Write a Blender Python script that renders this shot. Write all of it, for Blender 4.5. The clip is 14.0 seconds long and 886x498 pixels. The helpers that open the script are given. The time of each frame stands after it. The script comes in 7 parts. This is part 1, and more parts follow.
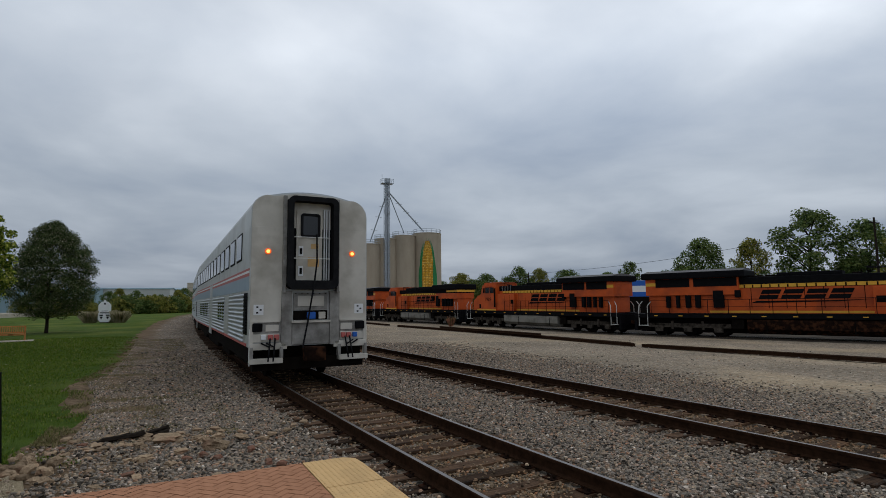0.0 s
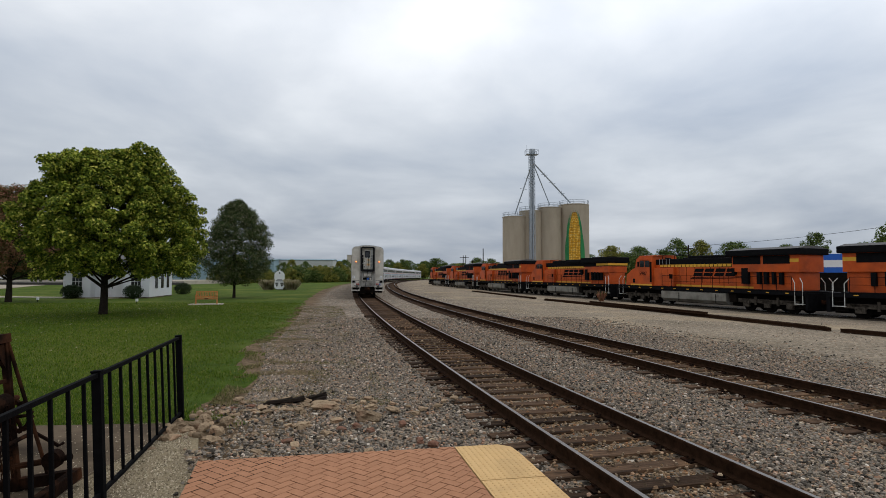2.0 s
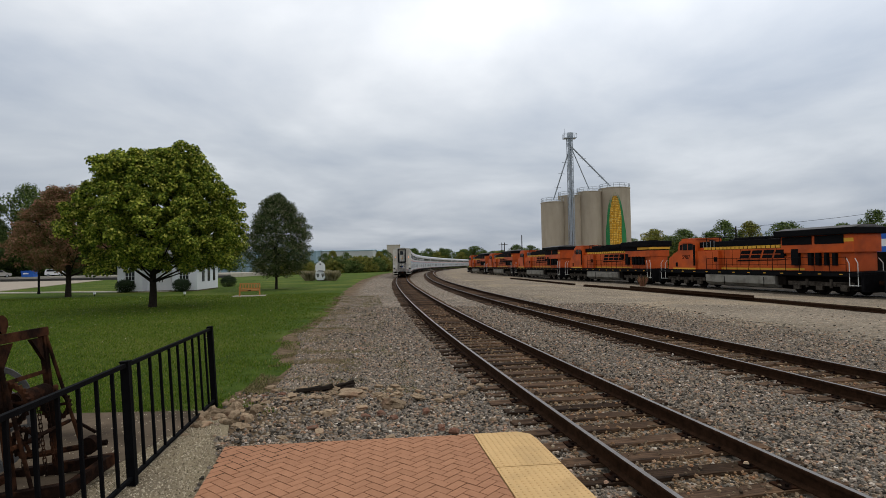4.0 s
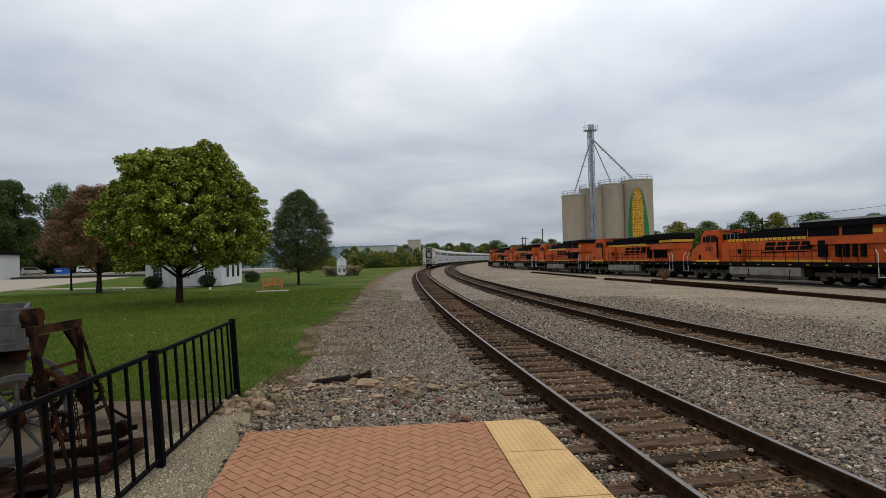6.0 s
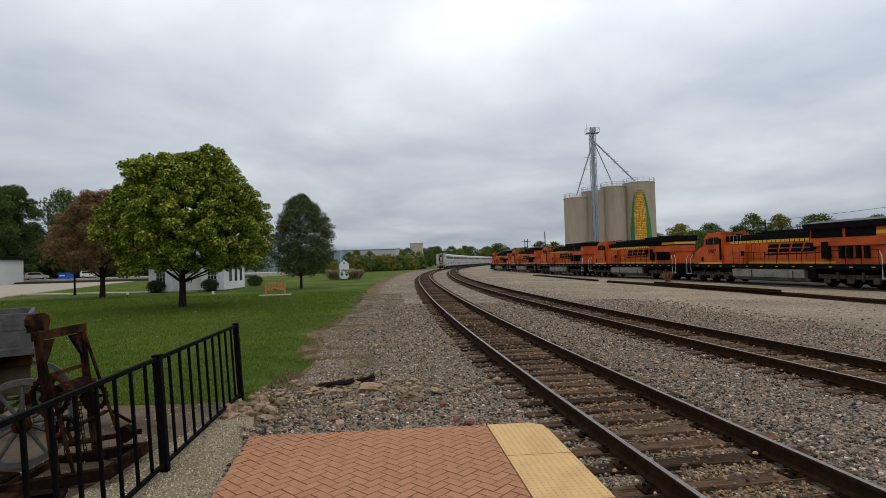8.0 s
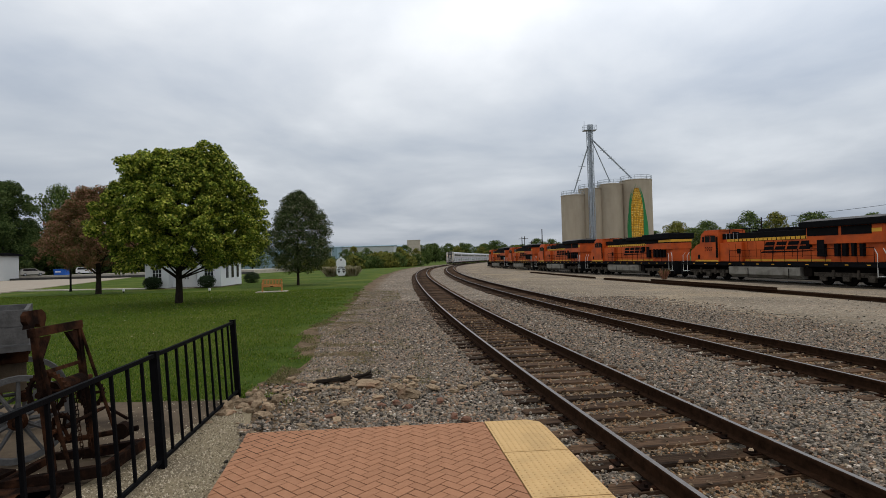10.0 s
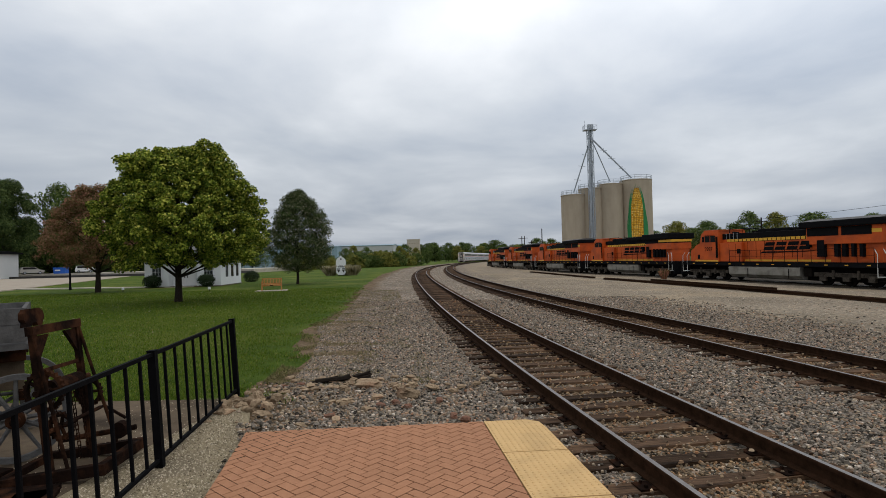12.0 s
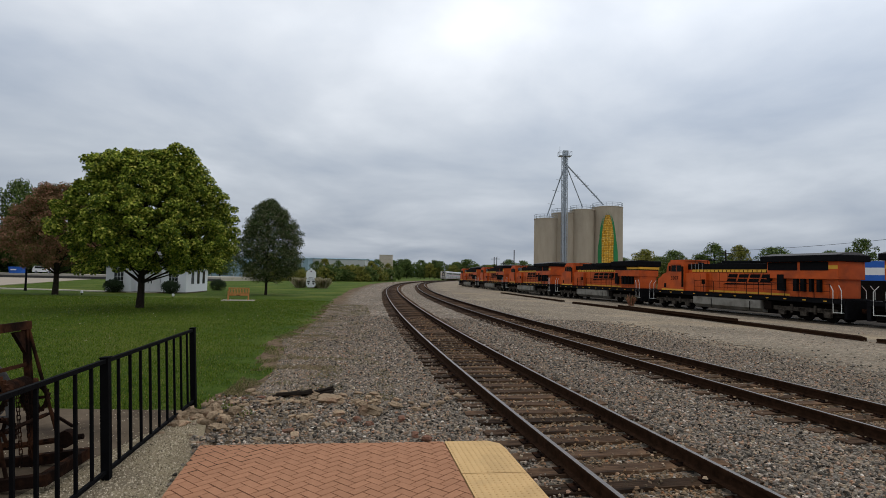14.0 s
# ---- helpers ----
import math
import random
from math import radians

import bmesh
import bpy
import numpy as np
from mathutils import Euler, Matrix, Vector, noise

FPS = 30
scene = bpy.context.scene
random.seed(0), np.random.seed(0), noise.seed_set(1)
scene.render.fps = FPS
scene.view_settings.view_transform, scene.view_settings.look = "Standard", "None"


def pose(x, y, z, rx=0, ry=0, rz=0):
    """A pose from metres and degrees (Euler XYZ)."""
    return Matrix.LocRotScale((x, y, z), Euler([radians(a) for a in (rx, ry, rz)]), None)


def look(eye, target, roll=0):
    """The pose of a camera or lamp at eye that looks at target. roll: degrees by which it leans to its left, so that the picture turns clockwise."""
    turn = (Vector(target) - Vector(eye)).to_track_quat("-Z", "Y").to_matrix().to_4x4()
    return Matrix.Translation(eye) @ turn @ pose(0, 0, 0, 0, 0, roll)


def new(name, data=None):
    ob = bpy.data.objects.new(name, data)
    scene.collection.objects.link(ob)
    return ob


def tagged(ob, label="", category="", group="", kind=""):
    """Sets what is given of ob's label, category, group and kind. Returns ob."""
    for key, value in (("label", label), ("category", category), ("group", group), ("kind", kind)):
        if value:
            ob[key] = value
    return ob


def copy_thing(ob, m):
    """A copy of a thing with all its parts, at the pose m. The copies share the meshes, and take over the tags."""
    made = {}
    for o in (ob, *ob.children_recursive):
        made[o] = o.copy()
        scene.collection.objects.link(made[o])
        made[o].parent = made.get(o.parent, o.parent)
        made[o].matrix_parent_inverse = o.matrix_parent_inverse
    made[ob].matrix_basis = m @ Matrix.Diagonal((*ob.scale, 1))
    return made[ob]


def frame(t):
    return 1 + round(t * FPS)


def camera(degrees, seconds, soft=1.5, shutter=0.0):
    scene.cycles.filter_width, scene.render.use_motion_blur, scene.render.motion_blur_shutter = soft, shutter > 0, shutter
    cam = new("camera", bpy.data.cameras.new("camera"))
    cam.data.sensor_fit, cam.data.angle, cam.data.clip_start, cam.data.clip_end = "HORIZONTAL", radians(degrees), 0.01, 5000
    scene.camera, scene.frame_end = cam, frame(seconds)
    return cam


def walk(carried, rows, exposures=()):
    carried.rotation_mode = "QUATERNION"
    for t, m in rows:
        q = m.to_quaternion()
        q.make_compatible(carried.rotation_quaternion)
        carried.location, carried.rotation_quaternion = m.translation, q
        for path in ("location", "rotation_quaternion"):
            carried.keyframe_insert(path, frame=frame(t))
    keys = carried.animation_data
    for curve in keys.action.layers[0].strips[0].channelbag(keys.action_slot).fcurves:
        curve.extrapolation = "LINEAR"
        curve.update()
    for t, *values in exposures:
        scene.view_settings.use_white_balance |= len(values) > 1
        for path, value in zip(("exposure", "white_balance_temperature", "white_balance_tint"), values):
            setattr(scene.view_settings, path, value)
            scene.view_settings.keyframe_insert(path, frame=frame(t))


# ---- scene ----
cam = camera(79.0, 14.0, soft=0.55)
walk(cam, [
    (0, pose(-0.480, -0.650, 2.000, 95.70, 0.65, -21.75)),
    (0.5, pose(-0.338, -0.486, 2.025, 95.28, 0.33, -12.41)),
    (1, pose(-0.281, -0.355, 2.023, 94.67, 0.41, -9.73)),
    (1.5, pose(-0.293, -0.082, 2.004, 93.97, 0.00, -7.94)),
    (2, pose(-0.406, 0.214, 1.998, 92.87, -0.17, -6.46)),
    (2.5, pose(-0.326, 0.257, 2.014, 92.38, -0.22, -4.85)),
    (3, pose(-0.247, 0.318, 2.008, 92.08, 0.26, -3.68)),
    (5.5, pose(0.003, -0.043, 1.987, 91.20, 1.35, -0.63)),
    (6, pose(0.011, -0.013, 1.979, 91.11, 1.45, 0.01)),
    (6.5, pose(0.017, -0.020, 1.983, 91.22, 1.63, 0.42)),
    (7, pose(0.017, -0.032, 1.983, 91.49, 1.78, 0.46)),
    (7.5, pose(0.013, -0.026, 1.980, 91.53, 1.78, 0.34)),
    (8, pose(0.006, -0.027, 1.983, 91.46, 1.68, 0.26)),
    (10.5, pose(-0.000, -0.023, 1.985, 91.03, 1.56, -0.07)),
    (11, pose(0.000, -0.003, 1.979, 90.95, 1.55, 0.00)),
    (11.5, pose(-0.002, 0.001, 1.982, 90.99, 1.47, -0.00)),
    (12, pose(0.001, -0.000, 1.981, 91.07, 1.42, -0.07)),
    (12.5, pose(0.005, 0.010, 1.977, 90.95, 1.31, -0.15)),
    (13, pose(-0.019, 0.011, 1.972, 90.97, 0.83, -0.24)),
    (13.5, pose(0.011, -0.008, 1.967, 91.69, -0.31, -0.92)),
    (14, pose(0.044, -0.022, 1.985, 92.94, -1.18, -3.05)),
], exposures=[(0, -0.51, 6100, 9), (0.5, -0.37, 6180, 9), (1.0, -0.2, 6250, 10), (2.0, -0.06, 6450, 10), (3.0, -0.02, 6520, 10), (13.0, -0.04, 6520, 10), (14.0, -0.13, 6350, 10)])

# ---- sky and light: overcast ----
world = bpy.data.worlds.new("overcast_sky")
scene.world = world
world.use_nodes = True
wt = world.node_tree
wt.nodes.clear()


def wnode(kind, **kw):
    n = wt.nodes.new(kind)
    for k, v in kw.items():
        if k == "sky_type":
            n.sky_type = v
        elif k == "operation":
            n.operation = v
        elif k == "blend_type":
            n.blend_type = v
            n.data_type = "RGBA"
    return n


def ramp_set(n, stops):
    els = n.color_ramp.elements
    while len(els) > 1:
        els.remove(els[-1])
    els[0].position, els[0].color = stops[0][0], (*stops[0][1], 1)
    for p, c in stops[1:]:
        e = els.new(p)
        e.color = (*c, 1)


sky = wnode("ShaderNodeTexSky", sky_type="NISHITA")
sky.sun_disc, sky.sun_elevation, sky.sun_rotation = False, radians(60), radians(51)
sky.air_density, sky.dust_density = 1.0, 4.0
tc = wnode("ShaderNodeTexCoord")
sep = wnode("ShaderNodeSeparateXYZ")
wt.links.new(tc.outputs["Generated"], sep.inputs[0])
# cloud layer seen from below: directions flattened on to a plane of cloud
zz = wnode("ShaderNodeMath", operation="ADD")
zz.inputs[1].default_value = 0.16
wt.links.new(sep.outputs[2], zz.inputs[0])
zmax = wnode("ShaderNodeMath", operation="MAXIMUM")
zmax.inputs[1].default_value = 0.05
wt.links.new(zz.outputs[0], zmax.inputs[0])
dx = wnode("ShaderNodeMath", operation="DIVIDE")
dy = wnode("ShaderNodeMath", operation="DIVIDE")
for d, i in ((dx, 0), (dy, 1)):
    wt.links.new(sep.outputs[i], d.inputs[0])
    wt.links.new(zmax.outputs[0], d.inputs[1])
comb = wnode("ShaderNodeCombineXYZ")
wt.links.new(dx.outputs[0], comb.inputs[0])
wt.links.new(dy.outputs[0], comb.inputs[1])
cl = wnode("ShaderNodeTexNoise")
cl.inputs["Scale"].default_value, cl.inputs["Detail"].default_value = 0.85, 7
cl.inputs["Roughness"].default_value, cl.inputs["Distortion"].default_value = 0.5, 0.25
wt.links.new(comb.outputs[0], cl.inputs["Vector"])
clr = wnode("ShaderNodeValToRGB")
ramp_set(clr, [(0.28, (0.62, 0.68, 0.775)), (0.5, (0.945, 0.965, 0.995)), (0.68, (1.26, 1.25, 1.24))])
wt.links.new(cl.outputs["Fac"], clr.inputs[0])
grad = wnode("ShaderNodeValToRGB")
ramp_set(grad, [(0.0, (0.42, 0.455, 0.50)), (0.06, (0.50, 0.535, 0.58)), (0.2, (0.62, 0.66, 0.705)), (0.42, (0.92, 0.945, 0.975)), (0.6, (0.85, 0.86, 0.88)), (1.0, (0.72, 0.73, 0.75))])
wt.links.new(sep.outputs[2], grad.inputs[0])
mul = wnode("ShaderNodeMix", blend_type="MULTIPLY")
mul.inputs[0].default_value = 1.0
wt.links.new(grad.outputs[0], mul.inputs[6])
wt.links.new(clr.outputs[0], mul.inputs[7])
bg_sky, bg_cloud = wnode("ShaderNodeBackground"), wnode("ShaderNodeBackground")
bg_sky.inputs[1].default_value = 0.05
bg_cloud.inputs[1].default_value = 1.06
wt.links.new(sky.outputs[0], bg_sky.inputs[0])
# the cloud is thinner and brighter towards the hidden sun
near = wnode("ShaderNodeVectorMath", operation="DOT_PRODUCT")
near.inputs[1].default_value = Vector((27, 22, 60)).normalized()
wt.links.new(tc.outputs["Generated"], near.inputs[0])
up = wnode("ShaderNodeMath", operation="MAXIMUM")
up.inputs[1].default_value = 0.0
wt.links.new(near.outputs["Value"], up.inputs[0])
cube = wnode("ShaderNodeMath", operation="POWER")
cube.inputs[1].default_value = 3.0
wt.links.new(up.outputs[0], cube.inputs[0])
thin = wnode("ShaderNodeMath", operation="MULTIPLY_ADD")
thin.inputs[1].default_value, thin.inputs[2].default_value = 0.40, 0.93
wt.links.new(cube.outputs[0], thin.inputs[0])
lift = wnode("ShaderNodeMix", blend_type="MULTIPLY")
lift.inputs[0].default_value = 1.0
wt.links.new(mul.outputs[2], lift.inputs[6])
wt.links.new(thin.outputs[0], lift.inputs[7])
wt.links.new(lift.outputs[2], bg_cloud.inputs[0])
mixs = wnode("ShaderNodeMixShader")
mixs.inputs[0].default_value = 0.94
wt.links.new(bg_sky.outputs[0], mixs.inputs[1])
wt.links.new(bg_cloud.outputs[0], mixs.inputs[2])
wout = wnode("ShaderNodeOutputWorld")
wt.links.new(mixs.outputs[0], wout.inputs[0])

sun_data = bpy.data.lights.new("sun", "SUN")
sun_data.energy, sun_data.angle, sun_data.color = 0.5, radians(25), (1.0, 0.97, 0.93)
sun = new("sun", sun_data)
sun.matrix_basis = look((0, 0, 60), (-27, -22, 0))


# ---- materials ----
def surf(name, c1, c2, scale=3.0, rough=0.7, bump=0.2, bscale=60.0, metal=0.0, third=None, tscale=0.6, amount=0.5, rand=0.0, soft=0.5, bdist=0.02, grain=None):
    m = bpy.data.materials.new(name)
    m.use_nodes = True
    nt = m.node_tree
    b = nt.nodes["Principled BSDF"]
    b.inputs["Roughness"].default_value, b.inputs["Metallic"].default_value = rough, metal
    b.inputs["Specular IOR Level"].default_value = 0.5 if rough < 0.35 else (0.25 if rough < 0.6 else (0.08 if max(c2) > 0.05 else 0.02))
    t = nt.nodes.new("ShaderNodeTexCoord")
    where = t.outputs["Object"]
    if grain:
        # fibres run along one axis
        mp = nt.nodes.new("ShaderNodeMapping")
        mp.inputs["Scale"].default_value = grain
        nt.links.new(where, mp.inputs["Vector"])
        where = mp.outputs[0]
    n1 = nt.nodes.new("ShaderNodeTexNoise")
    n1.inputs["Scale"].default_value, n1.inputs["Detail"].default_value, n1.inputs["Roughness"].default_value = scale, 8, 0.65
    nt.links.new(where, n1.inputs["Vector"])
    r = nt.nodes.new("ShaderNodeValToRGB")
    ramp_set(r, [(0.5 - soft / 2, c1), (0.5 + soft / 2, c2)])
    nt.links.new(n1.outputs["Fac"], r.inputs[0])
    col = r.outputs[0]
    if third:
        n2 = nt.nodes.new("ShaderNodeTexNoise")
        n2.inputs["Scale"].default_value, n2.inputs["Detail"].default_value = tscale, 5
        nt.links.new(t.outputs["Object"], n2.inputs["Vector"])
        r2 = nt.nodes.new("ShaderNodeValToRGB")
        ramp_set(r2, [(0.48, (0, 0, 0)), (0.66, (amount,) * 3)])
        nt.links.new(n2.outputs["Fac"], r2.inputs[0])
        mx = nt.nodes.new("ShaderNodeMix")
        mx.data_type = "RGBA"
        nt.links.new(r2.outputs[0], mx.inputs[0])
        nt.links.new(col, mx.inputs[6])
        mx.inputs[7].default_value = (*third, 1)
        col = mx.outputs[2]
    if rand:
        oi = nt.nodes.new("ShaderNodeObjectInfo")
        hs = nt.nodes.new("ShaderNodeHueSaturation")
        mr = nt.nodes.new("ShaderNodeMapRange")
        mr.inputs[3].default_value, mr.inputs[4].default_value = 1 - rand, 1 + rand
        nt.links.new(oi.outputs["Random"], mr.inputs[0])
        nt.links.new(mr.outputs[0], hs.inputs["Value"])
        nt.links.new(col, hs.inputs["Color"])
        col = hs.outputs[0]
    nt.links.new(col, b.inputs["Base Color"])
    if bump:
        n3 = nt.nodes.new("ShaderNodeTexNoise")
        n3.inputs["Scale"].default_value, n3.inputs["Detail"].default_value = bscale, 4
        nt.links.new(where, n3.inputs["Vector"])
        bp = nt.nodes.new("ShaderNodeBump")
        bp.inputs["Strength"].default_value, bp.inputs["Distance"].default_value = bump, bdist
        nt.links.new(n3.outputs["Fac"], bp.inputs["Height"])
        nt.links.new(bp.outputs[0], b.inputs["Normal"])
    return m


def islands(name, stops, rough=0.8, per_object=False):
    """Each loose piece of a mesh takes a colour of its own from the stops."""
    m = bpy.data.materials.new(name)
    m.use_nodes = True
    nt = m.node_tree
    b = nt.nodes["Principled BSDF"]
    b.inputs["Roughness"].default_value = rough
    b.inputs["Specular IOR Level"].default_value = 0.08
    g = nt.nodes.new("ShaderNodeNewGeometry")
    r = nt.nodes.new("ShaderNodeValToRGB")
    ramp_set(r, stops)
    nt.links.new(g.outputs["Random Per Island"], r.inputs[0])
    nt.links.new(r.outputs[0], b.inputs["Base Color"])
    return m


def leafy(name, stops, trans=0.25):
    m = islands(name, stops, 0.6)
    nt = m.node_tree
    b = nt.nodes["Principled BSDF"]
    tr = nt.nodes.new("ShaderNodeBsdfTranslucent")
    mx = nt.nodes.new("ShaderNodeMixShader")
    mx.inputs[0].default_value = trans
    r = [n for n in nt.nodes if n.type == "VALTORGB"][0]
    nt.links.new(r.outputs[0], tr.inputs[0])
    nt.links.new(b.outputs[0], mx.inputs[1])
    nt.links.new(tr.outputs[0], mx.inputs[2])
    nt.links.new(mx.outputs[0], nt.nodes["Material Output"].inputs[0])
    return m


def glow(name, c, strength):
    m = bpy.data.materials.new(name)
    m.use_nodes = True
    b = m.node_tree.nodes["Principled BSDF"]
    b.inputs["Base Color"].default_value = (*c, 1)
    b.inputs["Emission Color"].default_value = (*c, 1)
    b.inputs["Emission Strength"].default_value = strength
    return m


M = {}
M["grass"] = surf("grass", (0.030, 0.060, 0.006), (0.098, 0.148, 0.016), 2.6, 0.9, 1.0, 45, third=(0.145, 0.165, 0.028), tscale=0.16, amount=0.85, bdist=0.06)
M["blade"] = leafy("grass_blade", [(0, (0.04, 0.08, 0.007)), (0.5, (0.095, 0.155, 0.014)), (0.9, (0.185, 0.235, 0.03)), (1, (0.30, 0.25, 0.09))], 0.45)
M["steel"] = surf("worn_stainless_steel", (0.50, 0.51, 0.50), (0.62, 0.62, 0.60), 1.4, 0.42, 0.05, 30, metal=0.45, third=(0.33, 0.31, 0.28), tscale=1.1, amount=0.45)
M["fluted"] = surf("fluted_steel", (0.40, 0.43, 0.45), (0.50, 0.53, 0.54), 2, 0.38, 0.05, 30, metal=0.6)
M["endpaint"] = surf("grimy_pale_end_paint", (0.50, 0.47, 0.41), (0.68, 0.645, 0.575), 0.9, 0.6, 0.08, 20, third=(0.33, 0.30, 0.245), tscale=1.3, amount=0.6)
# the dark blotches hold both grime and the end gear's shading
M["dirty"] = surf("dirty_shaded_grey_steel", (0.19, 0.18, 0.165), (0.40, 0.385, 0.355), 3.5, 0.6, 0.15, 20, third=(0.09, 0.08, 0.07), tscale=2.2, amount=0.6)
M["rubber"] = surf("black_rubber", (0.010, 0.010, 0.011), (0.022, 0.022, 0.023), 6, 0.75, 0.1, 60)
M["black"] = surf("black_paint", (0.005, 0.005, 0.006), (0.011, 0.011, 0.012), 4, 0.6, 0.1, 50)
M["fence"] = surf("black_fence_paint", (0.003, 0.003, 0.0035), (0.007, 0.007, 0.008), 9, 0.62, 0.15, 80)
M["under"] = surf("grimy_underframe", (0.004, 0.0035, 0.003), (0.014, 0.011, 0.009), 5, 0.85, 0.3, 30)
M["truck"] = surf("dusty_cast_steel", (0.018, 0.015, 0.012), (0.105, 0.088, 0.07), 4, 0.85, 0.3, 30, soft=0.35)
M["orange"] = surf("weathered_orange_paint", (0.47, 0.072, 0.010), (0.60, 0.105, 0.016), 1.6, 0.5, 0.05, 30, third=(0.25, 0.048, 0.015), tscale=0.7, amount=0.65)
M["yellow"] = surf("yellow_stripe_paint", (0.66, 0.34, 0.03), (0.75, 0.42, 0.05), 2, 0.5, 0.05, 30)
M["tank"] = surf("grey_tank_paint", (0.21, 0.20, 0.17), (0.30, 0.285, 0.25), 2, 0.7, 0.1, 30, third=(0.12, 0.105, 0.085), tscale=1.2, amount=0.7)
M["glass"] = surf("dark_glass", (0.012, 0.014, 0.016), (0.02, 0.022, 0.025), 2, 0.08, 0, 30)
M["white"] = surf("white_paint", (0.72, 0.73, 0.73), (0.80, 0.80, 0.80), 2, 0.5, 0.05, 30)
M["blue"] = surf("blue_paint", (0.02, 0.10, 0.42), (0.03, 0.13, 0.5), 2, 0.5, 0.05, 30)
M["red"] = surf("red_stripe", (0.42, 0.10, 0.09), (0.5, 0.14, 0.12), 2, 0.5, 0, 30)
M["bluestripe"] = surf("blue_stripe", (0.27, 0.34, 0.41), (0.33, 0.40, 0.46), 2, 0.45, 0, 30)
M["lamp"] = glow("orange_marker_glow", (1.0, 0.13, 0.01), 0.9)
M["lampcore"] = glow("marker_bulb_glow", (1.0, 0.55, 0.12), 2.2)
M["handrail"] = surf("pale_grab_iron", (0.6, 0.6, 0.56), (0.7, 0.7, 0.66), 3, 0.5, 0, 30)
M["concrete"] = surf("silo_concrete", (0.37, 0.31, 0.232), (0.465, 0.40, 0.305), 0.5, 0.9, 0.3, 6, third=(0.29, 0.245, 0.185), tscale=0.12, amount=0.65, grain=(1.6, 1.6, 0.35))
M["galv"] = surf("galvanised_steel", (0.33, 0.37, 0.41), (0.45, 0.48, 0.51), 1, 0.5, 0.05, 20, metal=0.4)
M["rail"] = surf("rusty_rail_side", (0.012, 0.007, 0.004), (0.05, 0.025, 0.014), 9, 0.88, 0.3, 60)
M["railtop"] = surf("polished_rail_head", (0.13, 0.115, 0.105), (0.25, 0.23, 0.215), 14, 0.38, 0.05, 60, metal=0.8)
M["tie"] = surf("weathered_tie_wood", (0.012, 0.008, 0.006), (0.135, 0.082, 0.050), 5, 0.92, 0.9, 14, third=(0.20, 0.115, 0.062), tscale=1.6, amount=0.65, rand=0.55, soft=0.42, bdist=0.02, grain=(0.35, 5, 5))
M["brick"] = surf("terracotta_paver", (0.36, 0.172, 0.094), (0.44, 0.222, 0.125), 11, 0.85, 0.25, 120, third=(0.33, 0.16, 0.09), tscale=2, amount=0.4, rand=0.06)
M["mortar"] = surf("sandy_joint", (0.035, 0.022, 0.014), (0.08, 0.052, 0.034), 30, 0.95, 0.4, 120)
M["tactile"] = surf("yellow_tactile_tile", (0.60, 0.39, 0.175), (0.68, 0.45, 0.21), 6, 0.75, 0.2, 120, third=(0.50, 0.33, 0.155), tscale=2.5, amount=0.6)
STONE = [(0, (0.03, 0.025, 0.02)), (0.18, (0.125, 0.108, 0.088)), (0.46, (0.275, 0.237, 0.19)), (0.58, (0.31, 0.215, 0.142)), (0.7, (0.25, 0.22, 0.19)), (0.86, (0.41, 0.325, 0.222)), (0.94, (0.37, 0.205, 0.125)), (1, (0.68, 0.61, 0.51))]
M["stone"] = islands("ballast_stone", STONE, 0.9)
M["stained"] = islands("rust_stained_stone", [(p, (c[0] * 0.92, c[1] * 0.78, c[2] * 0.62)) for p, c in STONE], 0.9)
M["pebble"] = islands("limestone_pebble", [(0, (0.12, 0.095, 0.06)), (0.5, (0.34, 0.28, 0.19)), (1, (0.64, 0.55, 0.41))], 0.9)
M["rock"] = surf("tan_limestone", (0.20, 0.14, 0.085), (0.44, 0.325, 0.21), 11, 0.92, 1.0, 30, third=(0.25, 0.125, 0.075), tscale=3, amount=0.6, rand=0.35, bdist=0.03)
M["bark"] = surf("dark_bark", (0.014, 0.011, 0.009), (0.042, 0.033, 0.026), 9, 0.95, 0.8, 20)
M["maple"] = leafy("maple_leaf", [(0, (0.032, 0.06, 0.009)), (0.38, (0.12, 0.172, 0.02)), (0.7, (0.28, 0.33, 0.04)), (0.9, (0.50, 0.51, 0.08)), (1, (0.70, 0.62, 0.14))], 0.25)
M["dry"] = leafy("dry_grass_blade", [(0, (0.06, 0.075, 0.018)), (0.5, (0.16, 0.135, 0.055)), (1, (0.30, 0.24, 0.12))], 0.2)
M["pear"] = leafy("dark_pear_leaf", [(0, (0.022, 0.042, 0.012)), (0.6, (0.07, 0.10, 0.03)), (0.88, (0.15, 0.16, 0.07)), (1, (0.42, 0.37, 0.28))], 0.15)
M["redleaf"] = leafy("reddish_leaf", [(0, (0.055, 0.075, 0.022)), (0.4, (0.17, 0.14, 0.052)), (0.75, (0.33, 0.15, 0.095)), (1, (0.50, 0.24, 0.16))], 0.35)
M["green"] = leafy("green_leaf", [(0, (0.03, 0.055, 0.012)), (0.5, (0.09, 0.14, 0.035)), (1, (0.21, 0.25, 0.075))], 0.3)
M["darkleaf"] = leafy("dark_green_leaf", [(0, (0.028, 0.052, 0.016)), (0.6, (0.07, 0.105, 0.03)), (1, (0.145, 0.18, 0.055))], 0.22)
M["olive"] = leafy("olive_leaf", [(0, (0.08, 0.095, 0.02)), (0.5, (0.20, 0.215, 0.045)), (1, (0.38, 0.32, 0.07))], 0.3)
M["shrub"] = leafy("dense_shrub_leaf", [(0, (0.014, 0.026, 0.012)), (1, (0.04, 0.062, 0.024))], 0.1)
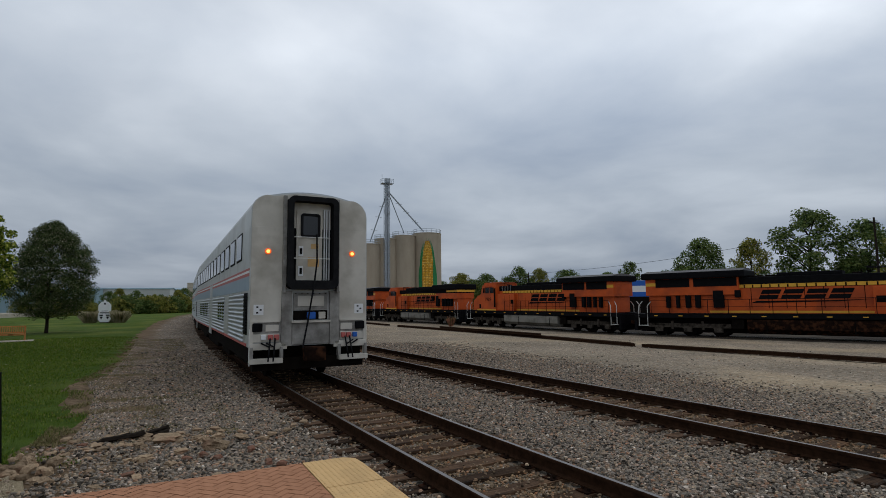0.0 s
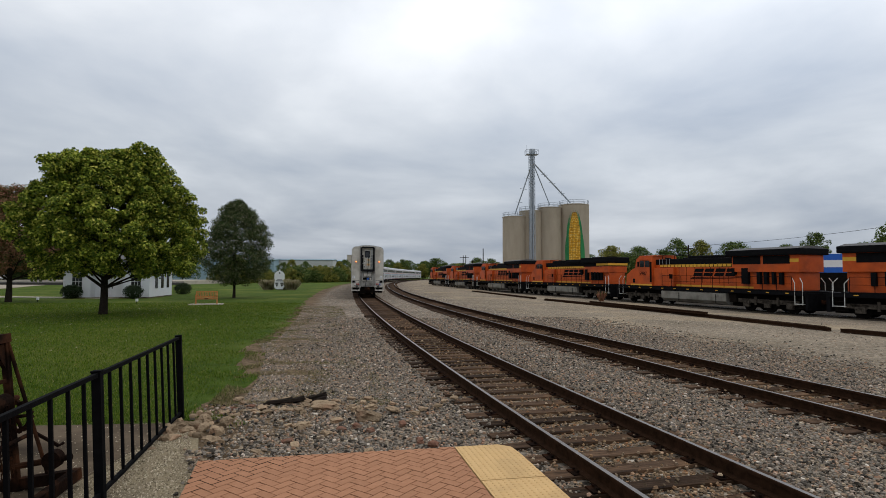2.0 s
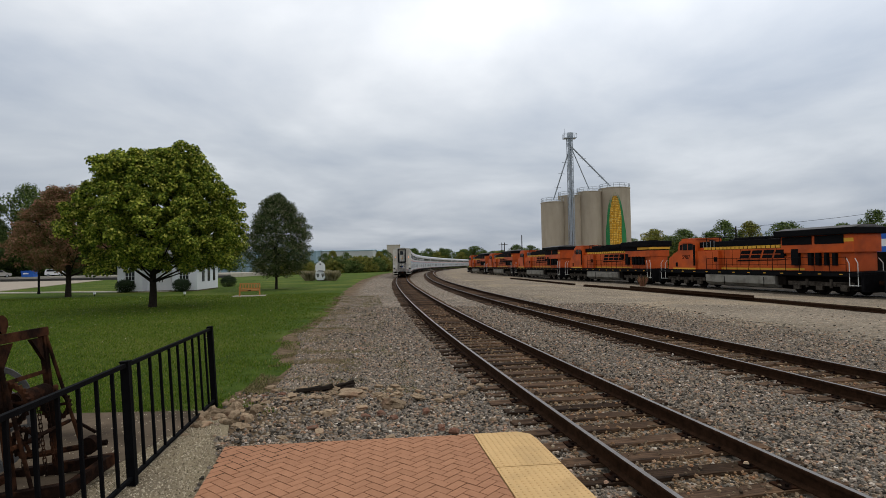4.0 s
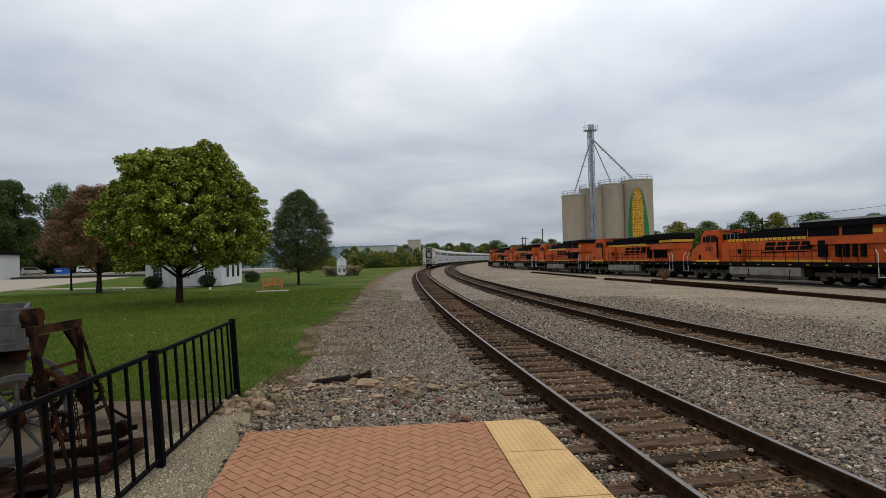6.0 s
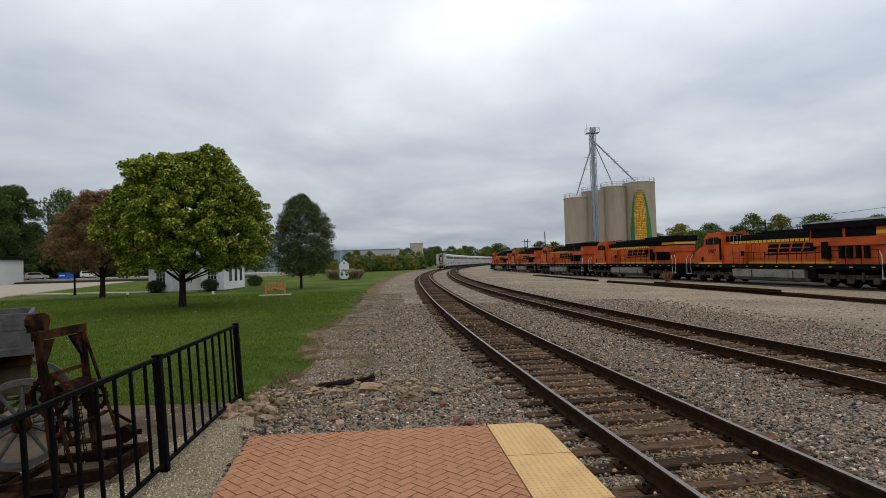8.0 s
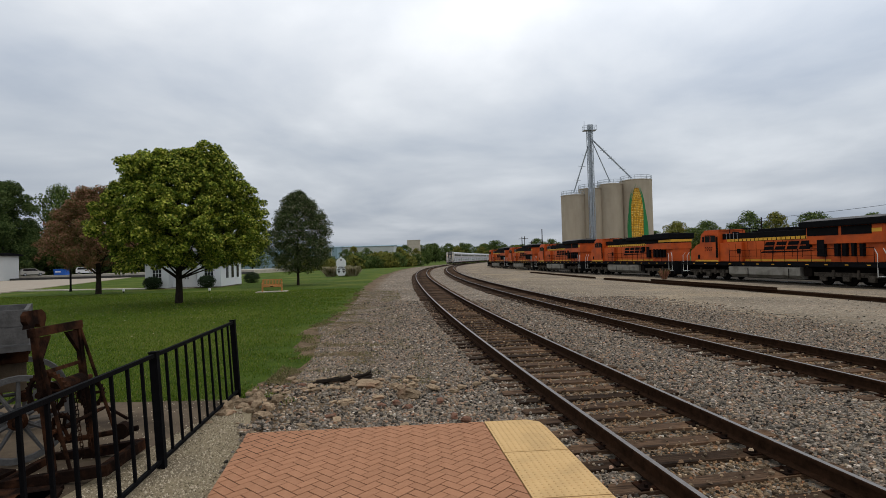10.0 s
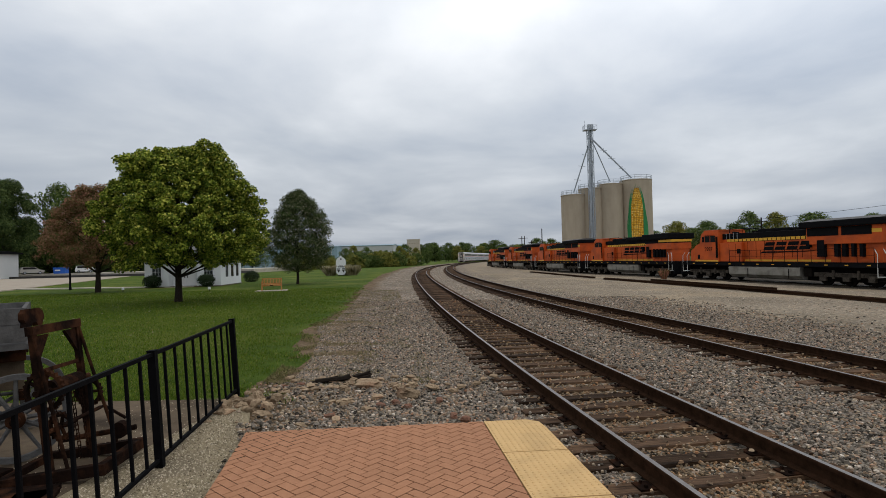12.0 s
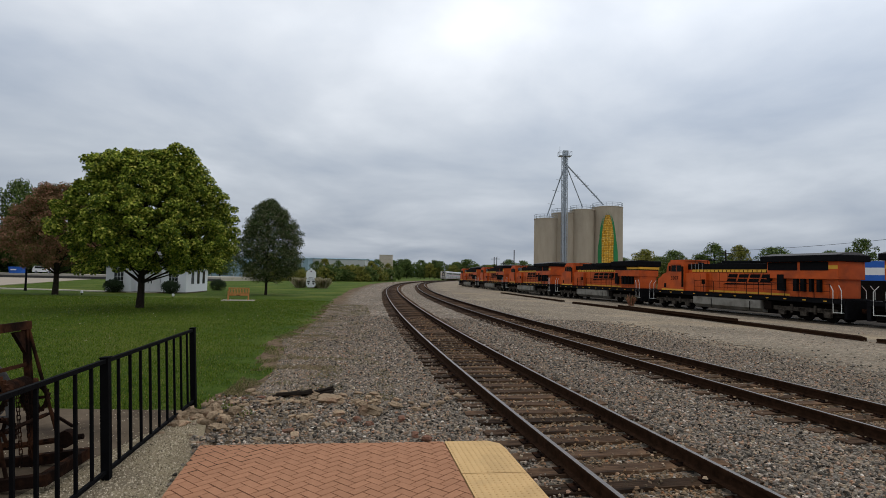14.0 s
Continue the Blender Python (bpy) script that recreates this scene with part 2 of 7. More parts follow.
M["reed"] = leafy("pale_grass_tuft", [(0, (0.26, 0.25, 0.12)), (1, (0.60, 0.52, 0.36))], 0.4)
M["siding"] = surf("white_siding", (0.68, 0.70, 0.72), (0.76, 0.77, 0.78), 1, 0.6, 0.05, 30)
M["roof"] = surf("grey_shingles", (0.10, 0.10, 0.10), (0.17, 0.165, 0.16), 6, 0.9, 0.4, 20)
M["teak"] = surf("orange_teak_wood", (0.46, 0.19, 0.06), (0.58, 0.27, 0.10), 6, 0.6, 0.2, 60)
M["slab"] = surf("concrete_slab", (0.10, 0.078, 0.056), (0.20, 0.16, 0.115), 1.6, 0.9, 0.4, 60, third=(0.05, 0.038, 0.028), tscale=0.9, amount=0.9)
M["lime"] = surf("crushed_limestone", (0.17, 0.135, 0.08), (0.40, 0.33, 0.215), 45, 0.95, 1.0, 60, third=(0.16, 0.13, 0.095), tscale=1.5, amount=0.6)
M["pad"] = surf("dirty_old_concrete", (0.065, 0.047, 0.031), (0.18, 0.135, 0.09), 1.6, 0.9, 0.4, 60, third=(0.035, 0.025, 0.017), tscale=0.9, amount=0.9)
M["paleslab"] = surf("pale_concrete", (0.40, 0.36, 0.29), (0.52, 0.47, 0.39), 1.2, 0.9, 0.2, 40, third=(0.3, 0.27, 0.22), tscale=0.7, amount=0.5)
M["road"] = surf("pale_road_dirt", (0.32, 0.27, 0.21), (0.42, 0.36, 0.29), 0.6, 0.95, 0.3, 10)
M["asphalt"] = surf("dark_asphalt", (0.045, 0.042, 0.04), (0.075, 0.07, 0.066), 1, 0.9, 0.3, 20)
M["rust"] = surf("rusted_iron", (0.005, 0.004, 0.0035), (0.024, 0.012, 0.008), 7, 0.88, 0.5, 40, third=(0.085, 0.035, 0.017), tscale=3.5, amount=0.7)
M["greywood"] = surf("weathered_grey_wood", (0.055, 0.052, 0.05), (0.16, 0.155, 0.15), 7, 0.9, 0.5, 30)
M["metalwall"] = surf("blue_grey_cladding", (0.24, 0.34, 0.40), (0.29, 0.39, 0.45), 0.2, 0.6, 0.05, 5)
M["palewall"] = surf("pale_cladding", (0.45, 0.46, 0.46), (0.52, 0.52, 0.51), 0.3, 0.6, 0.05, 5)
M["tanwall"] = surf("tan_block_wall", (0.47, 0.40, 0.32), (0.53, 0.46, 0.38), 0.3, 0.8, 0.1, 5)
# distance haze is mixed into the hills' grey-blue base colour
M["hill"] = surf("wooded_hill_painted_haze", (0.10, 0.13, 0.13), (0.14, 0.17, 0.17), 0.02, 1.0, 0.2, 0.2)
M["carpaint"] = surf("silver_car_paint", (0.40, 0.38, 0.34), (0.46, 0.44, 0.40), 1, 0.3, 0, 30, metal=0.5)
M["husk"] = surf("painted_green_husk", (0.03, 0.19, 0.07), (0.06, 0.27, 0.10), 0.6, 0.8, 0, 3)
M["kernel"] = islands("painted_yellow_kernel", [(0, (0.62, 0.29, 0.02)), (0.5, (0.78, 0.43, 0.05)), (1, (0.85, 0.58, 0.14))], 0.8)
M["brown"] = surf("painted_brown", (0.25, 0.11, 0.02), (0.32, 0.15, 0.03), 0.6, 0.8, 0, 3)
M["oldbrick"] = surf("broken_old_brick", (0.17, 0.085, 0.055), (0.27, 0.14, 0.095), 14, 0.95, 0.8, 60, third=(0.2, 0.15, 0.11), tscale=6, amount=0.7)
# dark ballast; the shade under the locomotives is put into its colour
M["shade_bed"] = surf("dark_ballast_painted_shade", (0.015, 0.012, 0.009), (0.07, 0.057, 0.043), 18, 0.9, 0.9, 40, third=(0.14, 0.115, 0.085), tscale=0.5, amount=0.5)
M["wire"] = M["black"]


# ballast: crushed stone with soil at the lawn side and tan fines across the yard
def ballast_material():
    m = bpy.data.materials.new("ballast_and_yard")
    m.use_nodes = True
    nt = m.node_tree
    L = nt.links.new
    b = nt.nodes["Principled BSDF"]
    b.inputs["Roughness"].default_value = 0.95
    b.inputs["Specular IOR Level"].default_value = 0.05
    t = nt.nodes.new("ShaderNodeTexCoord")
    vo = nt.nodes.new("ShaderNodeTexVoronoi")
    vo.inputs["Scale"].default_value = 13
    L(t.outputs["Object"], vo.inputs["Vector"])
    sepc = nt.nodes.new("ShaderNodeSeparateColor")
    L(vo.outputs["Color"], sepc.inputs[0])
    rs = nt.nodes.new("ShaderNodeValToRGB")
    ramp_set(rs, [(0, (0.026, 0.022, 0.018)), (0.25, (0.115, 0.10, 0.08)), (0.65, (0.295, 0.25, 0.197)), (0.85, (0.315, 0.205, 0.132)), (0.95, (0.41, 0.35, 0.27)), (1, (0.60, 0.53, 0.44))])
    L(sepc.outputs[0], rs.inputs[0])
    nz = nt.nodes.new("ShaderNodeTexNoise")
    nz.inputs["Scale"].default_value, nz.inputs["Detail"].default_value, nz.inputs["Roughness"].default_value = 0.5, 8, 0.7
    L(t.outputs["Object"], nz.inputs["Vector"])
    att = nt.nodes.new("ShaderNodeAttribute")
    att.attribute_name = "zone"
    # zone plus noise chooses soil (0), ballast (1) or yard (2)
    ad = nt.nodes.new("ShaderNodeMath")
    ad.operation = "MULTIPLY_ADD"
    ad.inputs[1].default_value, ad.inputs[2].default_value = 1.5, -0.75
    L(nz.outputs["Fac"], ad.inputs[0])
    zs = nt.nodes.new("ShaderNodeMath")
    zs.operation = "ADD"
    L(att.outputs["Fac"], zs.inputs[0])
    L(ad.outputs[0], zs.inputs[1])
    f1 = nt.nodes.new("ShaderNodeMapRange")
    f1.inputs[1].default_value, f1.inputs[2].default_value = 0.35, 0.7
    L(zs.outputs[0], f1.inputs[0])
    f2 = nt.nodes.new("ShaderNodeMapRange")
    f2.inputs[1].default_value, f2.inputs[2].default_value = 1.25, 1.7
    L(zs.outputs[0], f2.inputs[0])
    ns = nt.nodes.new("ShaderNodeTexNoise")
    ns.inputs["Scale"].default_value, ns.inputs["Detail"].default_value, ns.inputs["Roughness"].default_value = 4.5, 9, 0.8
    L(t.outputs["Object"], ns.inputs["Vector"])
    soil = nt.nodes.new("ShaderNodeValToRGB")
    ramp_set(soil, [(0.3, (0.06, 0.042, 0.026)), (0.5, (0.15, 0.105, 0.064)), (0.62, (0.23, 0.165, 0.105)), (0.75, (0.08, 0.085, 0.024))])
    L(ns.outputs["Fac"], soil.inputs[0])
    yard = nt.nodes.new("ShaderNodeValToRGB")
    ramp_set(yard, [(0.3, (0.10, 0.08, 0.055)), (0.5, (0.28, 0.23, 0.165)), (0.7, (0.48, 0.39, 0.28))])
    L(ns.outputs["Fac"], yard.inputs[0])
    ym = nt.nodes.new("ShaderNodeMix")
    ym.data_type = "RGBA"
    ym.inputs[0].default_value = 0.45
    # paler sand lies over the yard in broad patches
    sand = nt.nodes.new("ShaderNodeMix")
    sand.data_type = "RGBA"
    sm = nt.nodes.new("ShaderNodeMapRange")
    sm.inputs[1].default_value, sm.inputs[2].default_value, sm.inputs[4].default_value = 0.5, 0.64, 0.85
    st = nt.nodes.new("ShaderNodeTexNoise")
    st.inputs["Scale"].default_value, st.inputs["Detail"].default_value = 0.16, 7
    L(t.outputs["Object"], st.inputs["Vector"])
    L(st.outputs["Fac"], sm.inputs[0])
    L(sm.outputs[0], sand.inputs[0])
    L(yard.outputs[0], sand.inputs[6])
    sand.inputs[7].default_value = (0.50, 0.385, 0.24, 1)
    L(sand.outputs[2], ym.inputs[6])
    L(rs.outputs[0], ym.inputs[7])
    m1 = nt.nodes.new("ShaderNodeMix")
    m1.data_type = "RGBA"
    L(f1.outputs[0], m1.inputs[0])
    L(soil.outputs[0], m1.inputs[6])
    L(rs.outputs[0], m1.inputs[7])
    m2 = nt.nodes.new("ShaderNodeMix")
    m2.data_type = "RGBA"
    L(f2.outputs[0], m2.inputs[0])
    L(m1.outputs[2], m2.inputs[6])
    L(ym.outputs[2], m2.inputs[7])
    # broad stains
    big = nt.nodes.new("ShaderNodeTexNoise")
    big.inputs["Scale"].default_value, big.inputs["Detail"].default_value = 0.22, 5
    L(t.outputs["Object"], big.inputs["Vector"])
    mr = nt.nodes.new("ShaderNodeMapRange")
    mr.inputs[1].default_value, mr.inputs[2].default_value, mr.inputs[3].default_value, mr.inputs[4].default_value = 0.3, 0.7, 0.8, 1.15
    L(big.outputs["Fac"], mr.inputs[0])
    hs = nt.nodes.new("ShaderNodeHueSaturation")
    L(mr.outputs[0], hs.inputs["Value"])
    L(m2.outputs[2], hs.inputs["Color"])
    L(hs.outputs[0], b.inputs["Base Color"])
    bp = nt.nodes.new("ShaderNodeBump")
    bp.inputs["Strength"].default_value, bp.inputs["Distance"].default_value = 0.9, 0.035
    inv = nt.nodes.new("ShaderNodeMath")
    inv.operation = "SUBTRACT"
    inv.inputs[0].default_value = 1.0
    L(vo.outputs["Distance"], inv.inputs[1])
    L(inv.outputs[0], bp.inputs["Height"])
    L(bp.outputs[0], b.inputs["Normal"])
    return m


M["ballast"] = ballast_material()


# ---- mesh helpers ----
def mesh_object(name, verts, faces, material, parent=None, smooth=False):
    me = bpy.data.meshes.new(name)
    me.from_pydata([tuple(v) for v in verts], [], faces)
    me.materials.append(material)
    if smooth:
        me.shade_smooth()
    ob = new(name, me)
    ob.parent = parent
    return ob


def part(name, bm, material, parent=None, label="", smooth=False):
    """Link a bmesh as one mesh object under a thing or a part."""
    bmesh.ops.recalc_face_normals(bm, faces=bm.faces[:])
    me = bpy.data.meshes.new(name)
    bm.to_mesh(me)
    bm.free()
    for m in material if isinstance(material, (list, tuple)) else (material,):
        me.materials.append(m)
    if smooth:
        me.shade_smooth()
    ob = new(name, me)
    ob.parent = parent
    if label:
        ob["label"] = label
    return ob


def empty(name, label, category, m=None, group="", kind=""):
    ob = tagged(new(name), label, category, group, kind)
    ob.empty_display_size = 0.2
    if m is not None:
        ob.matrix_basis = m
    return ob


def B():
    return bmesh.new()


def box(bm, x0, x1, y0, y1, z0, z1, bevel=0.0, m=None):
    vs = [bm.verts.new((x, y, z)) for x in (x0, x1) for y in (y0, y1) for z in (z0, z1)]
    fs = [bm.faces.new([vs[i] for i in q]) for q in ((0, 1, 3, 2), (4, 6, 7, 5), (0, 4, 5, 1), (2, 3, 7, 6), (0, 2, 6, 4), (1, 5, 7, 3))]
    if bevel:
        es = {e for f in fs for e in f.edges}
        res = bmesh.ops.bevel(bm, geom=list(es), offset=bevel, segments=2, profile=0.7, affect="EDGES")
        vs = list({v for f in res["faces"] for v in f.verts} | {v for v in vs if v.is_valid})
    if m is not None:
        bmesh.ops.transform(bm, matrix=m, verts=vs)
    return bm


def tube(bm, a, b, r, r2=None, n=8, cap=True):
    a, b = Vector(a), Vector(b)
    r2 = r if r2 is None else r2
    q = (b - a).to_track_quat("Z", "Y")
    ring = []
    for p, rr in ((a, r), (b, r2)):
        ring.append([bm.verts.new(p + q @ Vector((rr * math.cos(i * math.tau / n), rr * math.sin(i * math.tau / n), 0))) for i in range(n)])
    for i in range(n):
        bm.faces.new((ring[0][i], ring[0][(i + 1) % n], ring[1][(i + 1) % n], ring[1][i]))
    if cap:
        bm.faces.new(ring[0][::-1])
        bm.faces.new(ring[1])
    return bm


def pipe(bm, pts, r, n=6):
    """One bent bar through the points."""
    p = [Vector(q) for q in pts]
    loop = (p[0] - p[-1]).length < 1e-6
    if loop:
        p = p[:-1]
    k, rings, up = len(p), [], None
    for i, c in enumerate(p):
        a = p[i - 1] if (i or loop) else c
        b = p[(i + 1) % k] if (i < k - 1 or loop) else c
        d = (b - a).normalized()
        if up is None:
            up = d.orthogonal()
        side = d.cross(up).normalized()
        up = side.cross(d).normalized()
        rings.append([bm.verts.new(c + r * (math.cos(t * math.tau / n) * side + math.sin(t * math.tau / n) * up)) for t in range(n)])
    for i in range(k if loop else k - 1):
        u, v = rings[i], rings[(i + 1) % k]
        for t in range(n):
            bm.faces.new((u[t], u[(t + 1) % n], v[(t + 1) % n], v[t]))
    if not loop:
        bm.faces.new(rings[0][::-1])
        bm.faces.new(rings[-1])
    return bm


def prism(bm, outline, axis, a, b):
    """Extrude an outline of pairs along an axis: 'x' pairs are (y, z), 'y' pairs (x, z), 'z' pairs (x, y)."""
    def place(p, t):
        return {"x": (t, p[0], p[1]), "y": (p[0], t, p[1]), "z": (p[0], p[1], t)}[axis]
    va = [bm.verts.new(place(p, a)) for p in outline]
    vb = [bm.verts.new(place(p, b)) for p in outline]
    n = len(outline)
    bm.faces.new(va)
    bm.faces.new(vb[::-1])
    for i in range(n):
        bm.faces.new((va[i], vb[i], vb[(i + 1) % n], va[(i + 1) % n]))
    return bm


def lathe(bm, profile, n=32, centre=(0, 0)):
    rings = []
    for r, z in profile:
        rings.append([bm.verts.new((centre[0] + r * math.cos(i * math.tau / n), centre[1] + r * math.sin(i * math.tau / n), z)) for i in range(n)])
    for a, b in zip(rings, rings[1:]):
        for i in range(n):
            bm.faces.new((a[i], a[(i + 1) % n], b[(i + 1) % n], b[i]))
    bm.faces.new(rings[0][::-1])
    bm.faces.new(rings[-1])
    return bm


# ---- track lines ----
def line(x0, heading, knots, curvature, back=30, ahead=620):
    """A track's centre line, a point a metre, from its place and heading abreast of the platform and its curvature along the way."""
    s = np.arange(-back, ahead, 1.0)
    a = np.cumsum(np.interp(s, knots, curvature))
    a = heading + a - a[back]
    x, y = np.cumsum(np.sin(a)), np.cumsum(np.cos(a))
    return np.stack([x - x[back] + x0, y - y[back]], 1), np.stack([np.cos(a), -np.sin(a)], 1), a


KNOTS = (-10, 40, 80, 120, 160, 220, 300)
MAIN, MAIN_N, MAIN_A = line(3.50, -0.160, KNOTS, (0.004127, 0.00074, 0.001351, 0.001035, 0.001743, 0.000708, 0.000608))
SIDE, SIDE_N, SIDE_A = line(8.554, -0.174, KNOTS, (0.002886, 0.001899, 0.001207, 0.000565, 0.001613, 0.001021, 0.000581))


def smooth_line(pts, step=1.0):
    """A line through a few plan points, rounded by repeated averaging."""
    p = np.array(pts, float)
    d = np.r_[0, np.cumsum(np.hypot(*np.diff(p, axis=0).T))]
    s = np.arange(0, d[-1], step)
    q = np.stack([np.interp(s, d, p[:, 0]), np.interp(s, d, p[:, 1])], 1)
    for _ in range(60):
        q[1:-1] = 0.25 * q[:-2] + 0.5 * q[1:-1] + 0.25 * q[2:]
    t = np.gradient(q, axis=0)
    t /= np.hypot(*t.T)[:, None]
    return q, np.stack([t[:, 1], -t[:, 0]], 1), np.arctan2(t[:, 0], t[:, 1])


YARD, YARD_N, YARD_A = smooth_line([(52, -8), (38, 16), (29.5, 33.8), (24.9, 54.2), (20.3, 73.5), (17.3, 95.2), (15.2, 117.4), (12.9, 139.5), (11.8, 165), (13.5, 210), (20, 265)])
YARD_Z = -0.42


def yard_drop(y):
    """How far the yard track has sunk towards its near end."""
    return -0.2 * float(np.clip((62 - y) / 26, 0, 1))


def on(centre, normal, i, off, z):
    i = max(0.0, min(len(centre) - 1.001, i))
    k, f = int(i), i - int(i)
    c = centre[k] * (1 - f) + centre[k + 1] * f
    n = normal[k]
    return (c[0] + n[0] * off, c[1] + n[1] * off, z + (yard_drop(c[1]) if centre is YARD else 0))


RAIL_FOOT = [(-0.07, -0.172), (0.07, -0.172), (0.07, -0.158), (0.012, -0.140), (0.012, -0.048), (0.034, -0.040), (0.034, -0.010)]
RAIL_WEB = [(-0.034, -0.010), (-0.034, -0.040), (-0.012, -0.048), (-0.012, -0.140), (-0.07, -0.158)]


def rail_mesh(centre, normal, off, z, i0, i1, far_step=4):
    prof = RAIL_FOOT + [(0.026, 0.0), (-0.026, 0.0)] + RAIL_WEB
    ids = [i for i in range(i0, i1) if i < 130 or i % far_step == 0]
    verts, faces, n = [], [], len(prof)
    for i in ids:
        for u, h in prof:
            verts.append(on(centre, normal, i, off + u, z + h))
    for k in range(len(ids) - 1):
        for j in range(n):
            a, b = k * n + j, k * n + (j + 1) % n
            faces.append((a, b, b + n, a + n))
    me = bpy.data.meshes.new("rail")
    me.from_pydata(verts, [], faces)
    me.materials.append(M["rail"])
    me.materials.append(M["railtop"])
    top = len(RAIL_FOOT)
    for p in me.polygons:
        if p.index % n == top:
            p.material_index = 1
    return me


def track(name, label, centre, normal, angle, z, i0, i1, ties_to, back=30):
    t = empty(name, label, "railway track", kind="structure")
    for off in (-0.755, 0.755):
        r = new("rail", rail_mesh(centre, normal, off, z, i0, i1))
        r.parent = t
    return t


# ---- lie of the land ----
EDGE = np.array([(-3.2, -20), (-3.2, 5), (-3.25, 8.5), (-3.5, 11.6), (-4.1, 15.2), (-4.75, 17.6), (-4.5, 19.5), (-5.0, 25.9), (-6.3, 38), (-7.8, 55), (-9.6, 85), (-10.6, 126), (-9.5, 165), (-5, 205), (2, 250), (18, 320), (60, 480), (100, 620)], float)


def edge_x(y):
    wob = 0.0
    if y < 150:
        wob = 0.30 * noise.noise((y * 0.45, 4.0, 0)) + 0.14 * noise.noise((y * 1.6, 9.0, 0))
    return float(np.interp(y, EDGE[:, 1], EDGE[:, 0])) + wob * (1 if y > 9 else 0.25)


def lawn_z(x, y):
    return -0.13 + 0.05 * noise.noise((x * 0.08, y * 0.08, 3)) + 0.022 * noise.noise((x * 0.6, y * 0.6, 7))


def spaced(stops):
    out = []
    for a, b, d in stops:
        out += list(np.arange(a, b, d))
    return out + [stops[-1][1]]


def build_ground():
    xs = spaced([(-1500, -300, 150), (-300, -60, 20), (-60, -14, 2.0), (-14, 30, 0.5), (30, 120, 6), (120, 1500, 138)])
    ys = spaced([(-120, -8, 14), (-8, 60, 0.6), (60, 330, 5), (330, 700, 37), (700, 2500, 300)])
    verts, faces = [], []
    for y in ys:
        for x in xs:
            d = x - edge_x(y)
            z = lawn_z(x, y)
            if y < 650:
                z = z - min(1.0, max(0.0, (d - (0.45 if y > 9.5 else 0.3)) / 0.8)) * 0.75
            verts.append((x, y, z))
    w = len(xs)
    for j in range(len(ys) - 1):
        for i in range(w - 1):
            a = j * w + i
            faces.append((a, a + 1, a + w + 1, a + w))
    g = mesh_object("ground", verts, faces, M["grass"], smooth=True)
    tagged(g, "mown green lawn reaching away to a meadow", "lawn", kind="structure")


build_ground()


def yard_z(u, drop=0.0):
    """Height of the gravel yard, u metres beyond the second track's ballast."""
    return -0.21 + 0.05 * np.clip(u / 5, 0, 1) - 0.28 * np.clip((u - 2) / 12, 0, 1) + drop * np.clip((u - 13) / 5, 0, 1)


def yard_at(x, y):
    i = int(min(600, max(0, y + 30)))
    return float(yard_z((x - SIDE[i, 0]) * SIDE_N[i, 0] + (y - SIDE[i, 1]) * SIDE_N[i, 1] - 1.8))


def build_ballast():
    verts, faces, zone, rows = [], [], [], []
    ids = list(np.arange(18, 60, 0.5)) + list(range(60, 110)) + list(range(110, 330, 4)) + list(range(330, 640, 15))
    for i in ids:
        k0 = int(i)
        c, n = np.array(on(MAIN, MAIN_N, i, 0, 0)[:2]), MAIN_N[k0]
        off2 = float((np.array(on(SIDE, SIDE_N, i, 0, 0)[:2]) - c) @ n)
        left = (edge_x(c[1]) - c[0]) / max(0.5, n[0])
        cols = [left - 0.1, left + 0.35, left + 0.9, left + 1.7]
        cols += [left + 1.7 + (-1.7 - left - 1.7) * k / 6 for k in range(1, 6)]
        cols += [-1.7, -0.9, 0, 0.9, 1.7] + [1.7 + (off2 - 3.4) * k / 4 for k in range(1, 4)]
        cols += [off2 - 1.7, off2 - 0.9, off2, off2 + 0.9, off2 + 1.7, off2 + 3.0, off2 + 5, off2 + 7, off2 + 9, off2 + 12, off2 + 16, off2 + 22, off2 + 32, off2 + 55, off2 + 85]
        for k, o in enumerate(cols):
            x, y = c + n * o
            bump = 0.02 * noise.noise((x * 1.3, y * 1.3, 1))
            if o < -1.7:
                f = (o - left) / max(0.2, -1.7 - left)
                z = -0.115 * (1 - f) - 0.205 * f + bump
                if c[1] > 9:
                    z -= 0.055 * max(0.0, 1 - (o - left) / 1.1) - 0.02 * noise.noise((x * 2.3, y * 2.3, 5))
                zn = min(1.2, -0.12 + (o - left) / (3.4 if c[1] < 20 else 2.3))
            elif o <= off2 + 1.8:
                t = abs(o) < 1.0 or abs(o - off2) < 1.0
                z = -0.225 + bump * (0.4 if t else 1.0)
                zn = 1.0
                if t:
                    zn = 0.95
            else:
                u = o - off2 - 1.8
                z = float(yard_z(u, yard_drop(y))) + bump
                if u > 60:
                    z = -0.9
                zn = min(2.2, 1.0 + u / 3.0)
            verts.append((x, y, z))
            zone.append(zn)
        rows.append(len(cols))
    w = rows[0]
    for j in range(len(ids) - 1):
        for k in range(w - 1):
            a = j * w + k
            faces.append((a, a + 1, a + w + 1, a + w))
    g = mesh_object("ballast", verts, faces, M["ballast"], smooth=True)
    at = g.data.attributes.new("zone", "FLOAT", "POINT")
    at.data.foreach_set("value", zone)
    tagged(g, "grey crushed-stone ballast and tan gravel yard", "gravel", kind="structure")


build_ballast()

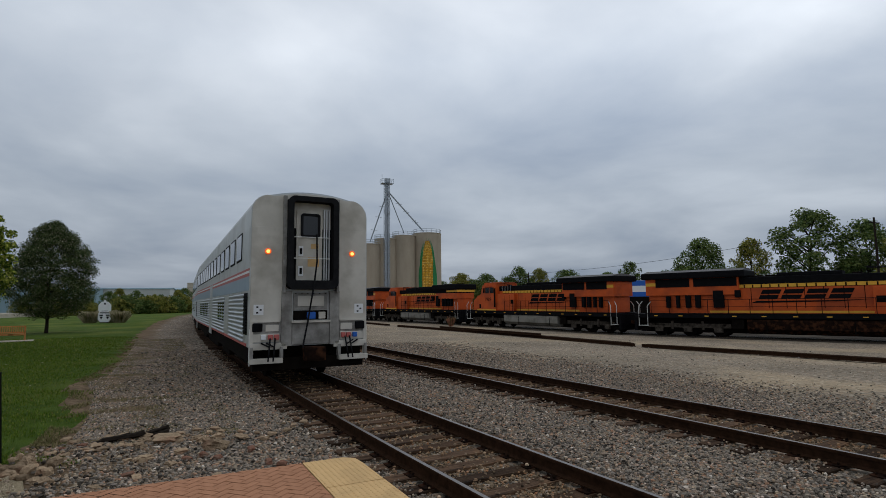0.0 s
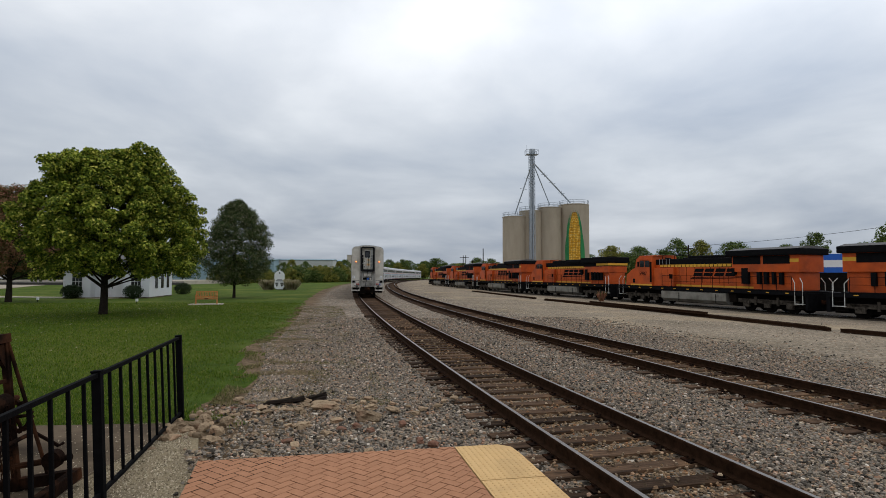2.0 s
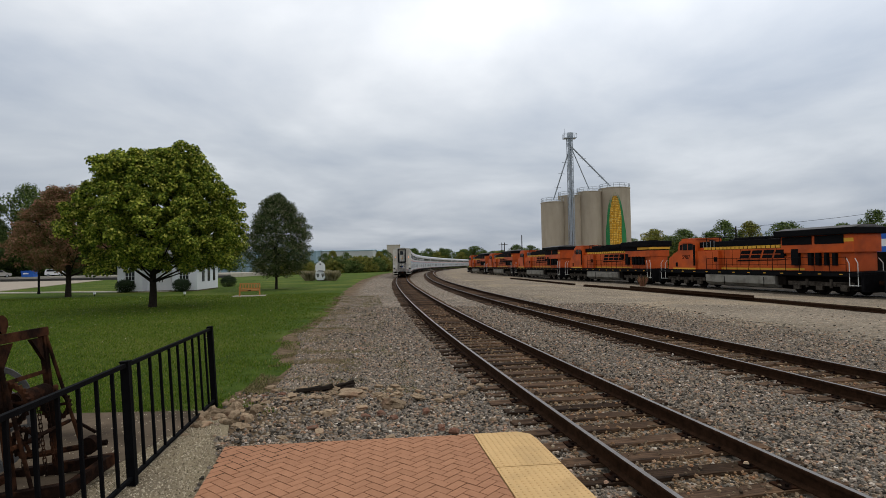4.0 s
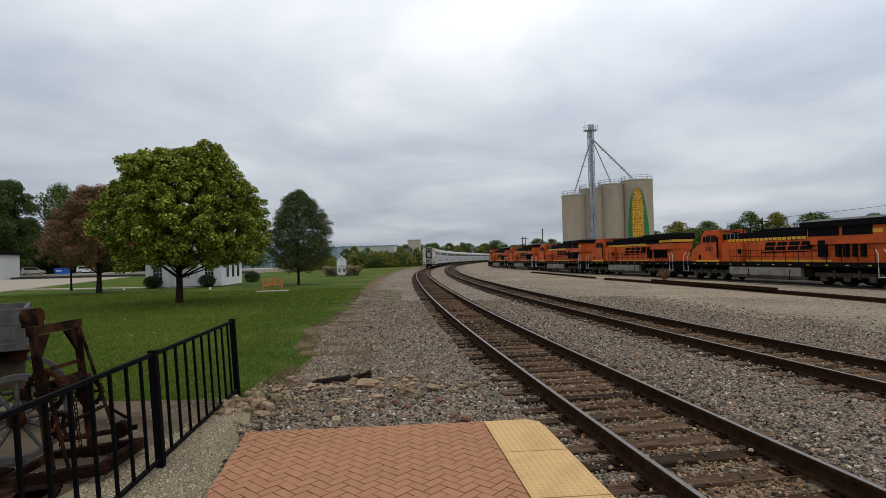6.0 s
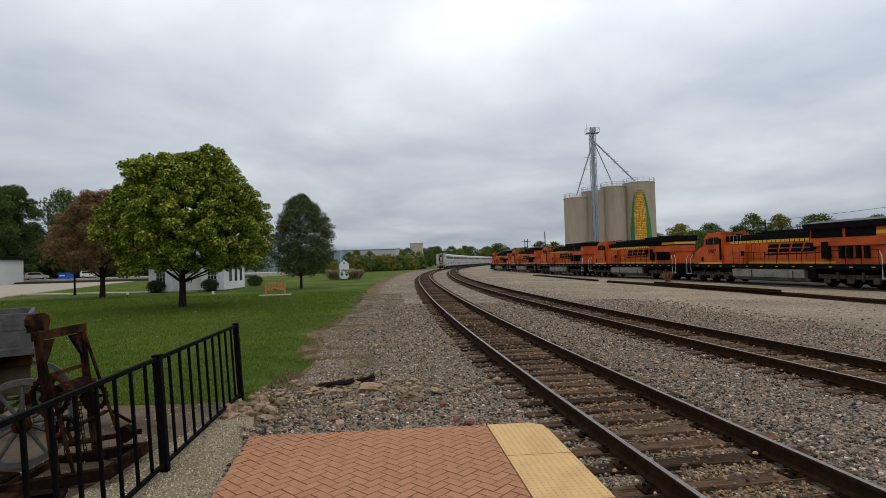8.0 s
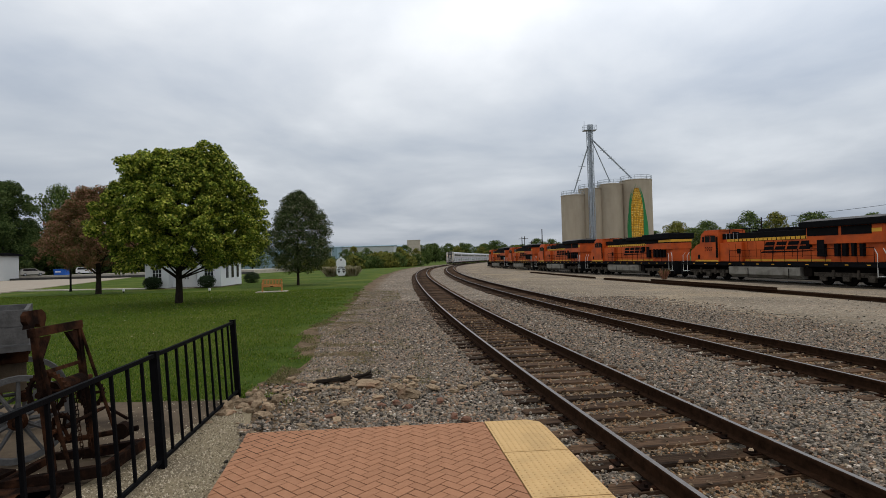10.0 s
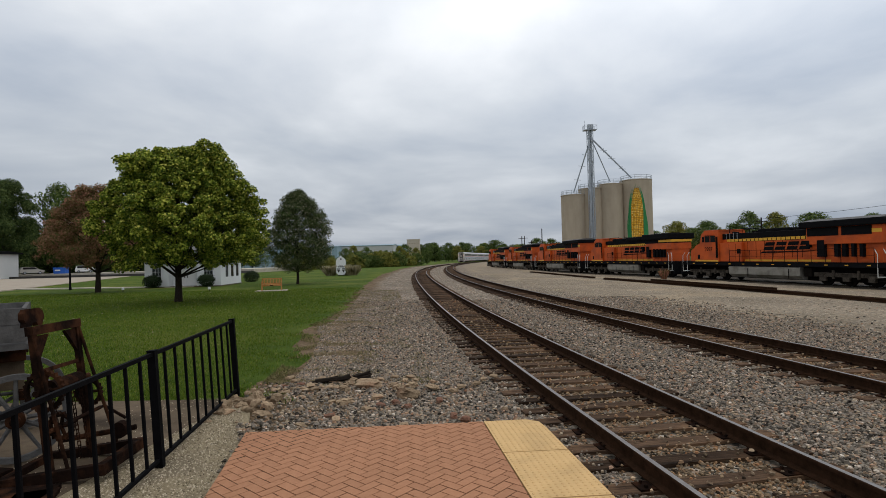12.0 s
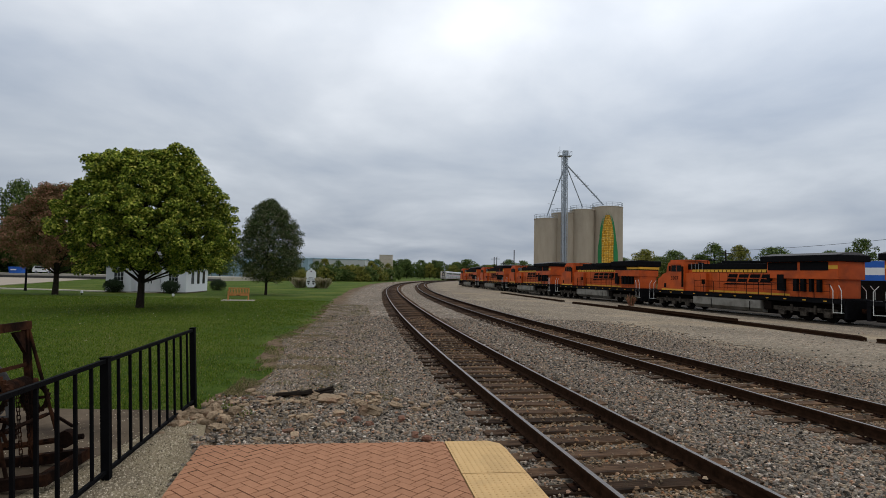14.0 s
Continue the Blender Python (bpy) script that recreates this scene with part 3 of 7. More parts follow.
main_track = track("track_main", "rusty curved railway track on wooden ties", MAIN, MAIN_N, MAIN_A, 0.0, 20, 640, 0)
side_track = track("track_side", "rusty second railway track on wooden ties", SIDE, SIDE_N, SIDE_A, 0.0, 15, 640, 0)
def shaded_track_bed():
    """Dark stone between and beside the rails of the yard track, the locomotives' shade painted into it."""
    verts, faces = [], []
    # reaches far beyond the rails to darken the ground seen under the locomotives
    cols = (-2.5, -2.3, 0.0, 5.6, 5.9)
    ids = list(range(1, len(YARD) - 2))
    for i in ids:
        wob = 0.25 * noise.noise((i * 0.45, 3, 1))
        for k, o in enumerate(cols):
            verts.append(on(YARD, YARD_N, i, o + wob * (1 if o else 0), YARD_Z - (0.2 if k in (0, 4) else 0.006)))
    for j in range(len(ids) - 1):
        for k in range(4):
            a = j * 5 + k
            faces.append((a, a + 1, a + 6, a + 5))
    tagged(mesh_object("track_bed", verts, faces, M["shade_bed"]), "dark stone bed with painted shade under the parked locomotives", "track bed", kind="structure")


shaded_track_bed()
yard_track = track("track_yard", "yard track under the parked locomotives", YARD, YARD_N, YARD_A, YARD_Z, 0, len(YARD) - 2, 0)


# ---- platform ----
PLAT = [(-2.36, 6.37), (0.44, 6.56), (1.535, -3.2), (-0.82, -3.2)]


def build_platform():
    bm = B()
    prism(bm, PLAT, "z", -0.4, -0.007)
    p = part("platform", bm, M["mortar"], label="station platform of terracotta herringbone pavers")
    tagged(p, kind="structure", category="platform")
    return p


platform = build_platform()
LIME = [(-2.36, 6.37), (-0.82, -3.2), (-4.2, -3.2), (-3.45, 6.2), (-3.28, 8.3), (-2.75, 7.6)]
bm = B()
prism(bm, LIME, "z", -0.4, -0.10)
tagged(part("gravel_path", bm, M["lime"]), "pale crushed limestone strip beside the platform", "gravel path", kind="structure")
bm = B()
prism(bm, [(-3.2, 8.32), (-3.45, 6.2), (-4.2, -3.2), (-12, -3.2), (-12, 8.6)], "z", -0.4, -0.095)
tagged(part("concrete_pad", bm, M["pad"]), "stained old concrete slab behind the fence", "concrete slab", kind="structure")


# ---- passenger train ----
def car_outline(w=1.53, z0=0.95, top=4.93):
    r, zc = 0.46, 4.36
    pts = [(-w, z0), (w, z0), (w, 3.95)]
    for k in range(0, 7):
        a = k * math.pi / 2 / 7
        pts.append((w - r + r * math.cos(a), zc + r * math.sin(a)))
    for k in range(-5, 6):
        pts.append((-k * 0.19, top - 0.0045 * k * k))
    for k in range(6, 0, -1):
        a = k * math.pi / 2 / 7
        pts.append((-w + r - r * math.cos(a), zc + r * math.sin(a)))
    pts.append((-w, 3.95))
    return pts


CAR_L = 25.6


def round_rect(x0, x1, z0, z1, r, n=5):
    pts = []
    for cx, cz, a0 in ((x1 - r, z1 - r, 0), (x0 + r, z1 - r, 90), (x0 + r, z0 + r, 180), (x1 - r, z0 + r, 270)):
        pts += [(cx + r * math.cos(radians(a0 + 90 * k / n)), cz + r * math.sin(radians(a0 + 90 * k / n))) for k in range(n + 1)]
    return pts


def ring_frame(bm, outer, inner, ya, yb):
    o, i = round_rect(*outer), round_rect(*inner)
    v = [[bm.verts.new((x, y, z)) for x, z in q] for q, y in ((o, ya), (o, yb), (i, yb), (i, ya))]
    n = len(o)
    for a, b in ((0, 1), (1, 2), (2, 3), (3, 0)):
        for k in range(n):
            bm.faces.new((v[a][k], v[a][(k + 1) % n], v[b][(k + 1) % n], v[b][k]))


def passenger_car(last):
    c = empty("passenger_car", "stainless double-deck passenger coach with striped sides" + (" and lit end markers" if last else ""), "train car", group="coaches of the passenger train")
    body = part("body", prism(B(), car_outline(), "y", 0.0, CAR_L), M["steel"], c)
    bm = B()
    prism(bm, car_outline(1.50, 3.9, 4.965)[2:-1], "y", 0.06, CAR_L - 0.06)
    part("roof", bm, M["fluted"], c)
    bm = B()
    box(bm, -1.47, 1.47, 0.35, CAR_L - 0.35, 0.55, 0.95)
    for y0, y1 in ((5.6, 8.0), (10, 15.5), (17, 19.5)):
        box(bm, -1.40, 1.40, y0, y1, 0.32, 0.6, 0.03)
    part("underframe", bm, M["under"], c)
    # stripe bands and fluted lower panels, both sides
    for s in (-1, 1):
        for z0, z1, key in ((2.72, 2.80, "red"), (2.80, 2.86, "white"), (2.36, 2.72, "bluestripe"), (2.86, 2.92, "red")):
            bm = B()
            box(bm, s * 1.53, s * 1.538, 0.02, CAR_L - 0.02, z0, z1)
            part("stripe", bm, M[key], c)
        bm = B()
        for k in range(11):
            z = 1.0 + k * 0.12
            for y0, y1 in ((0.9, 4.7), (6.3, 11.9), (13.6, CAR_L - 0.2)):
                prism(bm, [(s * 1.53, z), (s * 1.556, z + 0.03), (s * 1.556, z + 0.06), (s * 1.53, z + 0.09)], "y", y0, y1)
        part("fluting", bm, M["fluted"], c, "ribbed stainless lower panel")
        bm = B()
        box(bm, s * 1.53, s * 1.55, 0.25, 0.85, 1.25, 2.3)
        for k in range(12):
            box(bm, s * 1.55, s * 1.57, 0.3, 0.8, 1.3 + k * 0.08, 1.34 + k * 0.08)
        part("grille", bm, M["black"], c)
        bm = B()
        box(bm, s * 1.53, s * 1.548, 0.3, CAR_L - 0.3, 0.96, 1.03)
        part("sill", bm, M["red"], c)
        # windows: a long upper row and a few below
        rows = [(1.6 + k * 1.72, 1.18, 3.22, 4.0) for k in range(14)] + [(6.5 + k * 0.9, 0.62, 1.45, 2.15) for k in range(3)] + [(15 + k * 1.4, 0.9, 1.45, 2.15) for k in range(5)]
        for y, w, z0, z1 in rows:
            bm = B()
            box(bm, s * 1.52, s * 1.546, y, y + w, z0, z1, 0.008)
            f = part("window", bm, M["black"], c)
            bm = B()
            box(bm, s * 1.546, s * 1.552, y + 0.05, y + w - 0.05, z0 + 0.05, z1 - 0.05)
            part("pane", bm, M["glass"], f)
        bm = B()
        box(bm, s * 1.53, s * 1.55, 12.0, 13.4, 0.75, 2.9)
        part("door", bm, M["steel"], c)
    # end face dressing at both ends
    for end in ((-1, 1) if last else (-1,)):
        y = 0.0 if end < 0 else CAR_L
        d = end

        def slab(name, x0, x1, z0, z1, out, key, label="", back=0.0, bevel=0.0, parent=c):
            bm = B()
            ya, yb = y + d * back, y + d * out
            box(bm, x0, x1, min(ya, yb), max(ya, yb), z0, z1, bevel)
            return part(name, bm, M[key], parent, label)
        slab("end_panel", -1.5, -0.72, 1.58, 3.98, 0.03, "endpaint", "grimy pale painted end panel", bevel=0.01)
        slab("end_panel", 0.72, 1.5, 1.58, 3.98, 0.03, "endpaint", bevel=0.01)
        bm = B()
        o = [p for p in car_outline(1.5, 3.98, 4.90)]
        prism(bm, o[:2] + o[3:-1], "y", y, y + d * 0.028)
        part("end_panel", bm, M["endpaint"], c)
        # diaphragm
        bm = B()
        ring_frame(bm, (-0.655, 0.655, 2.38, 4.79, 0.17), (-0.515, 0.515, 2.60, 4.66, 0.09), y, y + d * 0.33)
        dia = part("diaphragm", bm, M["rubber"], c, "black rubber gangway frame")
        slab("gangway_edge", -0.74, -0.66, 2.3, 4.80, 0.16, "dirty", parent=dia)
        slab("gangway_edge", 0.66, 0.72, 2.3, 4.80, 0.16, "dirty", parent=dia)
        slab("end_recess", -0.56, 0.56, 2.50, 4.70, 0.02, "black")
        door = slab("end_door", -0.40, 0.28, 2.62, 4.45, 0.05, "endpaint", "pale end door with dark window", bevel=0.01)
        slab("door_window", -0.24, 0.17, 3.80, 4.32, 0.062, "glass", parent=door, bevel=0.01)
        bm = B()
        ring_frame(bm, (-0.29, 0.22, 3.74, 4.38, 0.08), (-0.23, 0.16, 3.80, 4.32, 0.05), y + d * 0.05, y + d * 0.085)
        part("window_gasket", bm, M["rubber"], door)
        for z in (3.38, 2.86):
            slab("latch", -0.34, -0.22, z - 0.13, z + 0.13, 0.06, "white", parent=door)
            slab("latch_slot", -0.31, -0.25, z - 0.08, z + 0.08, 0.07, "black", parent=door)
        slab("notice", -0.02, 0.18, 3.45, 3.58, 0.056, "tactile", parent=door)
        slab("notice", -0.10, 0.20, 2.98, 3.22, 0.056, "tactile", parent=door)
        for x in (0.32, 0.38, 0.45):
            slab("door_track", x - 0.015, x + 0.015, 2.62, 4.5, 0.12, "steel")
        for z in (3.72, 3.17):
            bm = B()
            tube(bm, (-0.5, y + d * 0.3, z), (0.42, y + d * 0.3, z), 0.012)
            part("safety_bar", bm, M["handrail"], c)
        # buffer beam, plates and jumper gear
        for x in (-0.62, 0.62):
            slab("column", x - 0.13, x + 0.13, 0.95, 2.34, 0.10, "dirty", "grimy steel collision post", bevel=0.01)
        slab("centre_plate", -0.44, 0.44, 1.85, 2.30, 0.03, "dirty")
        for k in range(6):
            slab("rivet", -0.40 + k * 0.155, -0.375 + k * 0.155, 2.26, 2.285, 0.04, "black")
        slab("access_plate", -0.34, 0.34, 1.95, 2.22, 0.05, "endpaint")
        slab("socket_panel", -0.44, 0.44, 1.60, 1.84, 0.035, "under")
        slab("socket", -0.10, 0.12, 1.62, 1.80, 0.09, "blue", "blue jumper socket", bevel=0.02)
        slab("socket", 0.2, 0.38, 1.62, 1.80, 0.09, "endpaint", bevel=0.02)
        slab("buffer_plate", -0.48, 0.48, 0.98, 1.56, 0.08, "dirty", "scuffed steel buffer plate", bevel=0.015)
        slab("ledge", -0.5, 0.5, 1.53, 1.585, 0.14, "endpaint")
        for s in (-1, 1):
            a, b = sorted((s * 0.78, s * 1.5))
            slab("locker", a, b, 1.27, 1.58, 0.02, "dirty")
            slab("locker_lip", a, b, 1.555, 1.59, 0.06, "endpaint")
            slab("box_panel", a, b, 1.07, 1.27, 0.05, "endpaint", "pale painted connector panel", bevel=0.008)
            slab("side_post", min(s * 1.42, s * 1.5), max(s * 1.42, s * 1.5), 0.55, 1.58, 0.07, "endpaint")
            a2, b2 = sorted((s * 1.2, s * 1.45))
            slab("socket", a2, b2, 1.33, 1.53, 0.09, "black", bevel=0.03)
            a2, b2 = sorted((s * 0.80, s * 1.12))
            slab("cover_plate", a2, b2, 1.33, 1.49, 0.035, "endpaint")
            slab("data_plate", min(s * 1.18, s * 1.42), max(s * 1.18, s * 1.42), 1.74, 2.0, 0.034, "white")
            for k in range(3):
                xx = s * 1.30 + (0.05 if k % 2 else -0.03)
                slab("plate_mark", xx - 0.025, xx + 0.025, 1.78 + k * 0.07, 1.82 + k * 0.07, 0.037, "black")
            for xx, key in ((0.80, "red"), (0.95, "red"), (1.12, "blue" if s > 0 else "white")):
                a2, b2 = sorted((s * xx, s * (xx + 0.12)))
                slab("connector", a2, b2, 1.12, 1.25, 0.12, key, bevel=0.02)
            slab("beam", min(s * 0.6, s * 1.5), max(s * 0.6, s * 1.5), 0.88, 1.04, 0.10, "endpaint", bevel=0.012)
            a2, b2 = sorted((s * 0.72, s * 1.5))
            slab("step", a2, b2, 0.55, 0.67, 0.22, "endpaint", "pale painted steel end step", bevel=0.01)
            for xx in (0.74, 1.46):
                slab("step_hanger", s * xx - 0.035, s * xx + 0.035, 0.55, 0.95, 0.16, "dirty")
            for xx in (0.90, 1.02):
                bm = B()
                pts = [(s * (xx + 0.06 * math.sin(u * 3.14)), y + d * (0.12 + 0.12 * math.sin(u * 3.14)), 1.16 - 0.56 * math.sin(u * 3.14)) for u in np.linspace(0, 1, 9)]
                pts[-1] = (s * (xx + 0.22), y + d * 0.12, 1.05)
                pipe(bm, pts, 0.022)
                part("hose", bm, M["rubber"], c)
            bm = B()
            tube(bm, (s * 1.10, y, 3.35), (s * 1.10, y + d * 0.06, 3.35), 0.075, n=20)
            ring = part("marker_lamp", bm, M["lamp"], c, "lit orange marker lamp")
            bm = B()
            tube(bm, (s * 1.10, y + d * 0.06, 3.35), (s * 1.10, y + d * 0.075, 3.35), 0.045, n=16)
            part("bulb", bm, M["lampcore"], ring)
            bm = B()
            tube(bm, (s * 1.5, y + d * 0.05, 0.5), (s * 1.5, y + d * 0.05, 1.4), 0.02)
            part("grab_iron", bm, M["handrail"], c)
        # added dark slab that paints the shade between and below the end steps
        slab("apron", -1.42, 1.42, 0.36, 0.66, 0.03, "under", back=-0.3)
        bm = B()
        pipe(bm, [(0.06, y + d * 0.36, 3.8), (0.07, y + d * 0.37, 3.1), (0.0, y + d * 0.38, 2.5), (-0.12, y + d * 0.2, 1.5), (-0.22, y + d * 0.16, 0.9)], 0.025)
        part("cable", bm, M["rubber"], c)
        bm = B()
        box(bm, -0.2, 0.2, min(y, y + d * 0.5), max(y, y + d * 0.5), 0.62, 0.92, 0.04)
        box(bm, -0.28, 0.24, min(y + d * 0.45, y + d * 0.75), max(y + d * 0.45, y + d * 0.75), 0.6, 0.95, 0.06)
        part("coupler", bm, M["rust"], c)
    # trucks
    for yc in (3.2, CAR_L - 3.2):
        bm = B()
        for s in (-1, 1):
            box(bm, s * 1.02 - 0.09, s * 1.02 + 0.09, yc - 1.7, yc + 1.7, 0.42, 0.75, 0.03)
            box(bm, s * 1.02 - 0.13, s * 1.02 + 0.13, yc - 0.5, yc + 0.5, 0.36, 0.9, 0.03)
        t = part("bogie", bm, M["under"], c)
        for yy in (yc - 1.3, yc + 1.3):
            bm = B()
            tube(bm, (-0.76, yy, 0.46), (0.76, yy, 0.46), 0.08)
            for s in (-1, 1):
                tube(bm, (s * 0.70, yy, 0.46), (s * 0.83, yy, 0.46), 0.46, n=24)
            part("wheelset", bm, M["under"], t)
    return c


LAST_CAR = passenger_car(True)
MID_CAR = passenger_car(False)
TRAIN = [LAST_CAR, MID_CAR] + [copy_thing(MID_CAR, pose(0, 0, 0)) for _ in range(8)]


def car_rows(k):
    rows = []
    for j in range(0, 29):
        t = j * 0.5
        s = 30 + 13.9 + 19.47 * t + k * (CAR_L + 0.45)
        a = Vector(on(MAIN, MAIN_N, s + 3.2, 0, 0))
        b = Vector(on(MAIN, MAIN_N, s + CAR_L - 3.2, 0, 0))
        d = (b - a).normalized()
        p = a - d * 3.2
        rows.append((t, pose(p.x, p.y, 0, 0, 0, math.degrees(math.atan2(-d.x, d.y)))))
    return rows


# ---- freight locomotives ----
def locomotive(L, number=True, tall=False, livery="orange", tank="tank"):
    c = empty("locomotive", "parked orange, yellow and black diesel freight locomotive", "locomotive", group="parked freight locomotives")
    k = L / 22.0
    paint = M[livery]

    def slab(name, x0, x1, y0, y1, z0, z1, key, label="", bevel=0.0, parent=c):
        bm = B()
        box(bm, x0, x1, y0 * k, y1 * k, z0, z1, bevel)
        return part(name, bm, M[key], parent, label)
    slab("frame", -1.52, 1.52, 0.5, 21.5, 1.32, 1.62, "black")
    slab("sill_stripe", -1.535, 1.535, 1.2, 20.8, 1.60, 1.66, "black")
    # body: long hood, cab, nose
    slab("hood", -0.98, 0.98, 1.4, 16.2, 1.62, 3.62, livery, bevel=0.04)
    slab("hood_stripe", -1.0, 1.0, 5.2, 16.2, 1.70, 1.84, "yellow")
    slab("hood_stripe", -1.0, 1.0, 5.2, 15.6, 3.40, 3.62, "yellow")
    for q in np.arange(5.4, 15.4, 0.46):
        slab("vent_tick", -1.006, 1.006, q, q + 0.07, 3.40, 3.60, "under")
    slab("stripe_edge", -1.004, 1.004, 5.2, 15.6, 3.375, 3.40, "under")
    slab("equipment_cabinet", -1.3, 1.3, 13.5, 16.2, 1.67, 3.30, livery, bevel=0.03)
    for q in (14.2, 15.0):
        slab("cabinet_seam", -1.305, 1.305, q, q + 0.03, 1.75, 3.2, "under")
    slab("cabinet_vent", -1.31, 1.31, 13.62, 14.05, 2.35, 2.75, "under")
    slab("hood_top", -0.99, 0.99, 1.4, 16.2, 3.60, 4.12, "black", bevel=0.08)
    if tall:
        slab("radiator_wing", -1.5, 1.5, 1.2, 6.6, 3.95, 4.55, "black", bevel=0.12)
        slab("roof_duct", -1.2, 1.2, 7.2, 10.6, 3.98, 4.42, "black", bevel=0.15)
        slab("dynamic_brake", -1.05, 1.05, 11.4, 14.2, 4.0, 4.36, "black", bevel=0.1)
        slab("radiator_body", -1.2, 1.2, 1.3, 6.2, 2.9, 3.55, livery, bevel=0.04)
        slab("radiator_top", -1.22, 1.22, 1.3, 6.4, 3.55, 4.0, "black", bevel=0.04)
    else:
        slab("radiator_wing", -1.52, 1.52, 1.0, 7.4, 4.16, 4.62, "black", bevel=0.1)
        slab("radiator_body", -1.22, 1.22, 1.2, 7.0, 2.95, 4.18, livery, bevel=0.04)
        for y, w in ((1.9, 2.2), (4.35, 2.55)):
            slab("radiator_grille", -1.25, 1.25, y, y + w, 3.55, 4.14, "black")
        bm = B()
        prism(bm, [(-1.52, 4.60), (1.52, 4.60), (0.5, 4.80), (-0.5, 4.80)], "y", 1.1 * k, 7.3 * k)
        part("radiator_roof", bm, M["roof"], c)
        slab("exhaust_housing", -0.8, 0.8, 9.0, 12.2, 4.1, 4.36, "black", bevel=0.08)
        for q in (7.7, 8.4, 12.6):
            slab("roof_hatch", -0.6, 0.6, q, q + 0.45, 4.1, 4.24, "under", bevel=0.04)
        for q in (14.3, 14.75, 15.2, 15.65):
            bm = B()
            tube(bm, (-1.02, q * k, 3.62), (-1.02, q * k, 4.16), 0.018, n=5)
            tube(bm, (1.02, q * k, 3.62), (1.02, q * k, 4.16), 0.018, n=5)
            part("roof_stanchion", bm, M["galv"], c)
    slab("radiator_stripe", -1.235, 1.235, 1.22, 3.6 if tall else 1.9, 3.66, 3.9, "yellow")
    for y0, y1, z0, z1 in ((5.5, 6.1, 2.05, 3.25), (4.4, 4.7, 2.05, 2.95), (3.8, 4.1, 2.05, 2.95), (3.2, 3.4, 2.05, 2.95), (2.55, 2.8, 2.05, 2.9), (6.75, 7.05, 2.75, 3.25)):
        slab("louvre", -1.24, 1.24, y0, y1, z0, z1, "black")
    slab("hood_end", -1.0, 1.0, 1.36, 1.44, 1.7, 3.6, livery)
    # hood door seams
    for y in np.arange(7.6, 13.4, 0.92):
        slab("door_seam", -0.988, 0.988, y, y + 0.035, 2.0, 3.4, "under")
    # slanted blocks and the swoosh under them on both flanks
    for s in (-1, 1):
        x = s * 1.006
        flip = (lambda a: a) if s > 0 else (lambda a: 19.4 - a)
        for i in range(4):
            bm = B()
            ya, wd, sl = 8.0 + i * 1.16, 0.98, 0.26
            for za, zb in ((2.62, 2.88), (2.96, 3.24)):
                q = [(ya + sl * (za - 2.62) / 0.62, za), (ya + wd + sl * (za - 2.62) / 0.62, za), (ya + wd + sl * (zb - 2.62) / 0.62, zb), (ya + sl * (zb - 2.62) / 0.62, zb)]
                prism(bm, [(flip(a) * k, z) for a, z in q], "x", x - 0.004, x + 0.004)
            part("logo_block", bm, M["black"], c)
        bm = B()
        prism(bm, [(flip(a) * k, z) for a, z in ((7.6, 2.36), (12.0, 2.44), (13.6, 2.56), (11.5, 2.50), (7.9, 2.50))], "x", x - 0.004, x + 0.004)
        part("logo_swoosh", bm, M["black"], c)
    # cab with windows
    bm = B()
    prism(bm, [(16.2 * k, 1.62), (19.4 * k, 1.62), (19.4 * k, 3.1), (18.7 * k, 3.35), (18.45 * k, 4.2), (18.0 * k, 4.42), (16.2 * k, 4.42)], "x", -1.45, 1.45)
    cab = part("cab", bm, paint, c)
    slab("cab_roof", -1.3, 1.3, 16.1, 18.3, 4.42, 4.52, livery, bevel=0.03, parent=cab)
    slab("visor", -1.62, 1.62, 16.7, 18.0, 4.08, 4.12, livery, parent=cab)
    for y0 in (16.55, 17.3):
        slab("cab_window", -1.47, 1.47, y0, y0 + 0.66, 3.42, 4.0, "glass", parent=cab, bevel=0.01)
    bm = B()
    prism(bm, [(18.74 * k, 3.42), (18.52 * k, 4.15), (18.56 * k, 4.15), (18.80 * k, 3.42)], "x", -1.2, 1.2)
    part("windscreen", bm, M["glass"], cab)
    bm = B()
    prism(bm, [(19.3 * k, 1.62), (20.7 * k, 1.62), (20.6 * k, 2.7), (19.9 * k, 3.05), (19.3 * k, 3.1)], "x", -1.0, 1.0)
    part("nose", bm, paint, c, "weathered orange short nose")
    slab("nose_stripe", -1.46, 1.46, 16.25, 19.38, 1.64, 1.80, "yellow")
    slab("cab_door", -1.48, 1.48, 16.25, 16.5, 2.0, 3.9, "under")
    slab("kick_plate", -1.47, 1.47, 18.7, 19.0, 1.9, 2.3, "black", parent=cab)
    if number:
        for s in (-1, 1):
            cu = bpy.data.curves.new("cab_number", "FONT")
            cu.body, cu.size, cu.extrude, cu.align_x = "5987", 0.52, 0.004, "CENTER"
            tmp = bpy.data.objects.new("cab_number_text", cu)
            scene.collection.objects.link(tmp)
            me = bpy.data.meshes.new_from_object(tmp.evaluated_get(bpy.context.evaluated_depsgraph_get()))
            bpy.data.objects.remove(tmp)
            me.materials.clear()
            me.materials.append(M["black"])
            ob = new("cab_number", me)
            ob.parent = cab
            ob.matrix_basis = pose(s * 1.456, 17.5 * k, 2.62, 90, 0, 90 if s > 0 else -90)
    for y in (7.6, 8.7) if not tall else (2.4, 3.9, 5.4):
        bm = B()
        tube(bm, (0, y * k, 4.1 if not tall else 4.5), (0, y * k, 4.24 if not tall else 4.64), 0.52, n=20)
        part("roof_fan", bm, M["under"], c)
    bm = B()
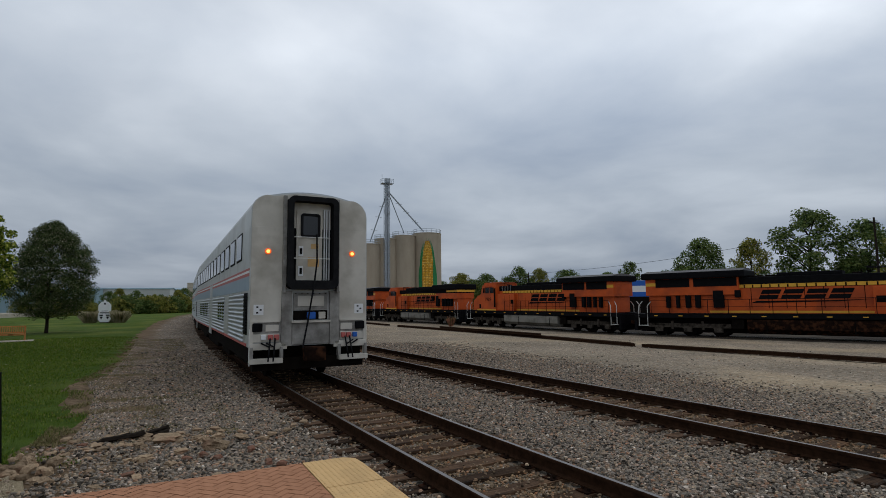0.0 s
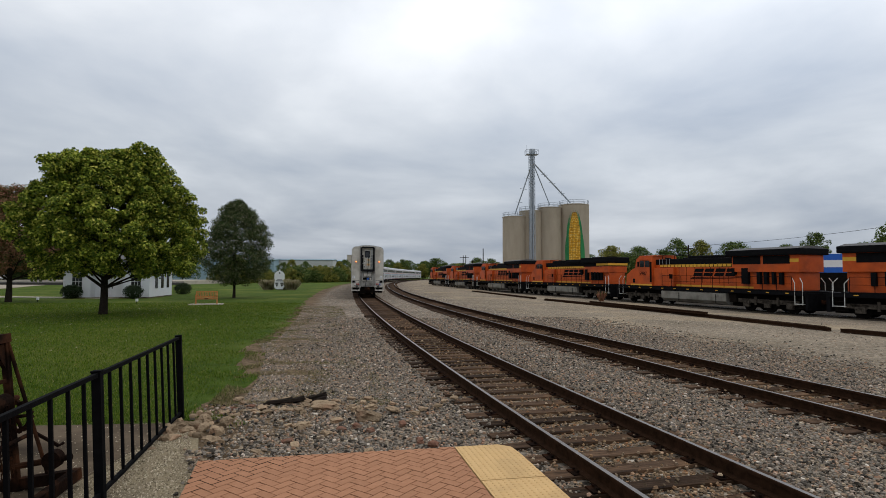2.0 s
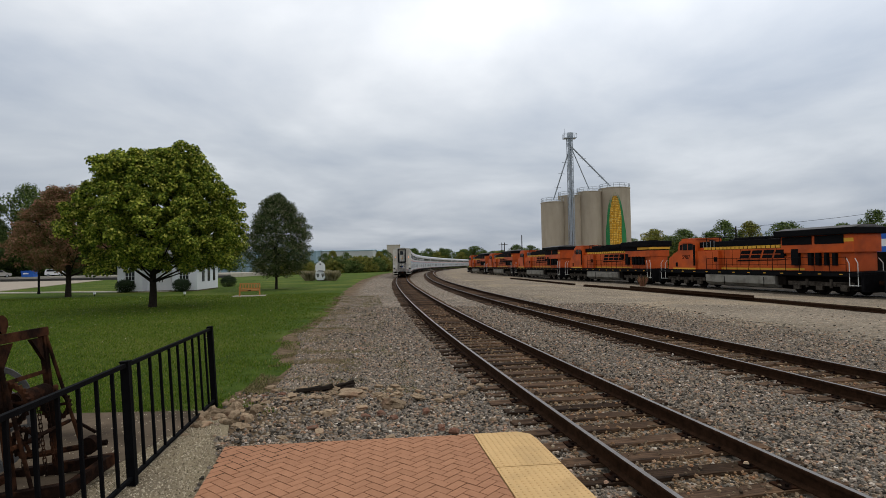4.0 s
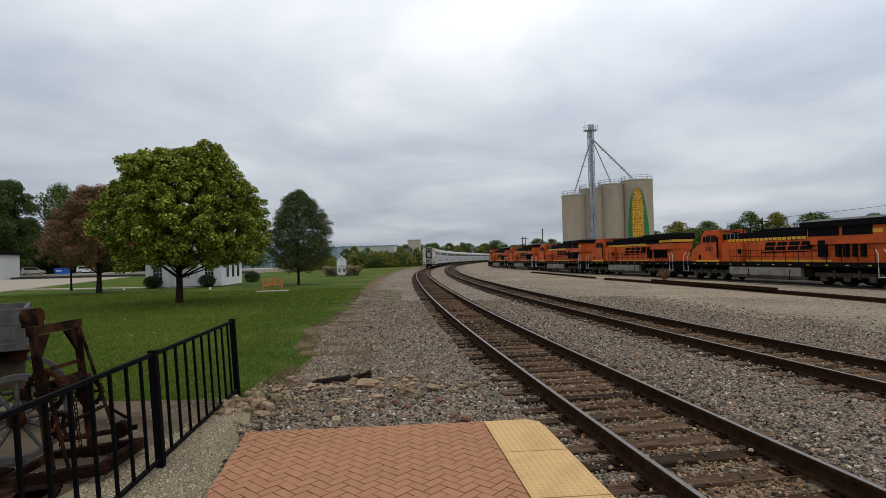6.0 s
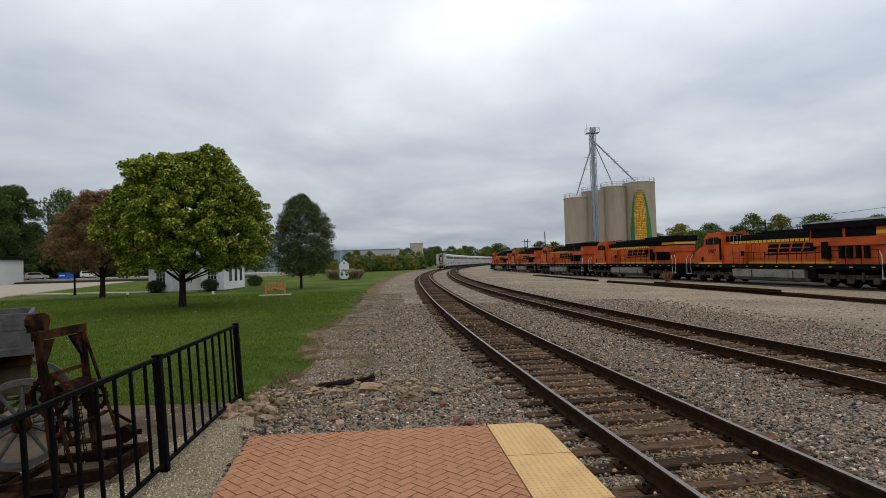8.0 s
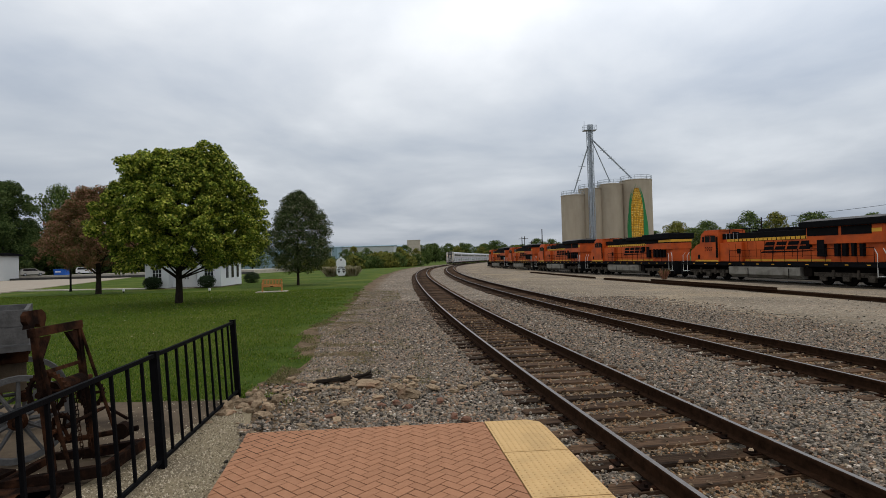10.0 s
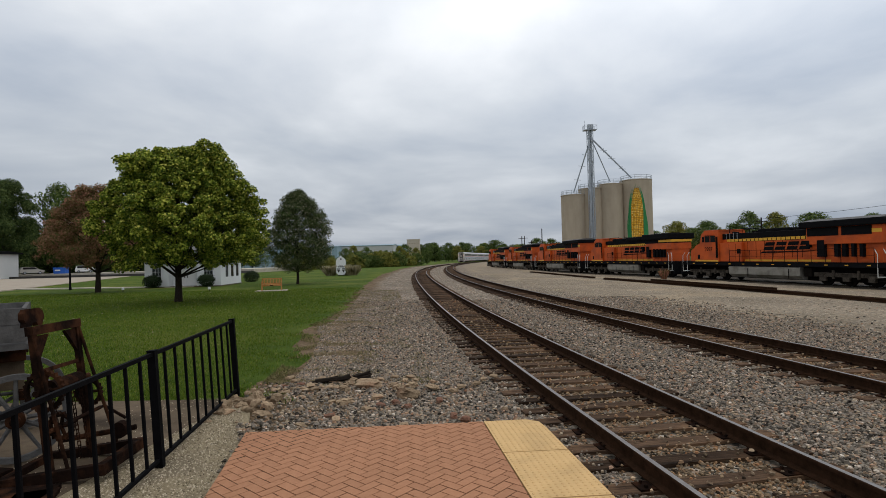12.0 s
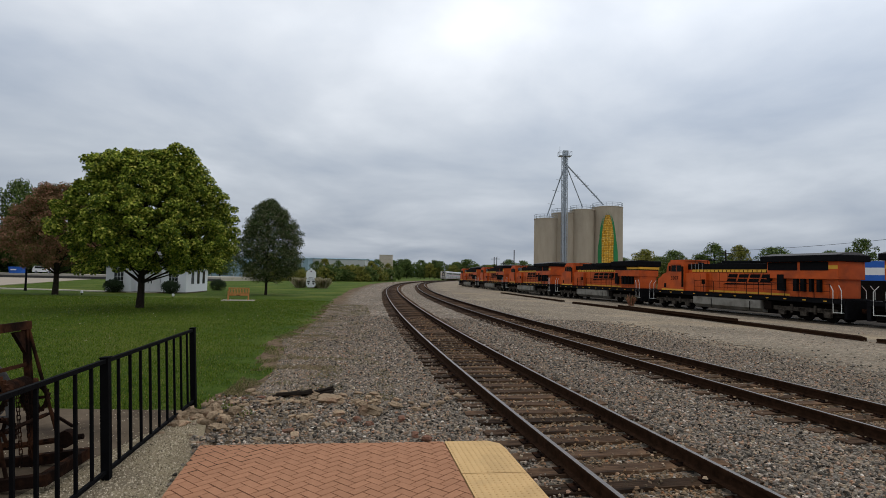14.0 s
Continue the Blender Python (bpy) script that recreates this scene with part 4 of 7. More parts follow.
    for s in (-0.12, 0.0, 0.12):
        tube(bm, (s, 15.4 * k, 4.22), (s, 15.9 * k, 4.24), 0.03, 0.07, n=8)
    box(bm, -0.2, 0.2, 15.5 * k, 15.6 * k, 4.1, 4.2)
    part("horn", bm, M["black"], c)
    for s in (-1, 1):
        bm = B()
        pipe(bm, [(s * 0.7, 13.2 * k, 4.12), (s * 0.7, 13.2 * k, 4.5), (s * 0.7, 15.6 * k, 4.5), (s * 0.7, 15.6 * k, 4.12)], 0.03)
        part("roof_rail", bm, M["black"], c)
        bm = B()
        box(bm, s * 1.47 - 0.02, s * 1.47 + 0.02, 18.05 * k, 18.3 * k, 3.45, 3.95, 0.01)
        part("mirror", bm, M["black"], cab)
        for y in (8.4, 12.6):
            bm = B()
            box(bm, s * 1.505 - 0.01, s * 1.505 + 0.01, y * k, (y + 0.06) * k, 0.4, 1.15)
            part("tank_strap", bm, M["under"], c)
    # fuel tank and underframe
    bm = B()
    prism(bm, [(-1.42, 1.26), (-1.5, 1.18), (-1.47, 0.62), (-1.1, 0.34), (1.1, 0.34), (1.47, 0.62), (1.5, 1.18), (1.42, 1.26)], "y", 7.4 * k, 14.9 * k)
    part("fuel_tank", bm, M[tank], c, "grey fuel tank" if tank == "tank" else "rusty brown fuel tank")
    # added near-black box standing in for the shade beneath the frame
    slab("under_shade_box", -0.75, 0.75, 0.6, 21.4, 0.28, 1.34, "under")
    slab("air_tank", -1.35, 1.35, 6.5, 7.2, 0.6, 1.25, "under", bevel=0.05)
    for yc in (3.85, 17.9):
        bm = B()
        for s in (-1, 1):
            box(bm, s * 1.12 - 0.1, s * 1.12 + 0.1, (yc - 2.6) * k, (yc + 2.6) * k, 0.62, 0.92, 0.03)
            for q in (-1.85, 0, 1.85):
                box(bm, s * 1.14 - 0.12, s * 1.14 + 0.12, (yc + q - 0.25) * k, (yc + q + 0.25) * k, 0.32, 0.75, 0.03)
                prism(bm, [((yc + q - 0.5) * k, 0.9), ((yc + q + 0.5) * k, 0.9), ((yc + q + 0.2) * k, 0.45), ((yc + q - 0.2) * k, 0.45)], "x", s * 1.14 - 0.08, s * 1.14 + 0.08)
            for q in (-0.95, 0.95):
                tube(bm, (s * 1.25, (yc + q) * k, 0.5), (s * 1.25, (yc + q) * k, 1.1), 0.09)
        t = part("bogie", bm, M["truck"], c, "dusty three-axle bogie")
        for q in (-1.85, 0, 1.85):
            bm = B()
            tube(bm, (-0.76, (yc + q) * k, 0.53), (0.76, (yc + q) * k, 0.53), 0.1)
            for s in (-1, 1):
                tube(bm, (s * 0.7, (yc + q) * k, 0.53), (s * 0.84, (yc + q) * k, 0.53), 0.53, n=24)
            part("wheelset", bm, M["under"], t)
    # walkway rails and steps
    for s in (-1, 1):
        bm = B()
        ys = np.arange(1.6, 16.0, 1.2)
        for y in ys:
            tube(bm, (s * 1.46, y * k, 1.62), (s * 1.46, y * k, 2.62), 0.022, n=6)
        tube(bm, (s * 1.46, ys[0] * k, 2.62), (s * 1.46, ys[-1] * k, 2.62), 0.022, n=6)
        tube(bm, (s * 1.46, ys[0] * k, 2.12), (s * 1.46, ys[-1] * k, 2.12), 0.014, n=6)
        part("handrail", bm, M["black"], c)
        for y in (0.75, 1.35, 20.55, 21.2):
            bm = B()
            pipe(bm, [(s * 1.5, y * k, 0.7), (s * 1.5, y * k, 2.2), (s * 1.42, (y + (0.25 if y < 10 else -0.25)) * k, 2.55)], 0.025)
            part("grab_iron", bm, M["handrail"], c, "pale steel grab iron")
        for y0 in (0.78, 20.6):
            for j in range(4):
                slab("step", min(s * 1.15, s * 1.5), max(s * 1.15, s * 1.5), y0, y0 + 0.55, 0.42 + j * 0.3, 0.46 + j * 0.3, "handrail" if j % 2 else "under")
            slab("step_well", min(s * 1.1, s * 1.16), max(s * 1.1, s * 1.16), y0 - 0.05, y0 + 0.62, 0.4, 1.4, "under")
    for y0 in (0.4, 21.4):
        slab("pilot", -1.45, 1.45, y0, y0 + 0.2, 0.35, 1.5, "black")
        slab("coupler", -0.18, 0.18, y0 - 0.35, y0 + 0.5, 0.75, 1.05, "rust", bevel=0.03)
    for j in range(12):
        slab("reflector", -1.54, 1.54, 1.8 + j * 1.6, 2.05 + j * 1.6, 1.44, 1.50, "yellow")
    return c


def park(c, rear, front):
    d = Vector((front[0] - rear[0], front[1] - rear[1], 0))
    za, zb = YARD_Z + yard_drop(rear[1]), YARD_Z + yard_drop(front[1])
    c.matrix_basis = pose(rear[0], rear[1], za, math.degrees(math.atan2(zb - za, d.length)), 0, math.degrees(math.atan2(-d.x, d.y)))


LOCO_ENDS = [(40.5, 11.5), (29.7, 33.6), (24.9, 54.2), (20.5, 73.6), (17.5, 95.3), (15.2, 117.4), (12.9, 139.5)]
for i, (rear, front) in enumerate(zip(LOCO_ENDS, LOCO_ENDS[1:])):
    length = math.dist(rear, front) - 0.25
    if i == 0:
        rear, front = front, rear
    park(locomotive(length, number=(i == 1), tall=(i == 2), tank="rust" if i == 0 else "tank"), rear, front)


# ---- grain silos ----
def silo(x, y, r, h, corn=False):
    c = empty("silo", "tall tan concrete grain silo" + (" with a painted ear of corn" if corn else ""), "silo", pose(x, y, -0.5), group="row of grain silos")
    bm = B()
    lathe(bm, [(r, 0), (r, h - 0.25), (r + 0.08, h - 0.2), (r + 0.08, h), (r - 0.3, h + 0.05)], 48)
    part("wall", bm, M["concrete"], c, smooth=False)
    for j in range(1, int(h / 2.4)):
        bm = B()
        lathe(bm, [(r + 0.012, j * 2.4 - 0.03), (r + 0.012, j * 2.4 + 0.03)], 48)
        part("pour_line", bm, M["concrete"], c)
    bm = B()
    lathe(bm, [(r - 0.3, h + 0.02), (r * 0.5, h + 0.5), (0.4, h + 0.7)], 32)
    part("roof", bm, M["galv"], c)
    bm = B()
    for j in range(16):
        a = j * math.tau / 16
        tube(bm, (r * 0.98 * math.cos(a), r * 0.98 * math.sin(a), h), (r * 0.98 * math.cos(a), r * 0.98 * math.sin(a), h + 1.05), 0.05, n=5)
    for z in (h + 0.55, h + 1.05):
        pipe(bm, [(r * 0.98 * math.cos(j * math.tau / 32), r * 0.98 * math.sin(j * math.tau / 32), z) for j in range(33)], 0.05, 5)
    part("guard_rail", bm, M["galv"], c)
    return c


SILOS = [(35.0, 141.5, 3.25, 18.4), (39.6, 141.5, 3.2, 20.0), (44.4, 140.5, 3.2, 20.9), (51.0, 140.0, 3.95, 21.7)]
for i, (x, y, r, h) in enumerate(SILOS):
    s = silo(x, y, r, h, i == 3)


def on_wall(x, y, r, u, z, out=0.03):
    """A point on the big silo's wall: u metres along the wall from the line that faces the track."""
    a = -math.pi / 2 - 0.32 + u / r
    return (x + (r + out) * math.cos(a), y + (r + out) * math.sin(a), z)


def cob_half(f):
    """Half the ear's width, from its foot (0) to its rounded tip (1)."""
    return 1.85 * math.sqrt(max(0.03, 1 - max(0.0, (f - 0.35) / 0.67) ** 2))


def corn_mural():
    x, y, r, h = SILOS[3]
    c = empty("corn_mural", "yellow ear of corn with green husks painted on the silo", "mural")
    verts, faces = [], []
    z0, z1 = 0.0, 19.2
    for row in range(44):
        z = z0 + (z1 - z0) * row / 44
        f = (z - z0) / (z1 - z0)
        half = cob_half(f)
        n = 9
        for q in range(n):
            ua, ub = -half + 2 * half * q / n, -half + 2 * half * (q + 1) / n
            g = 0.035
            sh = 0.18 * (q - 4) / 4 * 0.6
            b = len(verts)
            for uu, zz in ((ua + g, z + g), (ub - g, z + g), (ub - g, z + 0.40), (ua + g, z + 0.40)):
                verts.append(on_wall(x, y, r, uu, zz - 0.5 + abs(sh), 0.05))
            faces.append((b, b + 1, b + 2, b + 3))
    mesh_object("kernel_pattern", verts, faces, M["kernel"], c)["kind"] = "stuff"
    # brown ground behind the kernels
    verts, faces = [], []
    for row in range(45):
        z = z0 + (z1 + 0.2 - z0) * row / 44
        f = (z - z0) / (z1 - z0)
        half = cob_half(f) + 0.08
        for q in range(7):
            verts.append(on_wall(x, y, r, -half + 2 * half * q / 6, z - 0.5, 0.035))
    for row in range(44):
        for q in range(6):
            a = row * 7 + q
            faces.append((a, a + 1, a + 8, a + 7))
    mesh_object("cob_ground", verts, faces, M["brown"], c)
    for side, away, top, wid in ((-1, 0.12, 19.0, 0.75), (1, 0.14, 19.4, 0.85), (1, 0.55, 15.2, 0.6), (-1, 0.5, 13.5, 0.55), (1, -0.05, 20.5, 0.4), (-1, -0.1, 20.7, 0.36), (1, 0.3, 20.0, 0.3), (-1, 0.35, 19.6, 0.3)):
        verts, faces = [], []
        for row in range(31):
            f = row / 30
            z = f * top
            cu = side * (cob_half(z / 19.6) + away + 0.1 * math.sin(f * 9 + top))
            w = wid * math.sin(min(1, (1 - f) * 1.6) * math.pi / 2)
            for q in (-1, 1):
                verts.append(on_wall(x, y, r, cu + q * w * 0.5, z - 0.4, 0.065 + 0.004 * top / 5))
        for row in range(30):
            a = row * 2
            faces.append((a, a + 1, a + 3, a + 2))
        mesh_object("husk", verts, faces, M["husk"], c)


corn_mural()


def leg_tower():
    c = empty("grain_elevator_leg", "galvanised steel grain elevator tower with sloping spouts", "grain elevator", pose(38.6, 137.2, -0.5))
    H = 34.6
    w = 0.62
    bm = B()
    for sx in (-w, w):
        for sy in (-w, w):
            tube(bm, (sx, sy, 0), (sx, sy, H), 0.09, n=6)
    for j in range(24):
        z0, z1 = j * H / 24, (j + 1) * H / 24
        s = 1 if j % 2 else -1
        for sy in (-w, w):
            tube(bm, (-w * s, sy, z0), (w * s, sy, z1), 0.05, n=5)
            tube(bm, (-w, sy, z1), (w, sy, z1), 0.05, n=5)
        for sx in (-w, w):
            tube(bm, (sx, -w * s, z0), (sx, w * s, z1), 0.05, n=5)
    part("lattice", bm, M["galv"], c)
    bm = B()
    box(bm, -0.35, -0.05, -0.3, 0.3, 0, H + 0.4)
    box(bm, 0.1, 0.4, -0.3, 0.3, 0, H + 0.4)
    part("casing", bm, M["galv"], c)
    bm = B()
    box(bm, -1.6, 1.6, -1.0, 1.0, H - 0.1, H)
    for x, y in ((-1.6, -1), (1.6, -1), (-1.6, 1), (1.6, 1), (-1.6, 0), (0, -1)):
        tube(bm, (x, y, H), (x, y, H + 1.1), 0.05, n=5)
    pipe(bm, [(-1.6, -1, H + 1.1), (1.6, -1, H + 1.1), (1.6, 1, H + 1.1), (-1.6, 1, H + 1.1), (-1.6, -1, H + 1.1)], 0.05, 5)
    tube(bm, (-1.6, -1, H), (-1.6, -1, H + 2.2), 0.05, n=5)
    part("platform", bm, M["galv"], c)
    bm = B()
    box(bm, -0.6, 0.9, -0.5, 0.5, H + 0.2, H + 1.5, 0.3)
    part("head", bm, M["galv"], c)
    for x, y, z, th in ((35.0, 141.5, 18.9, 0.16), (44.6, 140.5, 21.4, 0.13), (50.2, 140.0, 22.2, 0.2)):
        bm = B()
        a = Vector((0.2, 0, H - 2.0))
        b = Vector((x - 38.6, y - 137.2, z))
        tube(bm, a, b, th, n=8)
        if th > 0.14:
            for f in (0.3, 0.5, 0.75):
                p = a.lerp(b, f)
                tube(bm, p + Vector((0, 0, -0.6)), p + Vector((0, 0, 0.6)), 0.06, n=5)
                tube(bm, p + Vector((-0.9, 0, 0.1)), p + Vector((0.9, 0, -0.1)), 0.06, n=5)
        part("spout", bm, M["galv"], c)


leg_tower()


# ---- trees ----
def leaf_cloud(name, clumps, count, size, material, parent, seed, flat=0.6, core=0.72):
    """A crown of small leaves, set about the outsides of many clumps."""
    rng = np.random.default_rng(seed)
    cl = np.array(clumps)
    w = cl[:, 3] ** 2
    idx = rng.choice(len(cl), count, p=w / w.sum())
    d = rng.normal(size=(count, 3))
    d[:, 2] = np.where(rng.random(count) < 0.45, np.abs(d[:, 2]), d[:, 2])
    d /= np.linalg.norm(d, axis=1)[:, None]
    rad = cl[idx, 3] * (core + (1.08 - core) * rng.random(count) ** 0.6)
    p = cl[idx, :3] + d * rad[:, None] * np.array([1, 1, 0.85])
    nrm = d * 0.7 + rng.normal(size=(count, 3)) * 0.6 + np.array([0, 0, 0.5])
    nrm /= np.linalg.norm(nrm, axis=1)[:, None]
    u = np.cross(nrm, rng.normal(size=(count, 3)))
    u /= np.linalg.norm(u, axis=1)[:, None]
    v = np.cross(nrm, u)
    s = size * (0.6 + 0.8 * rng.random(count))[:, None]
    q = np.stack([p - u * s, p + v * s * flat, p + u * s, p - v * s * flat], 1).reshape(-1, 3)
    me = bpy.data.meshes.new(name)
    me.from_pydata(q.tolist(), [], np.arange(count * 4).reshape(-1, 4).tolist())
    me.materials.append(material)
    ob = new(name, me)
    ob.parent = parent
    return ob


def tree(label, height, width, trunk_h, trunk_r, material, leaves, leaf, seed, profile, clump=0.05, shape=None, many=400, shell=0.25, flat=0.6, drift=((0, 0), (1, 0))):
    rng = random.Random(seed)
    t = empty("tree", label, "tree")
    top = height
    base = trunk_h
    bm = B()
    bend = [(0, 0, -0.3), (0.03, 0.02, trunk_h * 0.5), (0.0, 0.05, trunk_h), (0.05, 0, trunk_h + (top - base) * 0.35), (0, 0, top * 0.82)]
    rad = [trunk_r * 1.35, trunk_r, trunk_r * 0.9, trunk_r * 0.55, trunk_r * 0.12]
    for i in range(4):
        tube(bm, bend[i], bend[i + 1], rad[i], rad[i + 1], n=12)
    part("trunk", bm, M["bark"], t)
    clumps = []
    pz, pw = [p[0] for p in profile], [p[1] for p in profile]
    for i in range(many):
        z = pz[0] + (pz[-1] - pz[0]) * ((i + 0.5) / many) ** 0.9
        a = i * 2.39996 + rng.uniform(-0.35, 0.35)
        lobe = 1 + 0.12 * noise.noise((1.3 * math.cos(a) + seed, 1.3 * math.sin(a), z * 0.55))
        env = float(np.interp(z, pz, pw)) * width / 2 * lobe
        size = width * clump * rng.uniform(0.55, 1.45)
        rr = max(0.0, env * math.sqrt(rng.uniform(shell, 1.0)) * rng.uniform(0.88, 1.02) - size * 0.6)
        side = float(np.interp(z, [p[0] for p in drift], [p[1] for p in drift]))
        clumps.append((rr * math.cos(a) + side, rr * math.sin(a), z + rng.uniform(-0.25, 0.25), size))
    for bump in (shape or ()):
        clumps.append(bump)
    for x, y, z, s in clumps[::len(clumps) // 34]:
        bm = B()
        z0 = max(trunk_h * 0.8, min(top * 0.7, z - math.hypot(x, y) * 0.75))
        m = (x * 0.45, y * 0.45, z0 + (z - z0) * 0.4)
        tube(bm, (0, 0, z0 - 0.1), m, trunk_r * 0.32, trunk_r * 0.2, n=6)
        tube(bm, m, (x, y, z), trunk_r * 0.2, 0.02, n=6)
        part("limb", bm, M["bark"], t)
    leaf_cloud("crown", clumps, leaves, leaf, material, t, seed, flat, 0.3)
    return t


maple = tree("broad maple with yellow-green autumn crown on the lawn", 8.9, 10.0, 1.9, 0.18, M["maple"], 185000, 0.066, 17, clump=0.034, many=820, shell=0.16, flat=0.8,
             profile=[(2.3, 0.6), (3.0, 0.93), (4.0, 1.0), (5.5, 0.92), (6.7, 0.8), (7.8, 0.62), (8.5, 0.36)],
             drift=((2.5, 0.75), (4.5, 0.6), (6.5, 0.4), (8.5, 0.1)),
             shape=[(1.5, 0, 8.3, 0.55), (2.2, 0.4, 8.6, 0.5), (1.8, -0.4, 9.0, 0.42), (2.5, -0.2, 8.2, 0.6), (2.9, 0.1, 7.7, 0.6), (1.3, -0.7, 8.0, 0.6), (1.4, -0.2, 8.8, 0.4), (2.2, 0.1, 8.9, 0.4), (-2.2, 0, 8.3, 0.5), (-1.6, -0.5, 8.5, 0.45), (-0.6, 0.2, 8.6, 0.5), (0.3, -0.3, 8.5, 0.5), (4.4, -0.6, 2.5, 0.5), (2.8, -1.9, 2.3, 0.45), (-1.2, -2.4, 2.2, 0.45), (-2.6, -1.2, 2.1, 0.4)])
maple.matrix_basis = pose(-15.3, 31.1, -0.15)
pear = tree("small dark pear tree with dense rounded crown", 9.0, 7.0, 1.6, 0.12, M["pear"], 115000, 0.05, 9, clump=0.07, many=420, shell=0.3, drift=((1, 0.2), (9, 0.2)),
            profile=[(1.6, 0.5), (2.2, 0.86), (3.2, 1.02), (4.6, 1.02), (6.0, 0.9), (7.2, 0.7), (8.2, 0.46), (8.9, 0.2)])
pear.matrix_basis = pose(-14.3, 53.0, -0.15)
redtree = tree("reddish autumn tree beside a lamp post", 8.7, 9.6, 2.2, 0.19, M["redleaf"], 90000, 0.062, 12, clump=0.04, many=480, shell=0.2,
               profile=[(2.4, 0.6), (3.2, 0.98), (4.4, 1.0), (6.0, 0.82), (7.6, 0.6), (8.7, 0.3)])
redtree.matrix_basis = pose(-29.1, 45.4, -0.15)


# ---- fence by the platform ----
POSTS = [(-2.62, 2.6), (-2.97, 5.61), (-3.33, 8.63)]


def fence():
    c = empty("fence", "black painted steel railing with square posts and balusters", "fence")

    def upright(name, x, y, z0, z1, h, ang):
        bm = B()
        box(bm, -h, h, -h, h, z0, z1, 0.004)
        o = part(name, bm, M["fence"], c)
        o.matrix_basis = pose(x, y, 0, 0, 0, ang)
        return o
    for (xa, ya), (xb, yb) in zip(POSTS, POSTS[1:]):
        d = Vector((xb - xa, yb - ya, 0))
        ang = math.degrees(math.atan2(-d.x, d.y))
        for z, h, t in ((1.07, 0.022, 0.02), (-0.02, 0.02, 0.018)):
            bm = B()
            box(bm, -h, h, 0, d.length, z - t, z + t, 0.004)
            o = part("rail", bm, M["fence"], c)
            o.matrix_basis = pose(xa, ya, 0, 0, 0, ang)
        n = 10
        for i in range(1, n):
            p = Vector((xa, ya, 0)) + d * (i / n)
            upright("baluster", p.x, p.y, -0.02, 1.06, 0.014, ang)
        upright("post", xa, ya, -0.22, 1.10, 0.039, ang)
    upright("post", POSTS[-1][0], POSTS[-1][1], -0.22, 1.10, 0.039, ang)
    for x, y in POSTS:
        bm = B()
        box(bm, -0.045, 0.045, -0.045, 0.045, 1.10, 1.112, 0.004)
        o = part("post_cap", bm, M["fence"], c)
        o.matrix_basis = pose(x, y, 0, 0, 0, ang)
    # the whole railing leans a little towards the lawn
    foot = Vector((POSTS[1][0], POSTS[1][1], -0.1))
    c.matrix_basis = Matrix.Translation(foot) @ Matrix.Rotation(radians(-3.2), 4, Vector((-0.12, 0.993, 0))) @ Matrix.Translation(-foot)


fence()


# ---- old wagon and hand winch behind the fence ----
def spoked_wheel(name, r, n, parent, m, mat_rim, mat_spoke, hub=0.09):
    bm = B()
    k = 40
    for i in range(k):
        a, b = i * math.tau / k, (i + 1) * math.tau / k
        q = []
        for rr in (r - 0.06, r):
            for y in (-0.03, 0.03):
                q.append([bm.verts.new((rr * math.cos(t), y, rr * math.sin(t))) for t in (a, b)])
        for u, v in ((0, 1), (2, 3), (0, 2), (1, 3)):
            bm.faces.new((q[u][0], q[u][1], q[v][1], q[v][0]))
    bmesh.ops.remove_doubles(bm, verts=bm.verts[:], dist=0.0005)
    bmesh.ops.recalc_face_normals(bm, faces=bm.faces[:])
    w = part(name, bm, mat_rim, parent)
    w.matrix_basis = m
    for i in range(n):
        a = i * math.tau / n
        bm = B()
        tube(bm, (hub * math.cos(a), 0, hub * math.sin(a)), ((r - 0.05) * math.cos(a), 0, (r - 0.05) * math.sin(a)), 0.026, 0.018, n=6)
        part("spoke", bm, mat_spoke, w)
    bm = B()
    tube(bm, (0, -0.12, 0), (0, 0.1, 0), hub, hub * 0.8, n=14)
    tube(bm, (0, -0.2, 0), (0, -0.12, 0), hub * 0.55, n=12)
    part("hub", bm, M["rust"], w)
    return w


def wagon():
    c = empty("wagon", "old wooden freight wagon with grey boards and spoked wheels", "wagon", pose(-4.62, 5.95, 0, 0, 0, 36))
    for i, (z0, z1) in enumerate(((1.19, 1.37), (1.38, 1.56))):
        bm = B()
        box(bm, -3.0, 0.02, -0.04, 0.0, z0, z1, 0.006)
        part("side_board", bm, M["greywood"], c)
        bm = B()
        box(bm, -0.03, 0.01, 0.0, 1.25, z0, z1, 0.006)
        part("end_board", bm, M["greywood"], c)
        bm = B()
        box(bm, -3.0, 0.02, 1.25, 1.29, z0, z1, 0.006)
        part("side_board", bm, M["greywood"], c)
    bm = B()
    box(bm, -3.0, 0.04, -0.02, 1.27, 1.10, 1.165, 0.006)
    part("bed", bm, M["greywood"], c)
    bm = B()
    for y in (0.25, 1.0):
        box(bm, -3.0, 0.0, y - 0.05, y + 0.05, 0.95, 1.10, 0.01)
    for x in (-0.35, -2.5):
        box(bm, x - 0.06, x + 0.06, 0.0, 1.25, 0.38, 0.5, 0.01)
        box(bm, x - 0.04, x + 0.04, 0.15, 0.23, 0.45, 1.0)
        box(bm, x - 0.04, x + 0.04, 1.0, 1.08, 0.45, 1.0)
    part("running_gear", bm, M["rust"], c)
    bm = B()
    box(bm, -0.33, -0.02, 0.3, 0.34, 0.62, 1.08)
    part("tin_panel", bm, M["pad"], c)
    for x in (-0.08, -2.5):
        for y in (-0.14, 1.4):
            spoked_wheel("wheel", 0.47, 12, c, pose(x, y, 0.39), M["greywood"], M["greywood"])


wagon()


